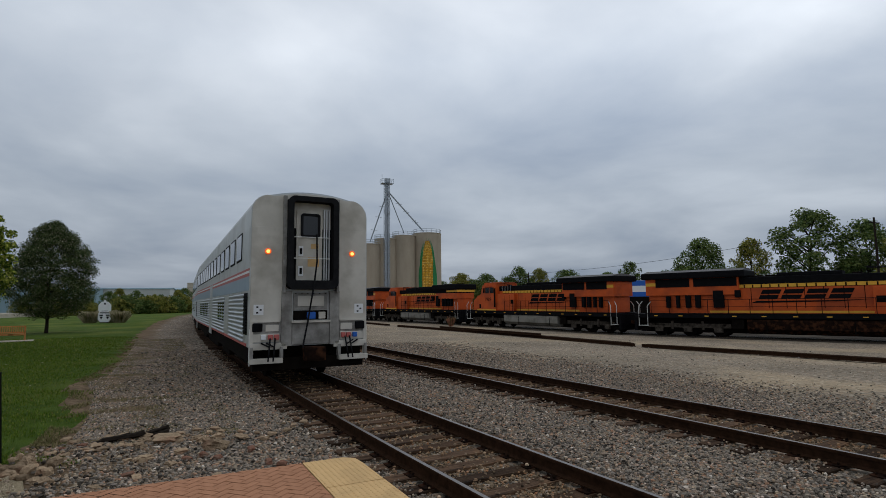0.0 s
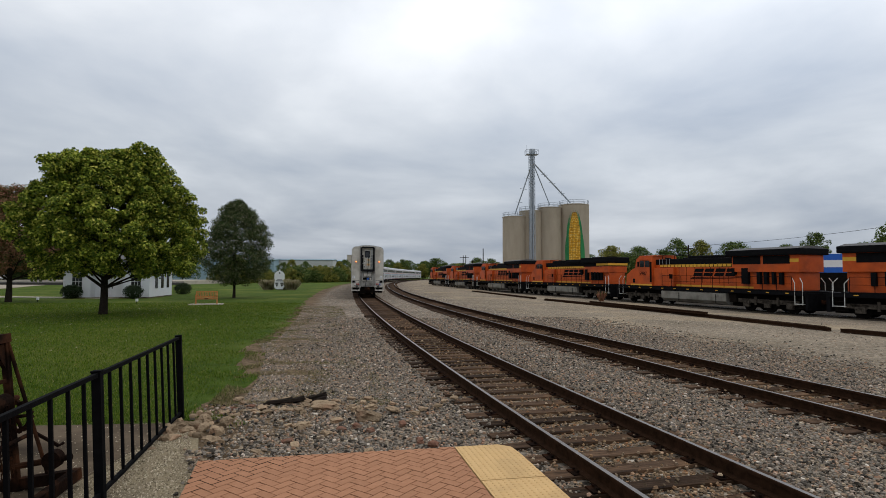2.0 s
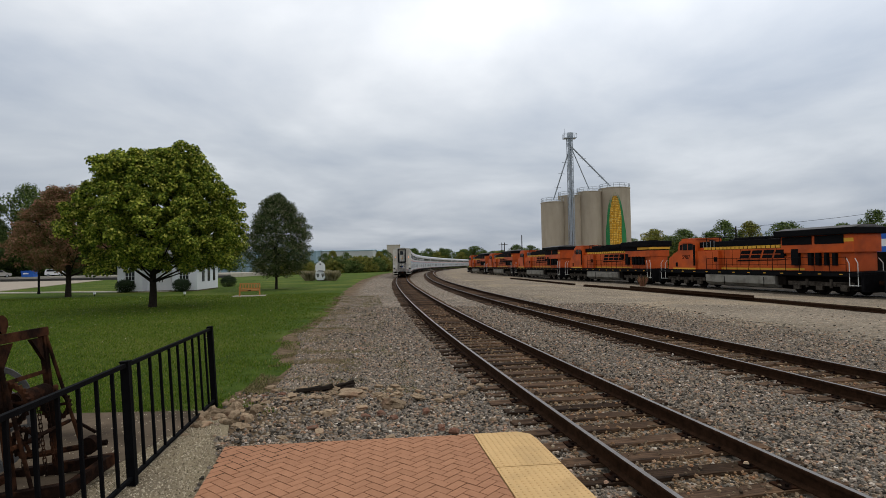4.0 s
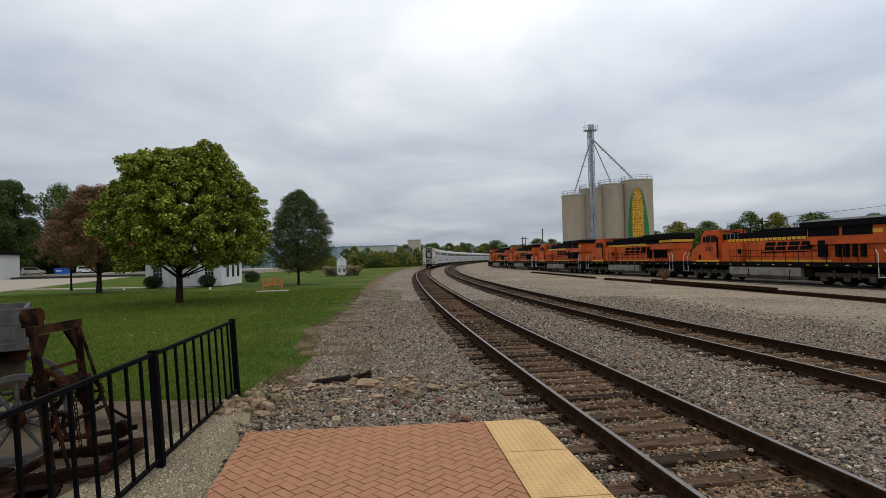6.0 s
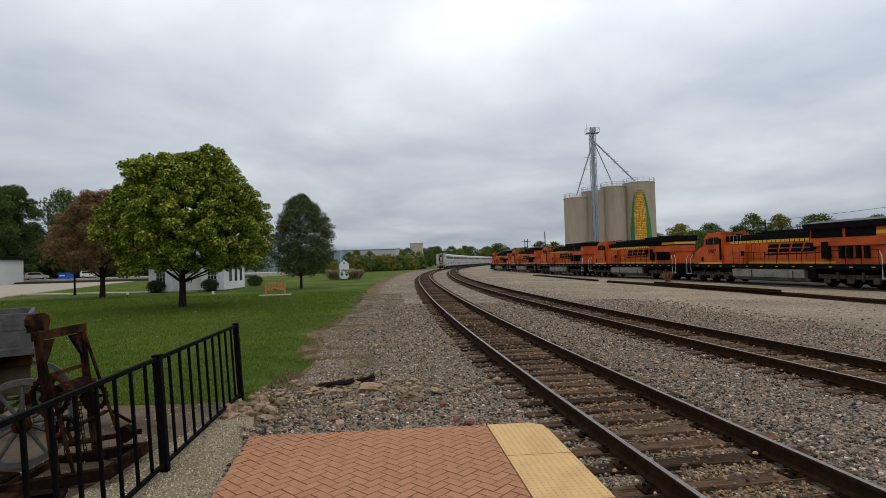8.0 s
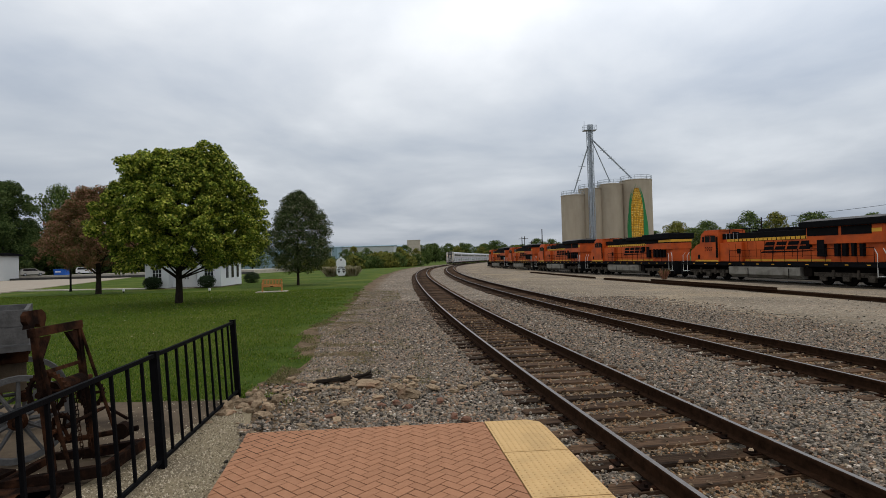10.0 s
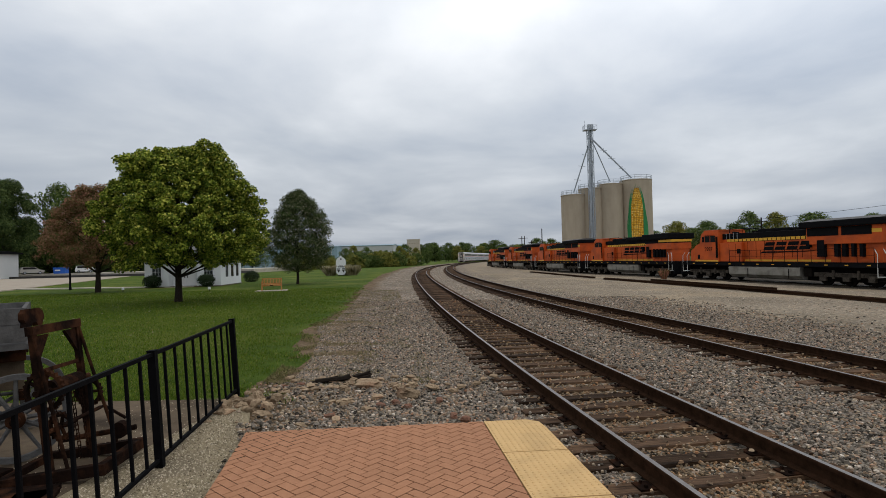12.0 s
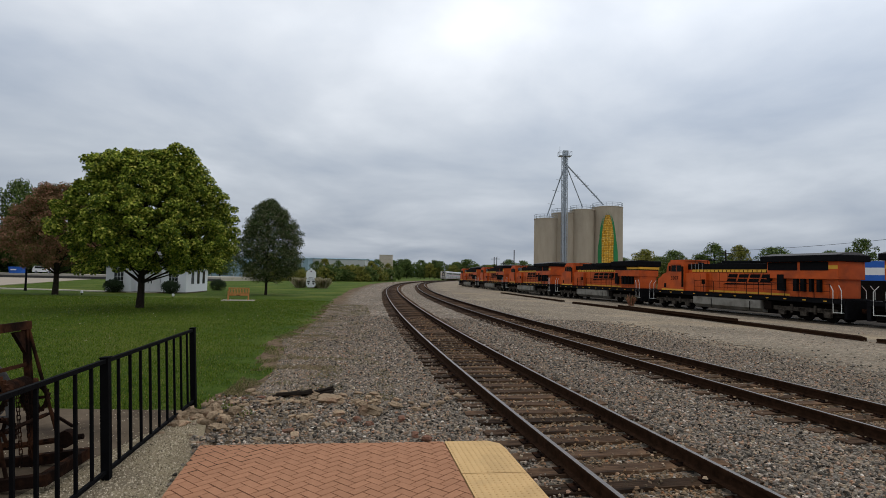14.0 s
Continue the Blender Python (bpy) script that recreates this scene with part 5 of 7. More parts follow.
def winch():
    c = empty("hand_winch", "rusty iron hand winch with gears, drum and chains", "winch", pose(-3.88, 5.62, 0, 0, -6.5, 4) @ Matrix.Diagonal((0.9, 0.86, 0.98, 1)))

    def bar(name, x0, x1, y0, y1, z0, z1):
        bm = B()
        box(bm, x0, x1, y0, y1, z0, z1, 0.006)
        return part(name, bm, M["rust"], c)
    for y in (-0.42, 0.38):
        bar("post", -0.032, 0.032, y - 0.034, y + 0.034, -0.09, 1.42)
        bm = B()
        prism(bm, [(y + (0.05 if y < 0 else -0.05), 1.36), (y + (0.05 if y < 0 else -0.05), 1.12), (y + (0.25 if y < 0 else -0.25), 1.36)], "x", -0.02, 0.02)
        part("gusset", bm, M["rust"], c)
    bar("cross_beam", -0.045, 0.045, -0.47, 0.43, 1.37, 1.46)
    bar("tie_rod", -0.012, 0.012, -0.4, 0.36, 0.98, 1.02)
    for y, t in ((0.40, 0.78), (-0.45, 0.5)):
        bm = B()
        tube(bm, (0.02, y, 1.38), (0.3 if t > 0.6 else 0.2, y + 0.02, -0.06), 0.02)
        part("stay", bm, M["rust"], c)
    bm = B()
    tube(bm, (0, -0.5, 0.80), (0, 0.52, 0.80), 0.03, n=10)
    tube(bm, (0, -0.25, 0.80), (0, 0.30, 0.80), 0.085, n=16)
    part("drum", bm, M["rust"], c, "rust-brown winding drum")
    bm = B()
    tube(bm, (0.1, -0.5, 0.42), (0.1, 0.5, 0.42), 0.022, n=8)
    part("shaft", bm, M["rust"], c)

    def gear(y, z, x, r, teeth):
        bm = B()
        k = teeth * 2
        pts = [((r if i % 2 else r - 0.022) * math.cos(i * math.tau / k), z + (r if i % 2 else r - 0.022) * math.sin(i * math.tau / k)) for i in range(k)]
        inner = [((r - 0.05) * math.cos(i * math.tau / k), z + (r - 0.05) * math.sin(i * math.tau / k)) for i in range(k)]
        va = [[bm.verts.new((x + p[0], yy, p[1])) for p in ring] for ring in (pts, inner) for yy in (y - 0.025, y + 0.025)]
        for i in range(k):
            j = (i + 1) % k
            for u, v in ((0, 1), (2, 3), (0, 2), (1, 3)):
                bm.faces.new((va[u][i], va[u][j], va[v][j], va[v][i]))
        for i in range(5):
            a = i * math.tau / 5
            tube(bm, (x, y, z), (x + (r - 0.04) * math.cos(a), y, z + (r - 0.04) * math.sin(a)), 0.018, n=6)
        part("gear", bm, M["rust"], c, "toothed iron gear wheel")
    gear(-0.34, 0.80, 0.0, 0.22, 26)
    gear(-0.30, 0.42, 0.1, 0.15, 18)
    gear(0.44, 0.62, 0.02, 0.17, 20)
    bm = B()
    prism(bm, [(-0.42, 1.46), (-0.40, 1.50), (-0.43, 1.54), (-0.42, 1.60), (-0.37, 1.64), (-0.15, 1.64), (-0.09, 1.60), (-0.08, 1.54), (-0.11, 1.50), (-0.13, 1.46), (-0.20, 1.46), (-0.22, 1.495), (-0.29, 1.495), (-0.31, 1.46)], "x", -0.12, -0.06)
    part("head_casting", bm, M["rust"], c)
    for x, y, z0, z1 in ((0.09, 0.0, 0.74, 0.05), (0.09, 0.16, 0.78, 0.12), (-0.05, -0.12, 0.76, 0.15)):
        z, i = z0, 0
        while z > z1:
            bm = B()
            a = 0 if i % 2 else math.pi / 2
            u = Vector((math.cos(a), math.sin(a), 0)) * 0.016
            p = Vector((x, y, z))
            pipe(bm, [p + u, p + u + Vector((0, 0, -0.05)), p - u + Vector((0, 0, -0.05)), p - u, p + u], 0.006, 5)
            part("chain_link", bm, M["rust"], c)
            z -= 0.043
            i += 1
    for y in (-0.45, 0.42):
        bar("base_beam", -0.55, 0.6, y - 0.05, y + 0.05, -0.09, 0.02)
    for x in (-0.5, 0.55):
        bar("base_beam", x - 0.05, x + 0.05, -0.4, 0.37, -0.09, 0.02)
    bm = B()
    pipe(bm, [(0.1, 0.5, 0.42), (0.12, 0.56, 0.42), (0.35, 0.56, 0.25), (0.35, 0.66, 0.25)], 0.018)
    part("crank", bm, M["rust"], c)
    bm = B()
    tube(bm, (0.42, 0.22, 0.18), (0.42, 0.34, 0.18), 0.09, n=14)
    tube(bm, (-0.3, 0.28, 0.16), (0.6, 0.28, 0.18), 0.03, n=8)
    part("roller", bm, M["rust"], c)


winch()
# rusty plates, made larger so their dark colour also stands for the wagon's shadow
for i, (x, y, w, d, a) in enumerate(((-4.35, 4.72, 1.5, 0.62, 8), (-4.95, 5.3, 0.9, 0.7, -12), (-3.72, 4.85, 0.35, 0.28, 20))):
    bm = B()
    box(bm, -w / 2, w / 2, -d / 2, d / 2, 0, 0.045, 0.008)
    o = part("iron_plate", bm, M["rust"])
    o.matrix_basis = pose(x, y, -0.094, 0, 0, a)
    tagged(o, "rusty iron plate lying by the winch", "iron plate", "iron plates by the winch")


# ---- small white house ----
def house():
    c = empty("house", "small white clapboard building with dark windows", "house", pose(-25.4, 52.6, -0.16, 0, 0, 4))
    hw, dep, eave = 3.6, 6.6, 2.65
    bm = B()
    prism(bm, [(-hw, 0), (hw, 0), (hw, eave), (0, eave + 1.3), (-hw, eave)], "y", 0.9, dep)
    part("wall", bm, M["siding"], c)
    for s in (-1, 1):
        bm = B()
        box(bm, *sorted((s * 1.35, s * (hw + 0.003))), 0.0, 0.9, 0, eave)
        w = part("wing", bm, M["siding"], c)
        for j in range(18):
            bm = B()
            prism(bm, [(0.0, j * 0.147), (-0.014, j * 0.147), (0.0, j * 0.147 + 0.145)], "x", *sorted((s * 1.35, s * hw)))
            part("clapboard", bm, M["siding"], w)
        bm = B()
        box(bm, s * 2.45 - 0.42, s * 2.45 + 0.42, -0.03, 0.0, 0.75, 2.35, 0.01)
        f = part("window", bm, M["glass"], c, "dark multi-pane window")
        for x in (-0.42, -0.14, 0.14, 0.42):
            bm = B()
            box(bm, s * 2.45 + x - 0.012, s * 2.45 + x + 0.012, -0.045, -0.03, 0.75, 2.35)
            part("mullion", bm, M["white"], f)
        for z in (0.75, 1.15, 1.55, 1.95, 2.35):
            bm = B()
            box(bm, s * 2.45 - 0.42, s * 2.45 + 0.42, -0.043, -0.03, z - 0.012, z + 0.012)
            part("mullion", bm, M["white"], f)
        bm = B()
        box(bm, *sorted((s * 0.02, s * 0.95)), 0.84, 0.9, 0.05, 2.1, 0.01)
        d = part("door", bm, M["white"], c)
        bm = B()
        box(bm, s * 0.14 - 0.03, s * 0.14 + 0.03, 0.79, 0.84, 0.9, 1.35)
        part("door_handle", bm, M["black"], d)
    for y in (1.5, 3.2, 4.9):
        bm = B()
        box(bm, hw, hw + 0.03, y, y + 0.7, 0.9, 2.2, 0.008)
        part("window", bm, M["glass"], c)
    for s in (-1, 1):
        bm = B()
        prism(bm, [(0, eave + 1.30), (0, eave + 1.42), (s * (hw + 0.35), eave + 0.02), (s * (hw + 0.35), eave - 0.1)], "y", -0.3, dep + 0.3)
        part("roof", bm, M["roof"], c)
    bm = B()
    prism(bm, [(-hw, eave), (hw, eave), (0, eave + 1.3)], "y", -0.02, 0.9)
    part("gable", bm, M["siding"], c)
    bm = B()
    box(bm, -hw - 0.02, hw + 0.02, -0.02, dep, -0.15, 0.12)
    part("foundation", bm, M["slab"], c)


house()


def shrub(label, x, y, rx, rz, leaves, seed, mat="shrub", size=0.06):
    rng = random.Random(seed)
    s = empty("shrub", label, "shrub", pose(x, y, -0.16))
    cl = [(rng.uniform(-0.18, 0.18) * rx, rng.uniform(-0.18, 0.18) * rx, rz * rng.uniform(0.42, 0.56), rx * rng.uniform(0.72, 0.82)) for _ in range(14)]
    leaf_cloud("crown", cl, leaves, size, M[mat], s, seed)
    bm = B()
    for i in range(6):
        a = i * 1.05
        tube(bm, (0, 0, -0.1), (rx * 0.4 * math.cos(a), rx * 0.4 * math.sin(a), rz * 0.6), 0.03, 0.01, n=5)
    part("stem", bm, M["bark"], s)
    return s


shrub("clipped round dark green bush against the house", -28.0, 51.9, 0.85, 1.3, 7000, 31, size=0.04)
shrub("clipped round dark green bush against the house", -22.6, 51.5, 0.85, 1.3, 7000, 32, size=0.04)
shrub("low dark bush behind the house corner", -22.4, 63.0, 1.0, 1.2, 6000, 33, size=0.04)


def bench():
    c = empty("bench", "orange-brown slatted wooden park bench on a slab", "bench", pose(-13.1, 41.2, -0.08, 0, 0, 12))

    def bit(name, *q):
        bm = B()
        box(bm, *q, 0.008)
        part(name, bm, M["teak"], c)
    for x in (-0.74, 0.68):
        bit("leg", x, x + 0.06, -0.28, -0.22, 0, 0.62)
        bit("leg", x, x + 0.06, 0.2, 0.26, 0, 0.92)
        bit("armrest", x - 0.01, x + 0.07, -0.32, 0.26, 0.62, 0.66)
    for i in range(5):
        bit("seat_slat", -0.74, 0.74, -0.28 + i * 0.1, -0.2 + i * 0.1, 0.41, 0.44)
    bit("apron", -0.7, 0.7, -0.27, -0.24, 0.33, 0.41)
    for z in (0.5, 0.88):
        bit("back_rail", -0.74, 0.74, 0.2, 0.25, z - 0.035, z + 0.035)
    for i in range(13):
        x = -0.66 + i * 0.11
        bit("back_slat", x - 0.025, x + 0.025, 0.21, 0.235, 0.5, 0.88)
    bm = B()
    box(bm, -0.12, 0.12, -0.29, -0.272, 0.35, 0.40)
    part("plaque", bm, M["black"], c)


bench()
bm = B()
box(bm, -1.15, 1.15, -0.7, 0.75, -0.2, 0.0, 0.02)
s = tagged(part("bench_slab", bm, M["paleslab"]), "pale concrete slab under the bench", "concrete slab")
s.matrix_basis = pose(-13.1, 41.2, -0.085, 0, 0, 12)


def sign():
    c = empty("sign", "white locomotive-shaped sign with dark markings", "sign", pose(-15.2, 80.5, -0.15, 0, 0, 8))
    o = [(-0.45, 0.15), (0.45, 0.15), (0.72, 0.5), (0.72, 1.2), (0.6, 1.45), (0.72, 1.7), (0.70, 2.35), (0.4, 2.72), (0.12, 2.8), (0.10, 3.0), (-0.10, 3.0), (-0.12, 2.8), (-0.4, 2.72), (-0.70, 2.35), (-0.72, 1.7), (-0.6, 1.45), (-0.72, 1.2), (-0.72, 0.5)]
    bm = B()
    prism(bm, o, "y", 0, 0.12)
    part("panel", bm, M["white"], c)
    for x0, x1, z0, z1 in ((-0.55, -0.15, 0.95, 1.1), (0.15, 0.55, 0.95, 1.1), (-0.5, 0.5, 1.35, 1.42), (-0.35, 0.35, 1.55, 1.6), (-0.45, 0.45, 1.2, 1.24), (-0.1, 0.1, 2.4, 2.6)):
        bm = B()
        box(bm, x0, x1, -0.012, 0.0, z0, z1)
        part("marking", bm, M["black"], c)
    for x in (-0.35, 0.35):
        bm = B()
        prism(bm, [(x - 0.2, 0.85), (x + 0.2, 0.85), (x, 0.5)], "y", -0.012, 0)
        part("marking", bm, M["black"], c)
        bm = B()
        box(bm, x - 0.06, x + 0.06, 0.12, 0.24, -0.4, 2.2)
        part("post", bm, M["greywood"], c)


sign()


def tuft(x, y, r, h, n, seed, weed=False):
    rng = np.random.default_rng(seed)
    v, f = [], []
    for i in range(n):
        a, q = rng.uniform(0, 6.283), r * math.sqrt(rng.random()) * 0.55
        b = np.array([q * math.cos(a), q * math.sin(a), 0])
        d = np.array([math.cos(a), math.sin(a), 0]) * rng.uniform(0.1, 0.8) * r
        hh = h * rng.uniform(0.6, 1.1)
        t = np.array([-math.sin(a), math.cos(a), 0]) * 0.03
        k = len(v)
        v += [b - t, b + t, b + d * 0.5 + [0, 0, hh * 0.8] + t * 0.7, b + d + [0, 0, hh], b + d * 0.5 + [0, 0, hh * 0.8] - t * 0.7]
        f.append((k, k + 1, k + 2, k + 3, k + 4))
    if weed:
        ob = tagged(mesh_object("weed", v, f, M["redleaf"]), "dry brown weed standing beside the yard track", "weed")
        ob.matrix_basis = pose(x, y, yard_at(x, y) - 0.02)
        return
    ob = mesh_object("ornamental_grass", v, f, M["reed"])
    ob.matrix_basis = pose(x, y, -0.16)
    tagged(ob, "pale tuft of ornamental grass round the sign", "ornamental grass", "grass tufts at the sign")


tuft(-16.9, 81.2, 1.2, 1.5, 500, 1)
tuft(-15.2, 82.0, 1.2, 1.6, 500, 2)
tuft(-13.6, 81.2, 1.2, 1.5, 500, 3)
tuft(21.2, 51.5, 0.45, 1.0, 90, 4, weed=True)


def lamp_post():
    c = empty("lamp_post", "plain black lamp post on the lawn", "lamp post", pose(-36.2, 52.3, -0.16))
    bm = B()
    tube(bm, (0, 0, -0.3), (0, 0, 3.3), 0.09, 0.08, n=12)
    tube(bm, (0, 0, 0), (0, 0, 0.3), 0.14, 0.11, n=12)
    part("pole", bm, M["black"], c)
    bm = B()
    lathe(bm, [(0.10, 3.3), (0.17, 3.4), (0.2, 3.75), (0.06, 3.9)], 16)
    part("lantern", bm, M["black"], c)


lamp_post()
for x, y in ((-18.5, 42.6), (-27.1, 45.6)):
    c = empty("spotlight", "small white ground spotlight on the lawn", "spotlight", pose(x, y, -0.16), "ground spotlights")
    bm = B()
    tube(bm, (0, 0, -0.1), (0, 0, 0.22), 0.03, n=8)
    part("stake", bm, M["black"], c)
    bm = B()
    box(bm, -0.08, 0.08, -0.06, 0.07, 0.2, 0.4, 0.03)
    part("head", bm, M["white"], c)


# ---- paths and road at the far side of the lawn ----
def strip(name, pts, z, material, label, category):
    bm = B()
    prism(bm, pts, "z", -0.6, z)
    tagged(part(name, bm, material), label, category, kind="structure")


strip("sidewalk", [(-45.0, 56.7), (-24.8, 51.9), (-24.2, 52.9), (-45.5, 58.1)], -0.06, M["paleslab"], "narrow pale concrete path across the lawn", "path")
strip("road_dirt", [(-190, 46), (-39, 46), (-43.5, 53), (-69, 119), (-190, 119)], -0.06, M["road"], "pale dirt road beyond the lawn", "road")
strip("road_asphalt", [(-190, 119.2), (-46, 121.2), (-45, 128), (-190, 128)], 0.35, M["asphalt"], "dark asphalt strip beside the dirt road", "road")
strip("parking_lot", [(-190, 128.2), (-45, 128.2), (-40, 160), (-190, 160)], 0.75, M["paleslab"], "pale parking area by the metal building", "parking lot")


def shed():
    c = empty("metal_building", "low pale metal building with a dark roof edge", "building", pose(-112.0, 117, 0.35, 0, 0, -4))
    bm = B()
    box(bm, -30, 14.7, 0, 7, -0.4, 5.1)
    w = part("wall", bm, M["palewall"], c)
    for i in range(44):
        bm = B()
        box(bm, -29.7 + i, -29.62 + i, -0.05, 0, 0, 5.0)
        part("rib", bm, M["palewall"], w)
    bm = B()
    prism(bm, [(-0.6, 5.1), (7.6, 5.1), (7.6, 5.4), (3.5, 5.8), (-0.6, 5.45)], "x", -30.5, 15.3)
    part("roof", bm, M["black"], c)
    bm = B()
    box(bm, 9.6, 10.9, -0.08, 0, 0.1, 3.2, 0.02)
    d = part("door", bm, M["metalwall"], c)
    bm = B()
    for x0, x1, z0, z1 in ((9.45, 9.6, 0.1, 3.35), (10.9, 11.05, 0.1, 3.35), (9.6, 10.9, 3.2, 3.35)):
        box(bm, x0, x1, -0.12, 0, z0, z1)
    part("door_frame", bm, M["roof"], d)


shed()


def van(x, y, turn, key, label):
    c = empty("van", label, "van", pose(x, y, 0.75, 0, 0, turn))
    bm = B()
    prism(bm, [(-2.4, 0.35), (2.3, 0.35), (2.4, 0.75), (2.2, 0.98), (1.35, 1.15), (0.55, 1.75), (-2.0, 1.8), (-2.35, 1.2)], "y", -0.9, 0.9)
    part("body", bm, M[key], c)
    bm = B()
    prism(bm, [(-1.9, 1.2), (1.05, 1.2), (0.45, 1.68), (-1.85, 1.7)], "y", -0.915, 0.915)
    part("window", bm, M["glass"], c)
    for wx in (-1.5, 1.5):
        for s in (-1, 1):
            bm = B()
            tube(bm, (wx, s * 0.72, 0.33), (wx, s * 0.93, 0.33), 0.33, n=20)
            wh = part("wheel", bm, M["rubber"], c)
            bm = B()
            tube(bm, (wx, s * 0.93, 0.33), (wx, s * 0.945, 0.33), 0.2, n=16)
            part("rim", bm, M["galv"], wh)
    for s in (-1, 1):
        bm = B()
        box(bm, 2.28, 2.42, s * 0.7 - 0.15, s * 0.7 + 0.15, 0.7, 0.88, 0.02)
        part("headlight", bm, M["white"], c)


van(-100.0, 131, 48, "carpaint", "parked silver van by the metal building")
van(-90.5, 137, 0, "white", "parked white van beyond the trees")


def dumpster():
    c = empty("dumpster", "blue steel dumpster on the parking area", "dumpster", pose(-92.2, 130.2, 0.62))
    bm = B()
    prism(bm, [(-1.3, 0.15), (1.3, 0.15), (1.5, 1.5), (-1.5, 1.5)], "y", -0.8, 0.8)
    part("bin", bm, M["blue"], c)
    bm = B()
    box(bm, -1.55, 1.55, -0.85, 0.85, 1.5, 1.62, 0.03)
    part("lid", bm, M["blue"], c)
    bm = B()
    box(bm, -0.9, 0.3, -0.93, -0.78, 0.8, 1.1)
    part("label_bar", bm, M["white"], c)


dumpster()


# ---- far buildings, hedges, woods ----
def long_shed(name, label, x, y, w, d, h, key, turn=0, ribs=0):
    c = empty(name, label, "building", pose(x, y, -0.3, 0, 0, turn))
    bm = B()
    prism(bm, [(0, 0), (d, 0), (d, h), (d / 2, h + h * 0.06), (0, h)], "x", -w / 2, w / 2)
    part("wall", bm, M[key], c)
    bm = B()
    prism(bm, [(-0.3, h), (d / 2, h + h * 0.065), (d + 0.3, h), (d + 0.3, h + 0.25), (d / 2, h + h * 0.07 + 0.3), (-0.3, h + 0.25)], "x", -w / 2 - 0.3, w / 2 + 0.3)
    part("roof", bm, M["metalwall"], c)
    for i in range(ribs):
        x0 = -w / 2 + (i + 0.5) * w / ribs
        bm = B()
        box(bm, x0 - 0.15, x0 + 0.15, -0.12, 0, 0, h)
        part("pilaster", bm, M["palewall"], c)
    for i in range(2):
        bm = B()
        box(bm, w * (0.12 + 0.25 * i) - 1.2, w * (0.12 + 0.25 * i) + 1.2, -0.08, 0, h * 0.35, h * 0.6)
        part("window", bm, M["glass"], c)
    return c


long_shed("factory", "long low teal-grey factory building far off", -72, 250, 46, 30, 9.2, "metalwall", 0, 9)
long_shed("factory", "pale blue-grey factory hall far off", -37, 262, 26, 30, 9.6, "palewall", 0, 5)
long_shed("factory", "pale factory annex with bluish roof", -26, 285, 12, 20, 9.8, "metalwall", 0, 3)
c = empty("block_building", "tall plain tan block building far off", "building", pose(-17.2, 322, -0.3))
bm = B()
box(bm, -3.8, 3.8, 0, 8, 0, 14.2)
w = part("wall", bm, M["tanwall"], c)
for i in range(6):
    bm = B()
    box(bm, -3.83, 3.83, -0.04, 0.0, 2.2 * i + 1, 2.2 * i + 1.06)
    part("joint", bm, M["slab"], w)
bm = B()
box(bm, -3.95, 3.95, -0.15, 8.1, 14.2, 14.6)
part("parapet", bm, M["tanwall"], c)


def ridge():
    v, f = [], []
    n = 120
    for i in range(n + 1):
        x = -1100 + i * 22
        h = 22 + 14 * noise.noise((i * 0.07, 2, 0)) + 5 * noise.noise((i * 0.4, 5, 0)) + 20 * math.exp(-((x + 100) / 70) ** 2)
        for dy, z in ((0, -1), (60, h * 0.75), (140, h), (260, -1)):
            v.append((x, 1500 + dy, z))
    for i in range(n):
        for k in range(3):
            a = i * 4 + k
            f.append((a, a + 4, a + 5, a + 1))
    o = mesh_object("backdrop_hills", v, f, M["hill"], smooth=True)
    tagged(o, "low hazy wooded hills on the horizon", "hills", kind="structure")


ridge()


def wild_tree(label, height, width, mat, leaves, leaf, seed, trunk_h=1.5, gaps=0.0, category="tree", clump=0.17):
    rng = random.Random(seed)
    t = empty("tree" if category == "tree" else "bush", label, category)
    clumps = []
    n = 70
    clump *= 0.68
    for i in range(n):
        g = (i + 0.5) / n
        z = trunk_h + (height - trunk_h) * g
        env = math.sqrt(max(0.02, 1 - ((g - 0.4) / 0.62) ** 2))
        a = i * 2.4 + rng.uniform(-0.5, 0.5)
        s = width * clump * rng.uniform(0.65, 1.3)
        r = max(0, width / 2 * env * rng.uniform(0.4, 1.1) - s * 0.5)
        if rng.random() < gaps:
            continue
        clumps.append((r * math.cos(a), r * math.sin(a), z - s * 0.3, s))
    bm = B()
    tube(bm, (0, 0, -0.8), (0, 0, height * 0.75), height * 0.022, 0.04, n=8)
    for x, y, z, s in clumps[::2]:
        z0 = max(trunk_h * 0.8, z - math.hypot(x, y))
        tube(bm, (0, 0, z0), (x, y, z), height * 0.008, 0.02, n=5)
    part("trunk", bm, M["bark"], t)
    leaf_cloud("crown", clumps, leaves, leaf, M[mat], t, seed, 0.7, 0.4)
    return t


KINDS = [wild_tree("leafy green tree in a far row", 10, 8, "green", 9000, 0.135, 41), wild_tree("olive-green autumn tree in a far row", 10, 7.4, "olive", 8500, 0.135, 42, gaps=0.1),
         wild_tree("loose-limbed tree with gaps in its crown", 10, 7.0, "green", 8000, 0.115, 43, trunk_h=2.6, gaps=0.2, clump=0.15), wild_tree("round dense dark green tree", 10, 10, "green", 11000, 0.145, 44, trunk_h=1.8)]
for i, k in enumerate(KINDS):
    k.matrix_basis = pose(150 + i * 20, 90, -0.5)
SHRUBS = [wild_tree("wild green shrub in the hedgerow", 3.6, 5.0, "olive", 2600, 0.14, 51, 0.3, category="bush"), wild_tree("wild yellowing shrub in the hedgerow", 3.6, 4.4, "green", 2400, 0.14, 52, 0.3, category="bush")]
SHRUBS[0].matrix_basis = pose(-44, 150, -0.2)
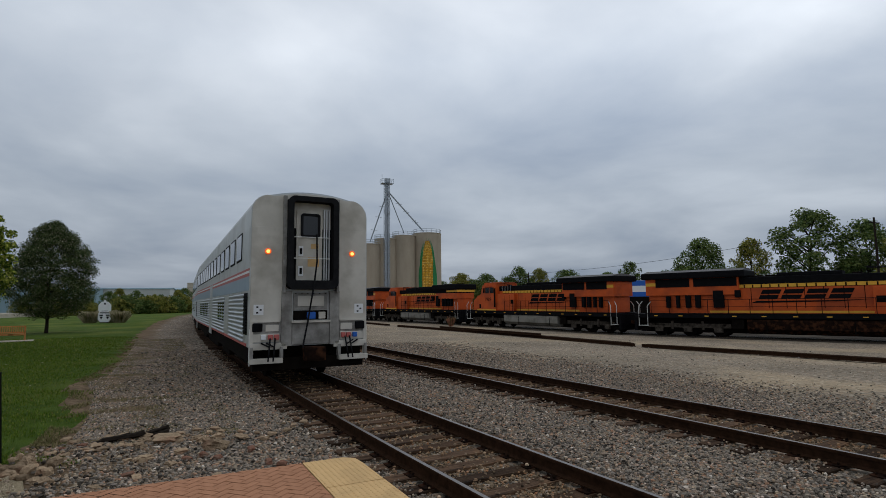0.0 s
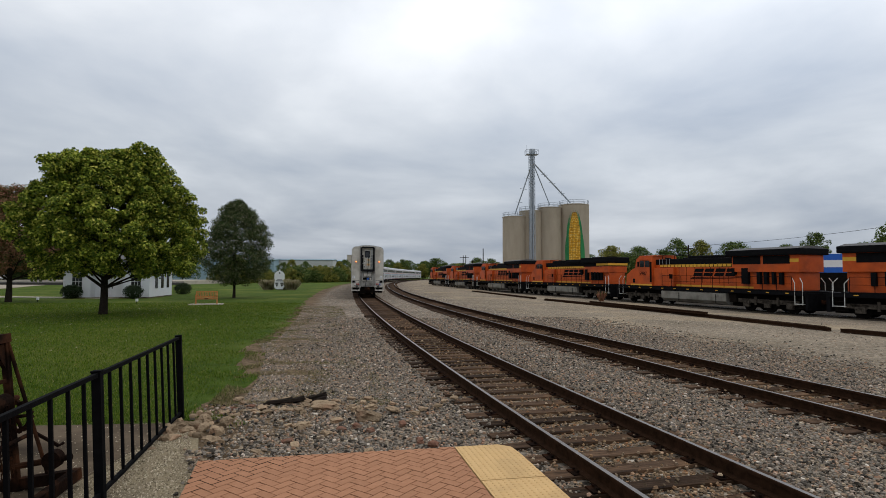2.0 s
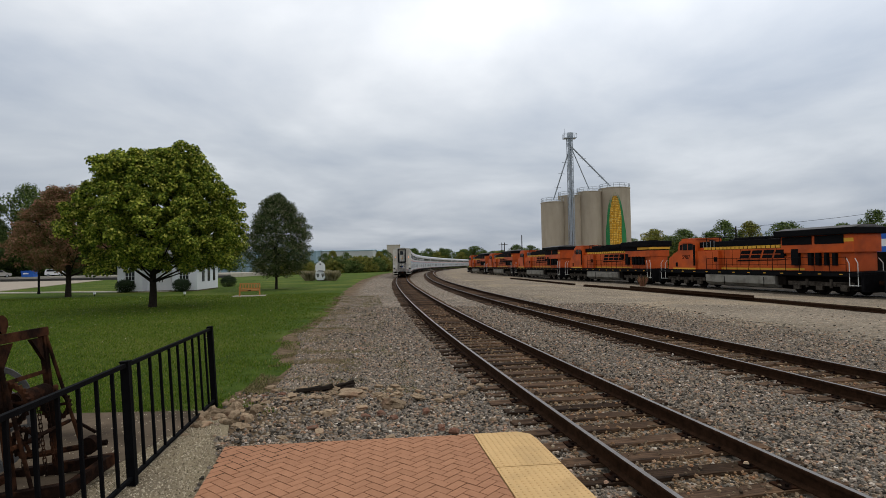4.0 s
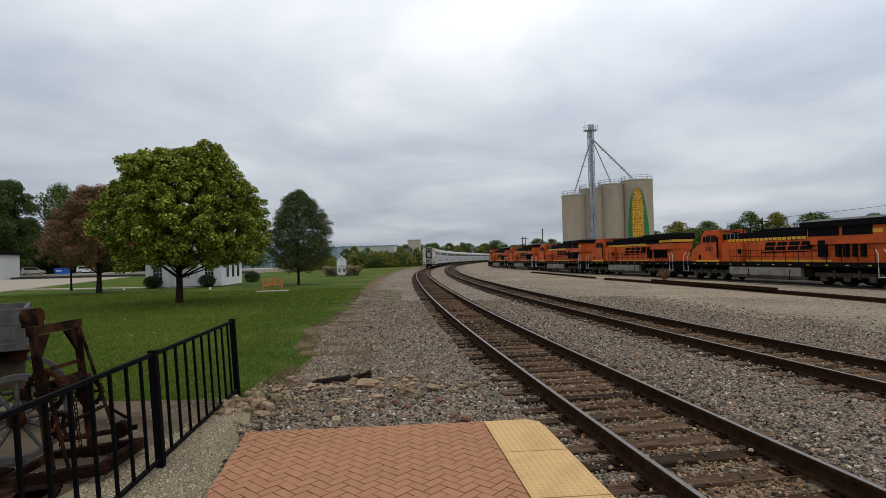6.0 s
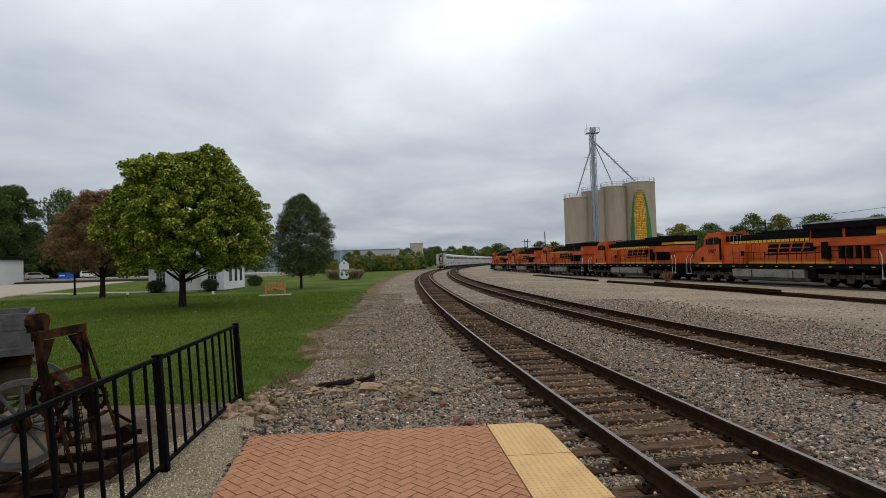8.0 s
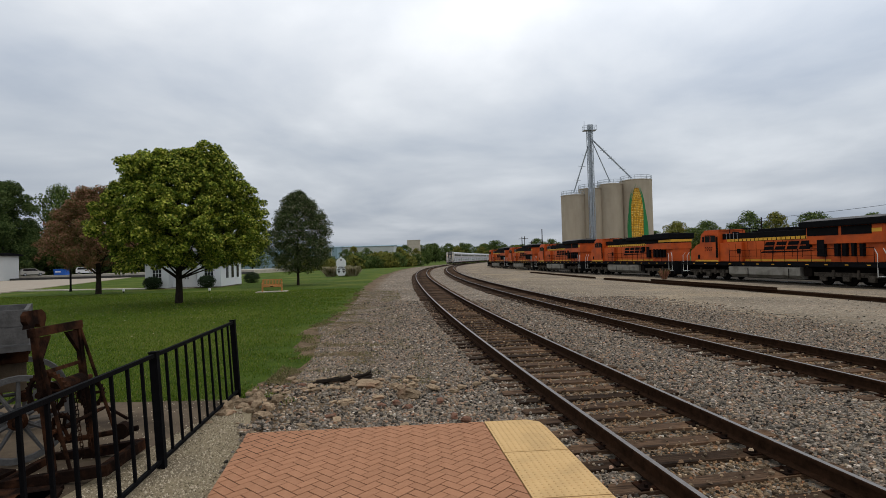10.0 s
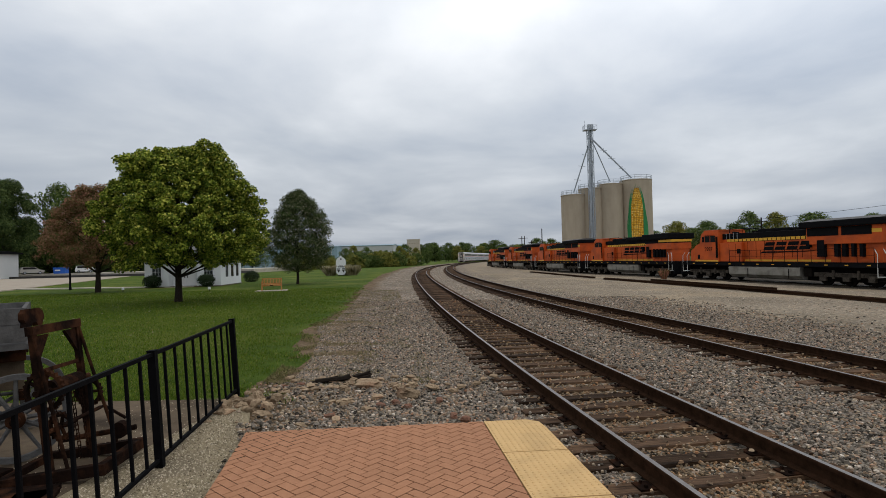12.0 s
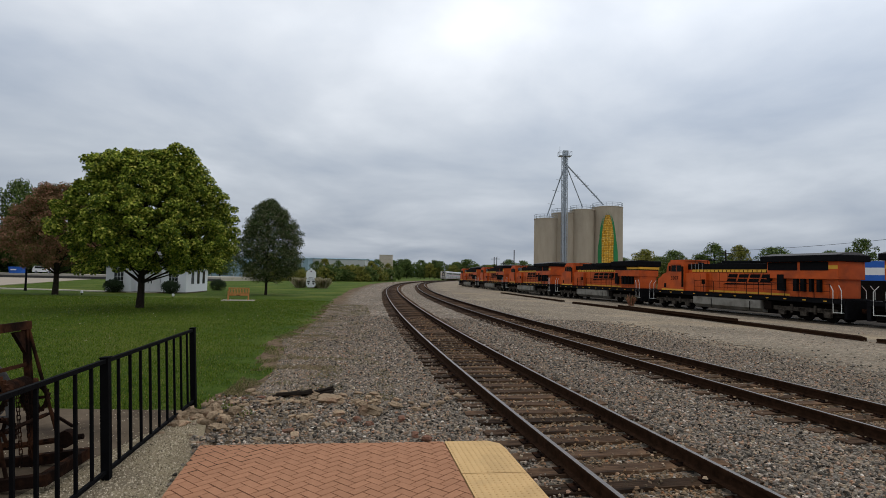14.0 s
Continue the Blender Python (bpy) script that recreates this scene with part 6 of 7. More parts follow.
SHRUBS[1].matrix_basis = pose(-40, 152, -0.2)


def plant(kind, x, y, h, turn, group, wide=1.0, z=-0.4):
    src = (KINDS + SHRUBS)[kind]
    ref = 10 if kind < 4 else 3.6
    o = copy_thing(src, pose(x, y, z, 0, 0, turn) @ Matrix.Diagonal((h / ref * wide, h / ref * wide, h / ref, 1)))
    o["group"] = group


rng = random.Random(77)
# hedgerow across the end of the lawn
for i in range(26):
    f = i / 25
    x, y = -38 + 29 * f + rng.uniform(-1.5, 1.5), 148 + 40 * f + rng.uniform(-4, 8)
    plant(4 + (i % 2), x, y, rng.uniform(3.0, 5.2), rng.uniform(0, 360), "hedgerow shrubs", 1.1)
for i in range(9):
    f = i / 8
    plant(i % 2, -34 + 26 * f + rng.uniform(-2, 2), 190 + 50 * f, rng.uniform(6.0, 9.0), rng.uniform(0, 360), "trees behind the hedgerow")
# woods where the tracks go
for i in range(34):
    f = i / 33
    plant(rng.choice((0, 0, 1, 3)), -22 + 84 * f + rng.uniform(-4, 4), 385 + rng.uniform(-15, 60) + 60 * (1 - f), rng.uniform(9, 15.5), rng.uniform(0, 360), "far woods", 1.25)
for i in range(14):
    f = i / 13
    plant(rng.choice((0, 3)), 52 + 60 * f, 290 - 60 * f + rng.uniform(-10, 10), rng.uniform(9, 13), rng.uniform(0, 360), "far woods", 1.3)
# row behind the parked locomotives
for x, y, h, k, wd in ((50, 114, 9.4, 1, 1.2), (55.5, 112, 9.2, 0, 1.2), (60, 110, 8.4, 0, 1.3), (62, 108, 10.6, 0, 0.9), (66, 106, 10.2, 1, 0.9), (72, 104, 9.8, 3, 1.0), (78, 102, 8.2, 0, 1.2),
                       (74, 92, 8.6, 3, 0.8), (80, 92, 11.0, 2, 0.8), (82, 84, 8.6, 0, 1.2), (87, 84, 9.6, 3, 1.0), (88, 76, 8.4, 0, 1.3), (80, 73, 13.6, 3, 0.8), (90, 74, 8.8, 0, 1.4), (85, 67, 13.2, 1, 0.8), (90, 60, 17.5, 2, 1.1),
                       (95, 54, 15.0, 0, 1.0), (92, 45, 14.2, 1, 1.0), (94, 36, 13.8, 0, 1.1), (98, 34, 12, 3, 1.0), (95, 14, 14, 0, 1.2), (70, 112, 7.6, 0, 1.5), (96, 57, 9, 3, 1.4)):
    plant(k, x, y, h, rng.uniform(0, 360), "trees behind the locomotives", wd, -0.9)
# trees beyond the road
for x, y, h, k, wd in ((-103.5, 145, 24.3, 0, 0.72), (-99, 150, 21.0, 3, 0.6), (-112, 165, 14, 0, 1.2), (-121, 168, 15, 3, 1.1), (-131, 170, 14, 0, 1.2), (-141, 172, 15, 3, 1.2), (-102, 164, 13, 1, 1.2), (-92, 166, 12, 0, 1.2), (-96, 142, 12, 0, 1.2), (-84, 150, 18.5, 0, 0.85), (-76, 152, 20, 3, 0.8), (-88, 156, 13, 3, 1.2), (-66, 158, 14, 0, 1.1), (-108, 158, 14, 1, 1.2), (-58, 164, 11, 3, 1.1),
                       (-140, 150, 16, 3, 1.2), (-50, 190, 9, 1, 1.4), (-70, 172, 10, 0, 1.4), (-100, 170, 12, 3, 1.4)):
    plant(k, x, y, h, rng.uniform(0, 360), "trees beyond the road", wd, -0.2)


# tall dark trees over the metal building and a dark thicket behind it
tall = wild_tree("tall dark green tree rising behind the metal building", 24, 15, "darkleaf", 80000, 0.17, 61, 4.0, gaps=0.05, clump=0.2)
tall.matrix_basis = pose(-108.5, 133, -0.2)
copy_thing(tall, pose(-124, 140, -0.2, 0, 0, 130))
thicket = wild_tree("dark tangled thicket tree behind the parking area", 9, 10, "darkleaf", 22000, 0.13, 62, 0.8, clump=0.16)
thicket.matrix_basis = pose(-100, 146, -0.2)
for x, y, h, turn in ((-93, 148, 0.9, 40), (-86, 150, 0.8, 100), (-107, 148, 1.1, 160), (-79, 151, 0.85, 220), (-116, 150, 1.2, 280)):
    copy_thing(thicket, pose(x, y, -0.2, 0, 0, turn) @ Matrix.Scale(h, 4))


# ---- poles, wire, loose rails and yard clutter ----
def pole(x, y, h, arm=True):
    c = empty("utility_pole", "weathered wooden utility pole", "utility pole", pose(x, y, -0.5), "utility poles")
    bm = B()
    tube(bm, (0, 0, -0.5), (0, 0, h), 0.17, 0.12, n=10)
    part("shaft", bm, M["bark"], c)
    if arm:
        bm = B()
        box(bm, -1.1, 1.1, -0.06, 0.06, h - 0.8, h - 0.66)
        part("crossarm", bm, M["bark"], c)


for q in ((27.6, 148, 10.2, False), (26.5, 178, 9.4, True), (28.0, 182, 9.6, True), (31, 186, 8.2, True), (79.5, 44, 13.2, True), (62, 104, 9.0, True)):
    pole(*q)
bm = B()
a, b = Vector((79.5, 44, 12.2)), Vector((62, 104, 8.2))
pts = [a.lerp(b, i / 12) + Vector((0, 0, -1.2 * math.sin(i / 12 * math.pi))) for i in range(13)]
pipe(bm, pts, 0.03, 5)
tagged(part("power_line", bm, M["black"]), "sagging power line between poles", "wire")
bm = B()
box(bm, -5, 5, -1.3, 1.3, 0, 3.3)
c = empty("storage_container", "blue and white banded container behind the locomotives", "container", pose(51.5, 55, -0.8, 0, 0, -40))
part("body", bm, M["under"], c)
for z0, z1, key in ((3.3, 3.9, "blue"), (3.9, 4.7, "white"), (4.7, 5.4, "blue")):
    bm = B()
    box(bm, -5.0, 5.0, -1.3, 1.3, z0, z1)
    part("band", bm, M[key], c)


def loose_rail(a, b, lift=0.0):
    a, b = Vector((*a, yard_at(*a) + lift)), Vector((*b, yard_at(*b) + lift))
    d = b - a
    bm = B()
    prof = [(-0.07, 0), (0.07, 0), (0.07, 0.02), (0.015, 0.04), (0.015, 0.12), (0.035, 0.13), (0.03, 0.165), (-0.03, 0.165), (-0.035, 0.13), (-0.015, 0.12), (-0.015, 0.04), (-0.07, 0.02)]
    prism(bm, prof, "y", 0, d.length)
    o = part("loose_rail", bm, M["rail"])
    o.matrix_basis = pose(*a, math.degrees(math.asin(d.z / d.length)), 0, math.degrees(math.atan2(-d.x, d.y)))
    tagged(o, "loose rusty rail lying on the yard gravel", "rail", "loose rails in the yard")


for i in range(4):
    o = 0.17 * i
    loose_rail((19.3 + o, 22.0 + 0.3 * i), (18.4 + o, 33.5))
    loose_rail((18.45 + o, 33.8), (15.4 + o, 51.5 + 0.4 * i))
    if i < 3:
        loose_rail((23.4 + o, 9.0), (19.4 + o, 21.6))
for i in range(3):
    loose_rail((15.2 + 0.2 * i, 55), (13.0 + 0.2 * i, 80))
loose_rail((18.62, 30), (17.0, 44), 0.166)


# ---- platform edge tiles ----
def tactile(o, along, across, name):
    c = empty(name, "yellow tactile warning tile with raised domes", "tactile tile", group="platform edge tiles")
    a, d = Vector(along), Vector(across)
    bm = B()
    p = [Vector(o), Vector(o) + d, Vector(o) + d + a, Vector(o) + a]
    if o[1] > 6:
        p = [p[0], p[0] + d * 0.78, p[0] + d * 0.97 + a * 0.10, p[1] + a * 0.3, p[2], p[3]]
    prism(bm, [(q.x, q.y) for q in p], "z", -0.3, 0.004)
    part("slab", bm, M["tactile"], c)
    verts, faces = [], []
    nu, nv = 11, 19
    for i in range(nu):
        for j in range(nv):
            q = Vector(o) + d * ((i + 0.5) / nu) + a * ((j + 0.5) / nv)
            if o[1] > 6 and i > 7 and j < 5 and (i - 7) > j * 0.9:
                continue
            k = len(verts)
            for r, z in ((0.014, 0.004), (0.008, 0.010)):
                verts += [(q.x + r * math.cos(t * math.tau / 6), q.y + r * math.sin(t * math.tau / 6), z) for t in range(6)]
            faces += [(k + t, k + (t + 1) % 6, k + 6 + (t + 1) % 6, k + 6 + t) for t in range(6)]
            faces.append(tuple(k + 6 + t for t in range(6)))
    mesh_object("dome_field", verts, faces, M["tactile"], c)["kind"] = "stuff"


ALONG, ACROSS = (0.117, -1.05), (0.665, 0.045)
for i in range(6):
    tactile((0.455 + 0.1195 * i, 6.55 - 1.068 * i), ALONG, ACROSS, "tactile_tile")


# ---- stones and wood at the platform end ----
def rock(name, x, y, z, sx, sy, sz, seed, mat, label, category, group):
    rng = np.random.default_rng(seed)
    bm = B()
    bmesh.ops.create_icosphere(bm, subdivisions=3 if sx > 0.1 else 2, radius=1.0)
    for v in bm.verts:
        n = 1 + 0.5 * noise.noise(v.co * 1.2 + Vector((seed * 1.7, 0, 0))) + 0.3 * noise.noise(v.co * 2.9 + Vector((0, seed, 0))) + 0.12 * noise.noise(v.co * 6.5 + Vector((seed, seed, 0)))
        v.co = Vector((max(-0.72, min(0.78, v.co.x)) * sx * n * 1.15, max(-0.75, min(0.7, v.co.y)) * sy * n * 1.15, max(-0.7, min(0.9, v.co.z)) * sz * n))
    o = part(name, bm, M[mat])
    o.matrix_basis = pose(x, y, z, rng.uniform(-8, 8), rng.uniform(-8, 8), rng.uniform(0, 360))
    tagged(o, label, category, group)


for i, (x, y, sx, sy, sz) in enumerate(((-0.62, 8.55, 0.24, 0.18, 0.11), (-1.3, 9.2, 0.27, 0.19, 0.11), (-1.5, 8.1, 0.15, 0.11, 0.07), (-2.55, 7.5, 0.15, 0.12, 0.08), (-2.2, 9.6, 0.12, 0.1, 0.08), (-2.0, 9.75, 0.11, 0.09, 0.07),
                                        (-3.15, 8.15, 0.18, 0.14, 0.13), (-3.0, 7.95, 0.15, 0.12, 0.1), (-2.95, 8.4, 0.14, 0.11, 0.08), (-3.1, 7.6, 0.16, 0.12, 0.08), (-2.8, 8.9, 0.12, 0.09, 0.06), (-2.6, 8.75, 0.1, 0.08, 0.05), (-3.2, 7.2, 0.1, 0.09, 0.06),
                                        (-1.05, 8.35, 0.1, 0.08, 0.05), (-0.2, 8.9, 0.12, 0.1, 0.05), (-2.3, 9.2, 0.13, 0.08, 0.04))):
    rock("stone", x, y, -0.125, sx * 0.92, sy * 0.92, sz * 0.8, i + 3, "rock", "tan limestone lump lying in the ballast", "stone", "loose stones by the platform")
srng = random.Random(8)
for i in range(15):
    f = srng.random()
    x, y, k = -3.3 + 0.75 * f, 7.5 + 1.35 * srng.random(), srng.uniform(0.04, 0.085)
    rock("stone", x, y, -0.085, k * 1.25, k, k * 1.05, i + 200, "rock", "rough tan stone heaped at the foot of the railing", "stone", "loose stones by the platform")
for i in range(30):
    x, y, k = srng.uniform(-2.9, -0.5), srng.uniform(8.9, 9.9), srng.uniform(0.035, 0.085)
    rock("stone", x, y, -0.13, k * 1.4, k, k * 0.65, i + 260, "rock", "small tan stone lying in the ballast", "stone", "loose stones by the platform")
for i in range(34):
    x = srng.uniform(-3.2, 0.9)
    y = srng.uniform(6.9, 9.9) if x > -2.4 else srng.uniform(7.0, 9.9)
    k = srng.uniform(0.03, 0.065)
    rock("stone", x, y, -0.135, k * 1.3, k, k * 0.6, i + 100, "rock", "small tan stone lying in the ballast", "stone", "loose stones by the platform")
for i, (x, y) in enumerate(((-0.95, 7.9), (-0.75, 8.05), (-0.55, 7.8), (-1.6, 7.4), (0.25, 7.1), (0.1, 7.3), (-0.1, 8.1), (-2.5, 9.35), (-2.75, 9.2))):
    rock("brick_fragment", x, y, -0.13, 0.075, 0.05, 0.04, i + 40, "oldbrick", "broken piece of red brick in the ballast", "brick", "broken bricks by the platform")
def wood_scrap(x, y, turn, length, seed):
    """A rotted timber end that has split into tapering splinters."""
    rng = random.Random(seed)
    c = empty("wood_scrap", "dark splintered piece of old tie wood", "wood scrap", pose(x, y, -0.145, 0, -3, turn))
    for k in range(7):
        a, w = rng.uniform(-0.07, 0.07), rng.uniform(0.024, 0.05)
        p, q = -length / 2 + rng.uniform(0, 0.3) * length, length / 2 - rng.uniform(0, 0.35) * length
        h = 0.02 + 0.018 * (k % 4)
        m = ((p + q) / 2, a + rng.uniform(-0.03, 0.03), h + rng.uniform(0, 0.02))
        bm = B()
        pipe(bm, [(p, a, h), m, (q, a + rng.uniform(-0.05, 0.08), h + rng.uniform(-0.01, 0.05))], w * 0.8, 5)
        part("splinter", bm, M["bark"], c)


wood_scrap(-2.0, 9.45, 10, 0.75, 2)
wood_scrap(-1.5, 9.7, 20, 0.5, 3)


# ---- ties under the rails ----
def tie_mesh(seed):
    rng = random.Random(seed)
    bm = B()
    w, h = 0.115, 0.09
    prev = None
    for k in range(6):
        x = -1.28 + 2.56 * k / 5
        q = [bm.verts.new((x, s * w * rng.uniform(0.92, 1.05), z * h - rng.uniform(0, 0.012))) for s, z in ((-1, -1), (1, -1), (1, 1), (-1, 1))]
        if prev:
            for i in range(4):
                bm.faces.new((prev[i], prev[(i + 1) % 4], q[(i + 1) % 4], q[i]))
        else:
            bm.faces.new(q)
        prev = q
    bm.faces.new(prev[::-1])
    bmesh.ops.recalc_face_normals(bm, faces=bm.faces[:])
    me = bpy.data.meshes.new("tie")
    bm.to_mesh(me)
    bm.free()
    me.materials.append(M["tie"])
    return me


TIES = [tie_mesh(i) for i in range(7)]
bm = B()
box(bm, -0.18, 0.18, -0.09, 0.09, -0.004, 0.014)
for sx in (-0.11, 0.11):
    for sy in (-0.05, 0.05):
        box(bm, sx - 0.012, sx + 0.012, sy - 0.012, sy + 0.012, 0.014, 0.04)
PLATE = bpy.data.meshes.new("tie_plate")
bm.to_mesh(PLATE)
bm.free()
PLATE.materials.append(M["rust"])


def lay_ties(parent, centre, normal, angle, i0, i1, z, plates_to, limit):
    rng = random.Random(i1)
    rest_v, rest_f = [], []
    i, n = float(i0), 0
    while i < i1:
        p = on(centre, normal, i, rng.uniform(-0.05, 0.05), z - 0.172 - 0.09 - rng.uniform(0, 0.012))
        a = -math.degrees(angle[int(i)]) + rng.uniform(-1.2, 1.2)
        m = pose(*p, 0, 0, a)
        if n < limit:
            o = new("tie", TIES[n % 7])
            o.parent = parent
            o.matrix_basis = m
            if i < plates_to:
                for s in (-0.755, 0.755):
                    q = new("tie_plate", PLATE)
                    q.parent = o
                    q.matrix_basis = pose(s, 0, 0.086)
        else:
            k = len(rest_v)
            for x in (-1.28, 1.28):
                for y in (-0.115, 0.115):
                    for h in (-0.09, 0.09):
                        rest_v.append(m @ Vector((x, y, h)))
            rest_f += [tuple(k + t for t in q) for q in ((0, 1, 3, 2), (4, 6, 7, 5), (0, 4, 5, 1), (2, 3, 7, 6), (1, 5, 7, 3))]
        i += 0.53 + rng.uniform(-0.03, 0.03)
        n += 1
    if rest_v:
        o = mesh_object("far_ties", rest_v, rest_f, M["tie"], parent)
        o["kind"] = "stuff"


lay_ties(main_track, MAIN, MAIN_N, MAIN_A, 31, 300, 0.0, 60, 290)
lay_ties(side_track, SIDE, SIDE_N, SIDE_A, 26, 300, 0.0, 60, 290)
lay_ties(yard_track, YARD, YARD_N, YARD_A, 2, len(YARD) - 4, YARD_Z, 0, 0)


# ---- ballast stones and grass near the platform ----
def scatter_stones():
    rng = np.random.default_rng(5)
    n = 285000
    d = 4.2 + 24 * rng.random(n) ** 1.5
    lo = np.interp(d, [4, 8.5, 20], [-3.2, -3.25, -4.4])
    hi = 5.2 + 0.68 * d
    x = lo + (hi - lo) * rng.random(n)
    y = d
    # abreast of the platform the stone reaches on beyond the second track
    wide = 60000
    y2 = 2.0 + 15 * rng.random(wide) ** 1.2
    x2 = np.where(y2 < 4.2, 4.4, 5.2 + 0.68 * y2) + 8.5 * rng.random(wide) ** 1.1
    x, y = np.r_[x, x2], np.r_[y, y2]
    n += wide
    inside = (y < 6.5) & (x > np.interp(y, [4, 6.4], [-2.08, -2.42])) & (x < np.interp(y, [4, 6.5], [1.43, 1.15]))
    keep = ~inside & ~((x < np.interp(y, [4, 6.4, 7.3, 8.4], [-2.05, -2.45, -2.85, -3.25])) & (y < 8.4))
    # thin out beside the lawn
    gap = x - np.interp(y, EDGE[:, 1], EDGE[:, 0]) - np.where(y > 9.5, 1.5 + 0.4 * np.sin(y * 1.1), 0.1)
    keep &= (gap > 0) & (rng.random(n) < np.clip(gap / 2.5 + 0.12 * np.sin(y * 3) + 0.06, 0, 1))
    x, y = x[keep], y[keep]
    n = len(x)
    i = np.clip((y + 30).astype(int), 0, 600)
    om = (x - MAIN[i, 0]) * MAIN_N[i, 0] + (y - MAIN[i, 1]) * MAIN_N[i, 1]
    osd = (x - SIDE[i, 0]) * SIDE_N[i, 0] + (y - SIDE[i, 1]) * SIDE_N[i, 1]
    near_rail = np.minimum(np.abs(np.abs(om) - 0.755), np.abs(np.abs(osd) - 0.755)) < 0.12
    on_tie = (np.minimum(np.abs(om), np.abs(osd)) < 1.35)
    u = osd - 1.8
    keep = ~near_rail & ~(on_tie & (rng.random(n) < 0.42)) & (rng.random(n) < np.clip(1 - (u - 0.5) / 4.5, 0.03, 1) ** 1.5)
    x, y, om, osd, u, on_tie = x[keep], y[keep], om[keep], osd[keep], u[keep], on_tie[keep]
    n = len(x)
    left = np.interp(y, [4, 8.5, 20], [-3.2, -3.25, -4.4])
    f = np.clip((x - left) / 4.0, 0, 1)
    z = np.where(on_tie, np.where(rng.random(n) < 0.05, -0.168, -0.230), np.where((x < -2.2) & (y < 7.0), -0.085, -0.115 - 0.10 * f)) + rng.uniform(-0.012, 0.012, n)
    z = np.where(u > 0, yard_z(u) - 0.005, z)
    s = rng.uniform(0.014, 0.032, n) * (1 + np.clip(y - 9, 0, 20) * 0.03) * np.where(on_tie, 0.85, 1.0)
    # a crushed stone: five sides rising to a smaller, tilted, flat top
    k5 = np.arange(5) * math.tau / 5
    low = np.stack([np.cos(k5), np.sin(k5), np.full(5, -0.55)], 1)
    high = np.stack([0.72 * np.cos(k5 + 0.35), 0.72 * np.sin(k5 + 0.35), np.full(5, 0.42)], 1)
    v = np.concatenate([low, high])[None] * (1 + rng.uniform(-0.28, 0.28, (n, 10, 3)))
    v *= (s[:, None] * np.stack([rng.uniform(0.9, 1.35, n), rng.uniform(0.65, 1.0, n), rng.uniform(0.6, 1.0, n)], 1))[:, None, :]
    tilt = rng.uniform(-0.6, 0.6, n)[:, None]
    vy0, vz0 = v[:, :, 1] * np.cos(tilt) - v[:, :, 2] * np.sin(tilt), v[:, :, 1] * np.sin(tilt) + v[:, :, 2] * np.cos(tilt)
    a = (rng.random(n) * math.tau)[:, None]
    vx = v[:, :, 0] * np.cos(a) - vy0 * np.sin(a) + x[:, None]
    vy = v[:, :, 0] * np.sin(a) + vy0 * np.cos(a) + y[:, None]
    vz = vz0 + (z + 0.012 + rng.uniform(-0.016, 0.016, n))[:, None]
    verts = np.stack([vx, vy, vz], 2).reshape(-1, 3)
    stained = np.minimum(np.abs(om), np.abs(osd)) < 0.95
    for name, pick, key, label in (("ballast_stones", ~stained, "stone", "loose grey crushed stones of the track bed"), ("stained_stones", stained, "stained", "rust-stained crushed stones between the rails")):
        k = int(pick.sum())
        at = (np.arange(k) * 10)[:, None]
        sides = np.concatenate([at + np.array([q, (q + 1) % 5, 5 + (q + 1) % 5, 5 + q]) for q in range(5)])
        me = bpy.data.meshes.new(name)
        me.from_pydata(verts.reshape(n, 10, 3)[pick].reshape(-1, 3).tolist(), [], sides.tolist() + (at + np.arange(5, 10)).tolist())
        me.materials.append(M[key])
        tagged(new(name, me), label, "gravel", kind="stuff")


scatter_stones()


def scatter_pebbles():
    rng = np.random.default_rng(15)
    n = 26000
    y = 3.6 + 4.8 * rng.random(n)
    x = -4.6 + 2.6 * rng.random(n)
    right = np.interp(y, [3, 6.37, 7.2, 8.4], [-1.85, -2.38, -2.7, -3.2])
    left = np.interp(y, [3, 6.2, 8.4], [-3.6, -3.4, -3.3])
    keep = (x < right) & (rng.random(n) < np.where(x > left, 1.0, 0.05))
    x, y = x[keep], y[keep]
    n = len(x)
    z = np.where(x > np.interp(y, [3, 6.2, 8.4], [-3.6, -3.45, -3.28]), -0.098, -0.093)
    s = rng.uniform(0.005, 0.014, n)
    base = np.array([(0.9, 0.1, -0.2), (0.2, 0.95, -0.1), (-0.85, 0.3, 0.0), (-0.3, -0.9, -0.1), (0.1, 0.1, 0.8)])
    v = base[None] * (1 + rng.uniform(-0.35, 0.35, (n, 5, 3))) * s[:, None, None]
    a = rng.random(n) * math.tau
    ca, sa = np.cos(a)[:, None], np.sin(a)[:, None]
    verts = np.stack([v[:, :, 0] * ca - v[:, :, 1] * sa + x[:, None], v[:, :, 0] * sa + v[:, :, 1] * ca + y[:, None], v[:, :, 2] + z[:, None]], 2).reshape(-1, 3)
    faces = (np.arange(n)[:, None, None] * 5 + np.array([(0, 1, 4), (1, 2, 4), (2, 3, 4), (3, 0, 4)])[None]).reshape(-1, 3)
    me = bpy.data.meshes.new("limestone_pebbles")
    me.from_pydata(verts.tolist(), [], faces.tolist())
    me.materials.append(M["pebble"])
    tagged(new("limestone_pebbles", me), "pale limestone pebbles beside the platform", "gravel", kind="stuff")


scatter_pebbles()


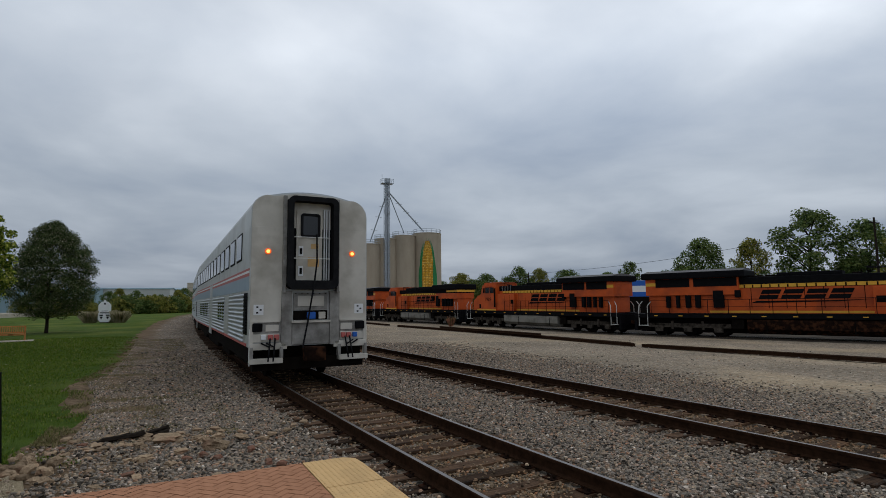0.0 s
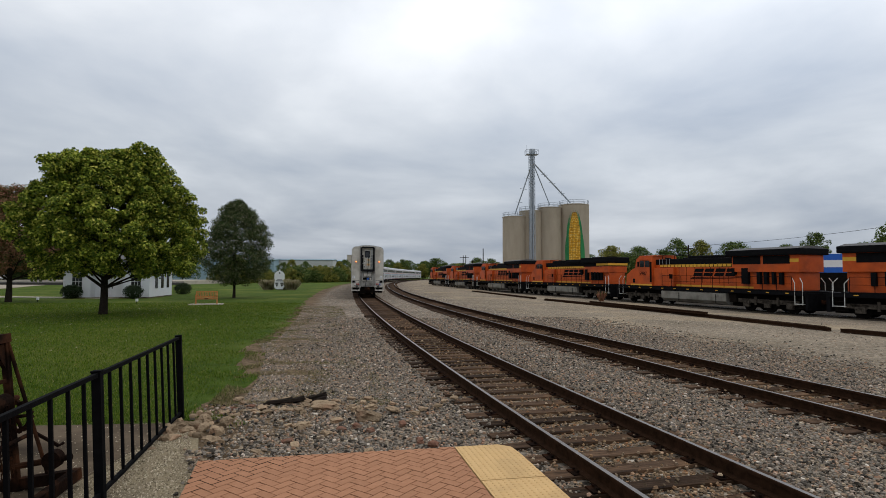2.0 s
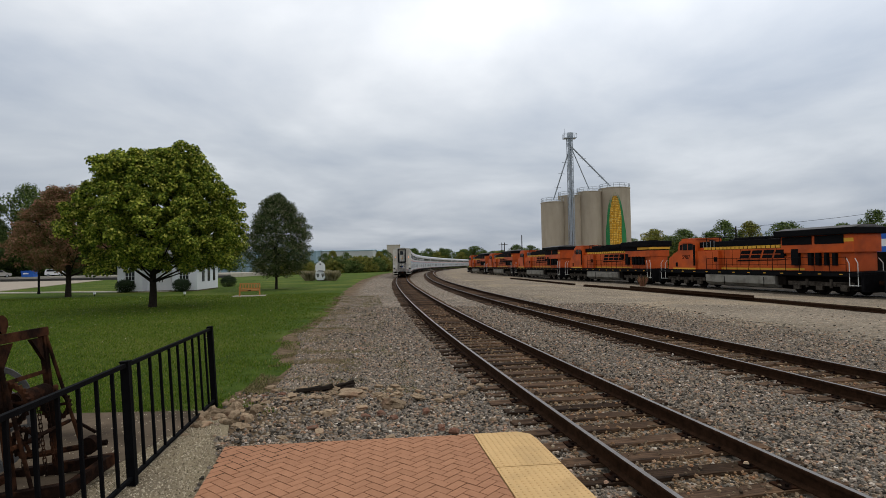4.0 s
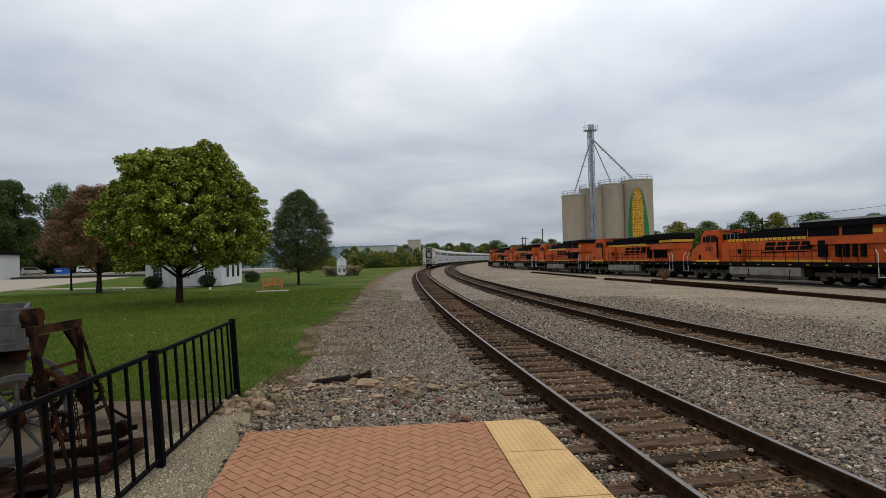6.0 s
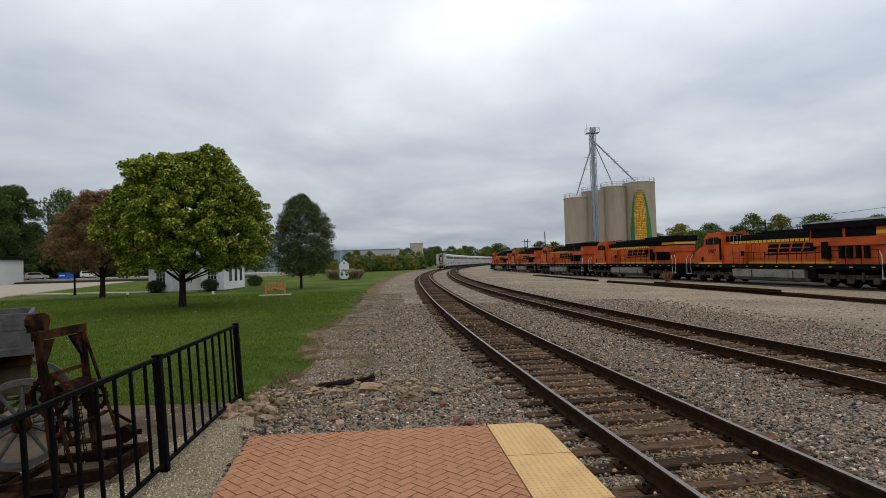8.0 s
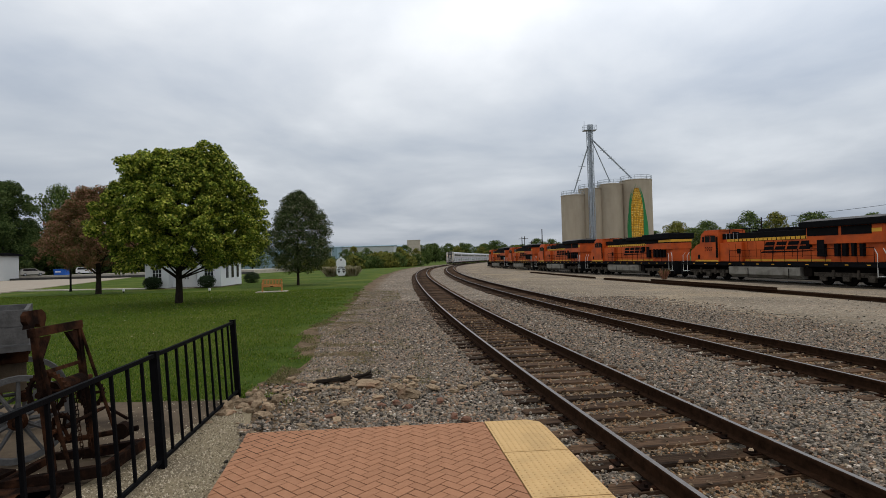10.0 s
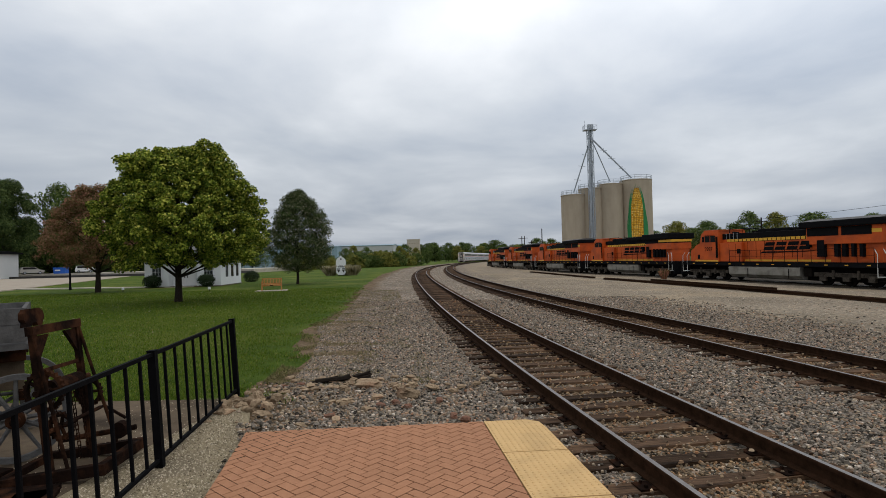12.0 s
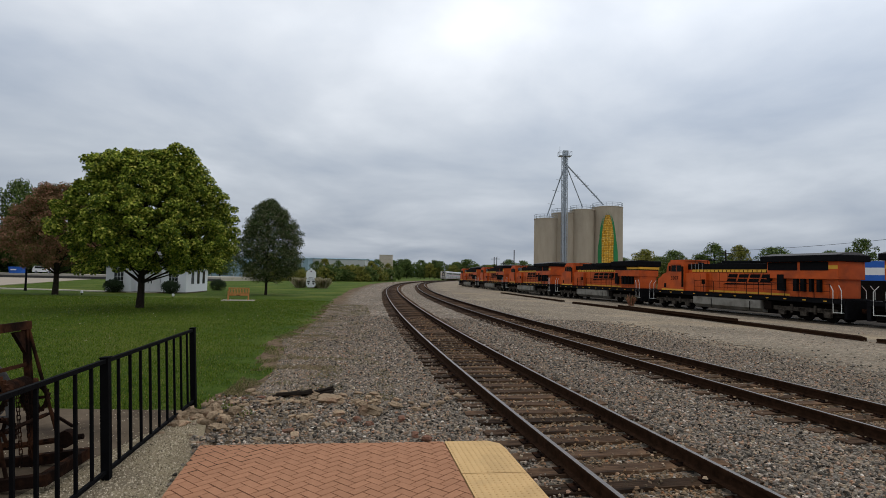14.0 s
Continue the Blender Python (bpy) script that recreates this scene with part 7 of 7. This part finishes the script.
def scatter_yard():
    rng = np.random.default_rng(25)
    n = 13000
    v, f = [], []
    for i in range(n):
        k = 30 - 6 + 78 * rng.random() ** 1.2
        o = float((SIDE[int(k)] - MAIN[int(k)]) @ MAIN_N[int(k)]) + 1.9 + 11 * rng.random() ** 1.3
        x, y, _ = on(MAIN, MAIN_N, k, o, 0)
        u = o - float((SIDE[int(k)] - MAIN[int(k)]) @ MAIN_N[int(k)]) - 1.8
        z = float(yard_z(u))
        s = rng.uniform(0.012, 0.034)
        a = rng.random() * 6.28
        b = len(v)
        for q in range(4):
            w = s * rng.uniform(0.7, 1.2)
            v.append((x + w * math.cos(a + q * 1.57), y + w * math.sin(a + q * 1.57), z - 0.01))
        v.append((x, y, z + s * rng.uniform(0.4, 0.8)))
        f += [(b, b + 1, b + 4), (b + 1, b + 2, b + 4), (b + 2, b + 3, b + 4), (b + 3, b, b + 4)]
    o = mesh_object("yard_stones", v, f, M["pebble"])
    tagged(o, "scattered stones on the gravel yard", "gravel", kind="stuff")


scatter_yard()


def scatter_grass():
    rng = np.random.default_rng(6)
    n = 190000
    y = 7.6 + 36 * rng.random(n) ** 1.8
    ex = np.interp(y, EDGE[:, 1], EDGE[:, 0])
    x = ex + 1.1 - (1.2 + y * 0.72) * rng.random(n) ** 1.05
    keep = ~((y < 8.55) & (x < -2.5)) & (rng.random(n) < np.clip((ex + 0.45 + 0.3 * np.sin(y * 1.7) + 0.3 * np.sin(y * 4.1 + x * 3) - x) / 1.3, 0.0, 1))
    x, y = x[keep], y[keep]
    n = len(x)
    a = rng.random(n) * math.tau
    h = rng.uniform(0.018, 0.05, n) * (1 + y * 0.02)
    w = 0.004 + 0.00045 * y
    lean = rng.uniform(0, 0.06, n)
    z = np.array([lawn_z(p, q) for p, q in zip(x, y)]) - 0.005
    bx, by = np.cos(a) * w, np.sin(a) * w
    v = np.stack([np.stack([x - bx, y - by, z], 1), np.stack([x + bx, y + by, z], 1), np.stack([x - np.sin(a) * lean, y + np.cos(a) * lean, z + h], 1)], 1).reshape(-1, 3)
    me = bpy.data.meshes.new("grass_blades")
    me.from_pydata(v.tolist(), [], np.arange(n * 3).reshape(-1, 3).tolist())
    me.materials.append(M["blade"])
    tagged(new("grass_blades", me), "short mown grass blades of the lawn", "grass", kind="stuff")


scatter_grass()


def scatter_verge():
    """Dry tufts and small stones on the bare soil between lawn and ballast."""
    rng = np.random.default_rng(35)
    n = 48000
    y = 9.2 + 30 * rng.random(n) ** 1.6
    ex = np.interp(y, EDGE[:, 1], EDGE[:, 0])
    x = ex + 0.1 + 3.0 * rng.random(n) ** 1.4
    tuft_at = np.array([noise.noise((p * 1.4, q * 1.4, 2.0)) for p, q in zip(x, y)])
    z = -0.15 - 0.012 * (x - ex)
    v, f = [], []
    for p, q, h, tt in zip(x, y, z, tuft_at):
        if tt < 0.02:
            continue
        a, w, s, b = rng.random() * 6.28, 0.004 + 0.0004 * q, rng.uniform(0.02, 0.06), len(v)
        v += [(p - w * math.cos(a), q - w * math.sin(a), h), (p + w * math.cos(a), q + w * math.sin(a), h), (p - 0.05 * math.sin(a), q + 0.05 * math.cos(a), h + s)]
        f.append((b, b + 1, b + 2))
    tagged(mesh_object("dry_grass", v, f, M["dry"]), "sparse dry grass on the soil beside the lawn", "grass", kind="stuff")
    v, f = [], []
    for p, q, h, tt in zip(x + rng.normal(size=n) * 0.3, y, z, tuft_at):
        if tt > 0.1 or p < np.interp(q, EDGE[:, 1], EDGE[:, 0]) + 0.6:
            continue
        s, a, b = rng.uniform(0.012, 0.032), rng.random() * 6.28, len(v)
        v += [(p + s * math.cos(a + k * 1.57) * rng.uniform(0.7, 1.2), q + s * math.sin(a + k * 1.57), h + 0.012) for k in range(4)] + [(p, q, h + 0.02 + s * 0.6)]
        f += [(b, b + 1, b + 4), (b + 1, b + 2, b + 4), (b + 2, b + 3, b + 4), (b + 3, b, b + 4)]
    tagged(mesh_object("verge_stones", v, f, M["stone"]), "small stones on the soil beside the lawn", "gravel", kind="stuff")


scatter_verge()


def scatter_leaves():
    rng = np.random.default_rng(21)
    n = 240
    y = 16 + 30 * rng.random(n)
    x = -15.3 + rng.normal(size=n) * 6
    keep = x < np.interp(y, EDGE[:, 1], EDGE[:, 0]) - 0.5
    v, f = [], []
    for p, q in zip(x[keep], y[keep]):
        a, s, z, k = rng.random() * 6.28, rng.uniform(0.02, 0.045), lawn_z(p, q) + 0.06, len(v)
        c, d = math.cos(a) * s, math.sin(a) * s
        v += [(p - c, q - d, z), (p + d, q - c, z + 0.02), (p + c, q + d, z), (p - d, q + c, z + 0.015)]
        f.append((k, k + 1, k + 2, k + 3))
    o = mesh_object("fallen_leaves", v, f, M["reed"])
    tagged(o, "pale fallen leaves strewn on the lawn", "leaves", kind="stuff")


scatter_leaves()


# ---- herringbone pavers ----
def clip(poly, a, b):
    """Keep what lies on the left of the line from a to b."""
    out = []
    side = lambda p: (b[0] - a[0]) * (p[1] - a[1]) - (b[1] - a[1]) * (p[0] - a[0])
    for i, p in enumerate(poly):
        q = poly[(i + 1) % len(poly)]
        sp, sq = side(p), side(q)
        if sp >= 0:
            out.append(p)
        if sp * sq < 0:
            t = sp / (sp - sq)
            out.append((p[0] + (q[0] - p[0]) * t, p[1] + (q[1] - p[1]) * t))
    return out


def paver_mesh(pts, name="brick"):
    bm = B()
    cx, cy = sum(p[0] for p in pts) / len(pts), sum(p[1] for p in pts) / len(pts)
    low = [bm.verts.new((p[0], p[1], -0.03)) for p in pts]
    mid = [bm.verts.new((p[0], p[1], -0.004)) for p in pts]
    top = [bm.verts.new((p[0] + (cx - p[0]) * 0.012, p[1] + (cy - p[1]) * 0.012, 0.0)) for p in pts]
    n = len(pts)
    for r, q in ((low, mid), (mid, top)):
        for i in range(n):
            bm.faces.new((r[i], r[(i + 1) % n], q[(i + 1) % n], q[i]))
    bm.faces.new(top)
    bmesh.ops.recalc_face_normals(bm, faces=bm.faces[:])
    me = bpy.data.meshes.new(name)
    bm.to_mesh(me)
    bm.free()
    me.materials.append(M["brick"])
    return me


def lay_pavers():
    rng = random.Random(3)
    u, g = 0.102, 0.0048
    rot = Matrix.Rotation(radians(48.5), 2)
    whole = paver_mesh([(g, g), (2 * u - g, g), (2 * u - g, u - g), (g, u - g)])
    ccw = PLAT[::-1]
    made, rest_v, rest_f = 0, [], []
    for y in range(-70, 90):
        for x in range(-90, 90):
            k = (x - y) % 4
            if k not in (0, 3):
                continue
            r = [(x * u + g, y * u + g), ((x + 2) * u - g, y * u + g), ((x + 2) * u - g, (y + 1) * u - g), (x * u + g, (y + 1) * u - g)] if k == 0 else [(x * u + g, y * u + g), ((x + 1) * u - g, y * u + g), ((x + 1) * u - g, (y + 2) * u - g), (x * u + g, (y + 2) * u - g)]
            w = [tuple(rot @ Vector(p) + Vector((-1, 4.5))) for p in r]
            c = w
            for i in range(4):
                c = clip(c, ccw[i], ccw[(i + 1) % 4])
                if len(c) < 3:
                    break
            if len(c) < 3:
                continue
            area = abs(sum(c[i][0] * c[(i + 1) % len(c)][1] - c[(i + 1) % len(c)][0] * c[i][1] for i in range(len(c)))) / 2
            if area < 0.0012:
                continue
            cy = sum(p[1] for p in c) / len(c)
            dz = rng.uniform(-0.0025, 0.0015)
            if cy > 4.15 and made < 300:
                if area > 0.0178:
                    o = new("brick", whole)
                    if k == 0:
                        o.matrix_basis = Matrix.LocRotScale((*w[0], dz), Euler((rng.uniform(-0.006, 0.006), rng.uniform(-0.006, 0.006), radians(48.5))), None)
                        o.location = Vector((*(Vector(w[0]) - rot @ Vector((g, g))), dz))
                    else:
                        o.matrix_basis = Matrix.LocRotScale((0, 0, 0), Euler((rng.uniform(-0.006, 0.006), rng.uniform(-0.006, 0.006), radians(138.5))), None)
                        o.location = Vector((*(Vector(w[1]) + rot @ Vector((g, -g))), dz))
                else:
                    o = new("brick", paver_mesh(c))
                    o.location.z = dz
                o.parent = platform
                made += 1
            else:
                b = len(rest_v)
                rest_v += [(p[0], p[1], dz) for p in c]
                rest_f.append(tuple(range(b, b + len(c))))
    o = mesh_object("far_pavers", rest_v, rest_f, M["brick"], platform)
    o["kind"] = "stuff"


lay_pavers()


# ---- what moves ----
def motions():
    for k, car in enumerate(TRAIN):
        walk(car, car_rows(k))


motions()
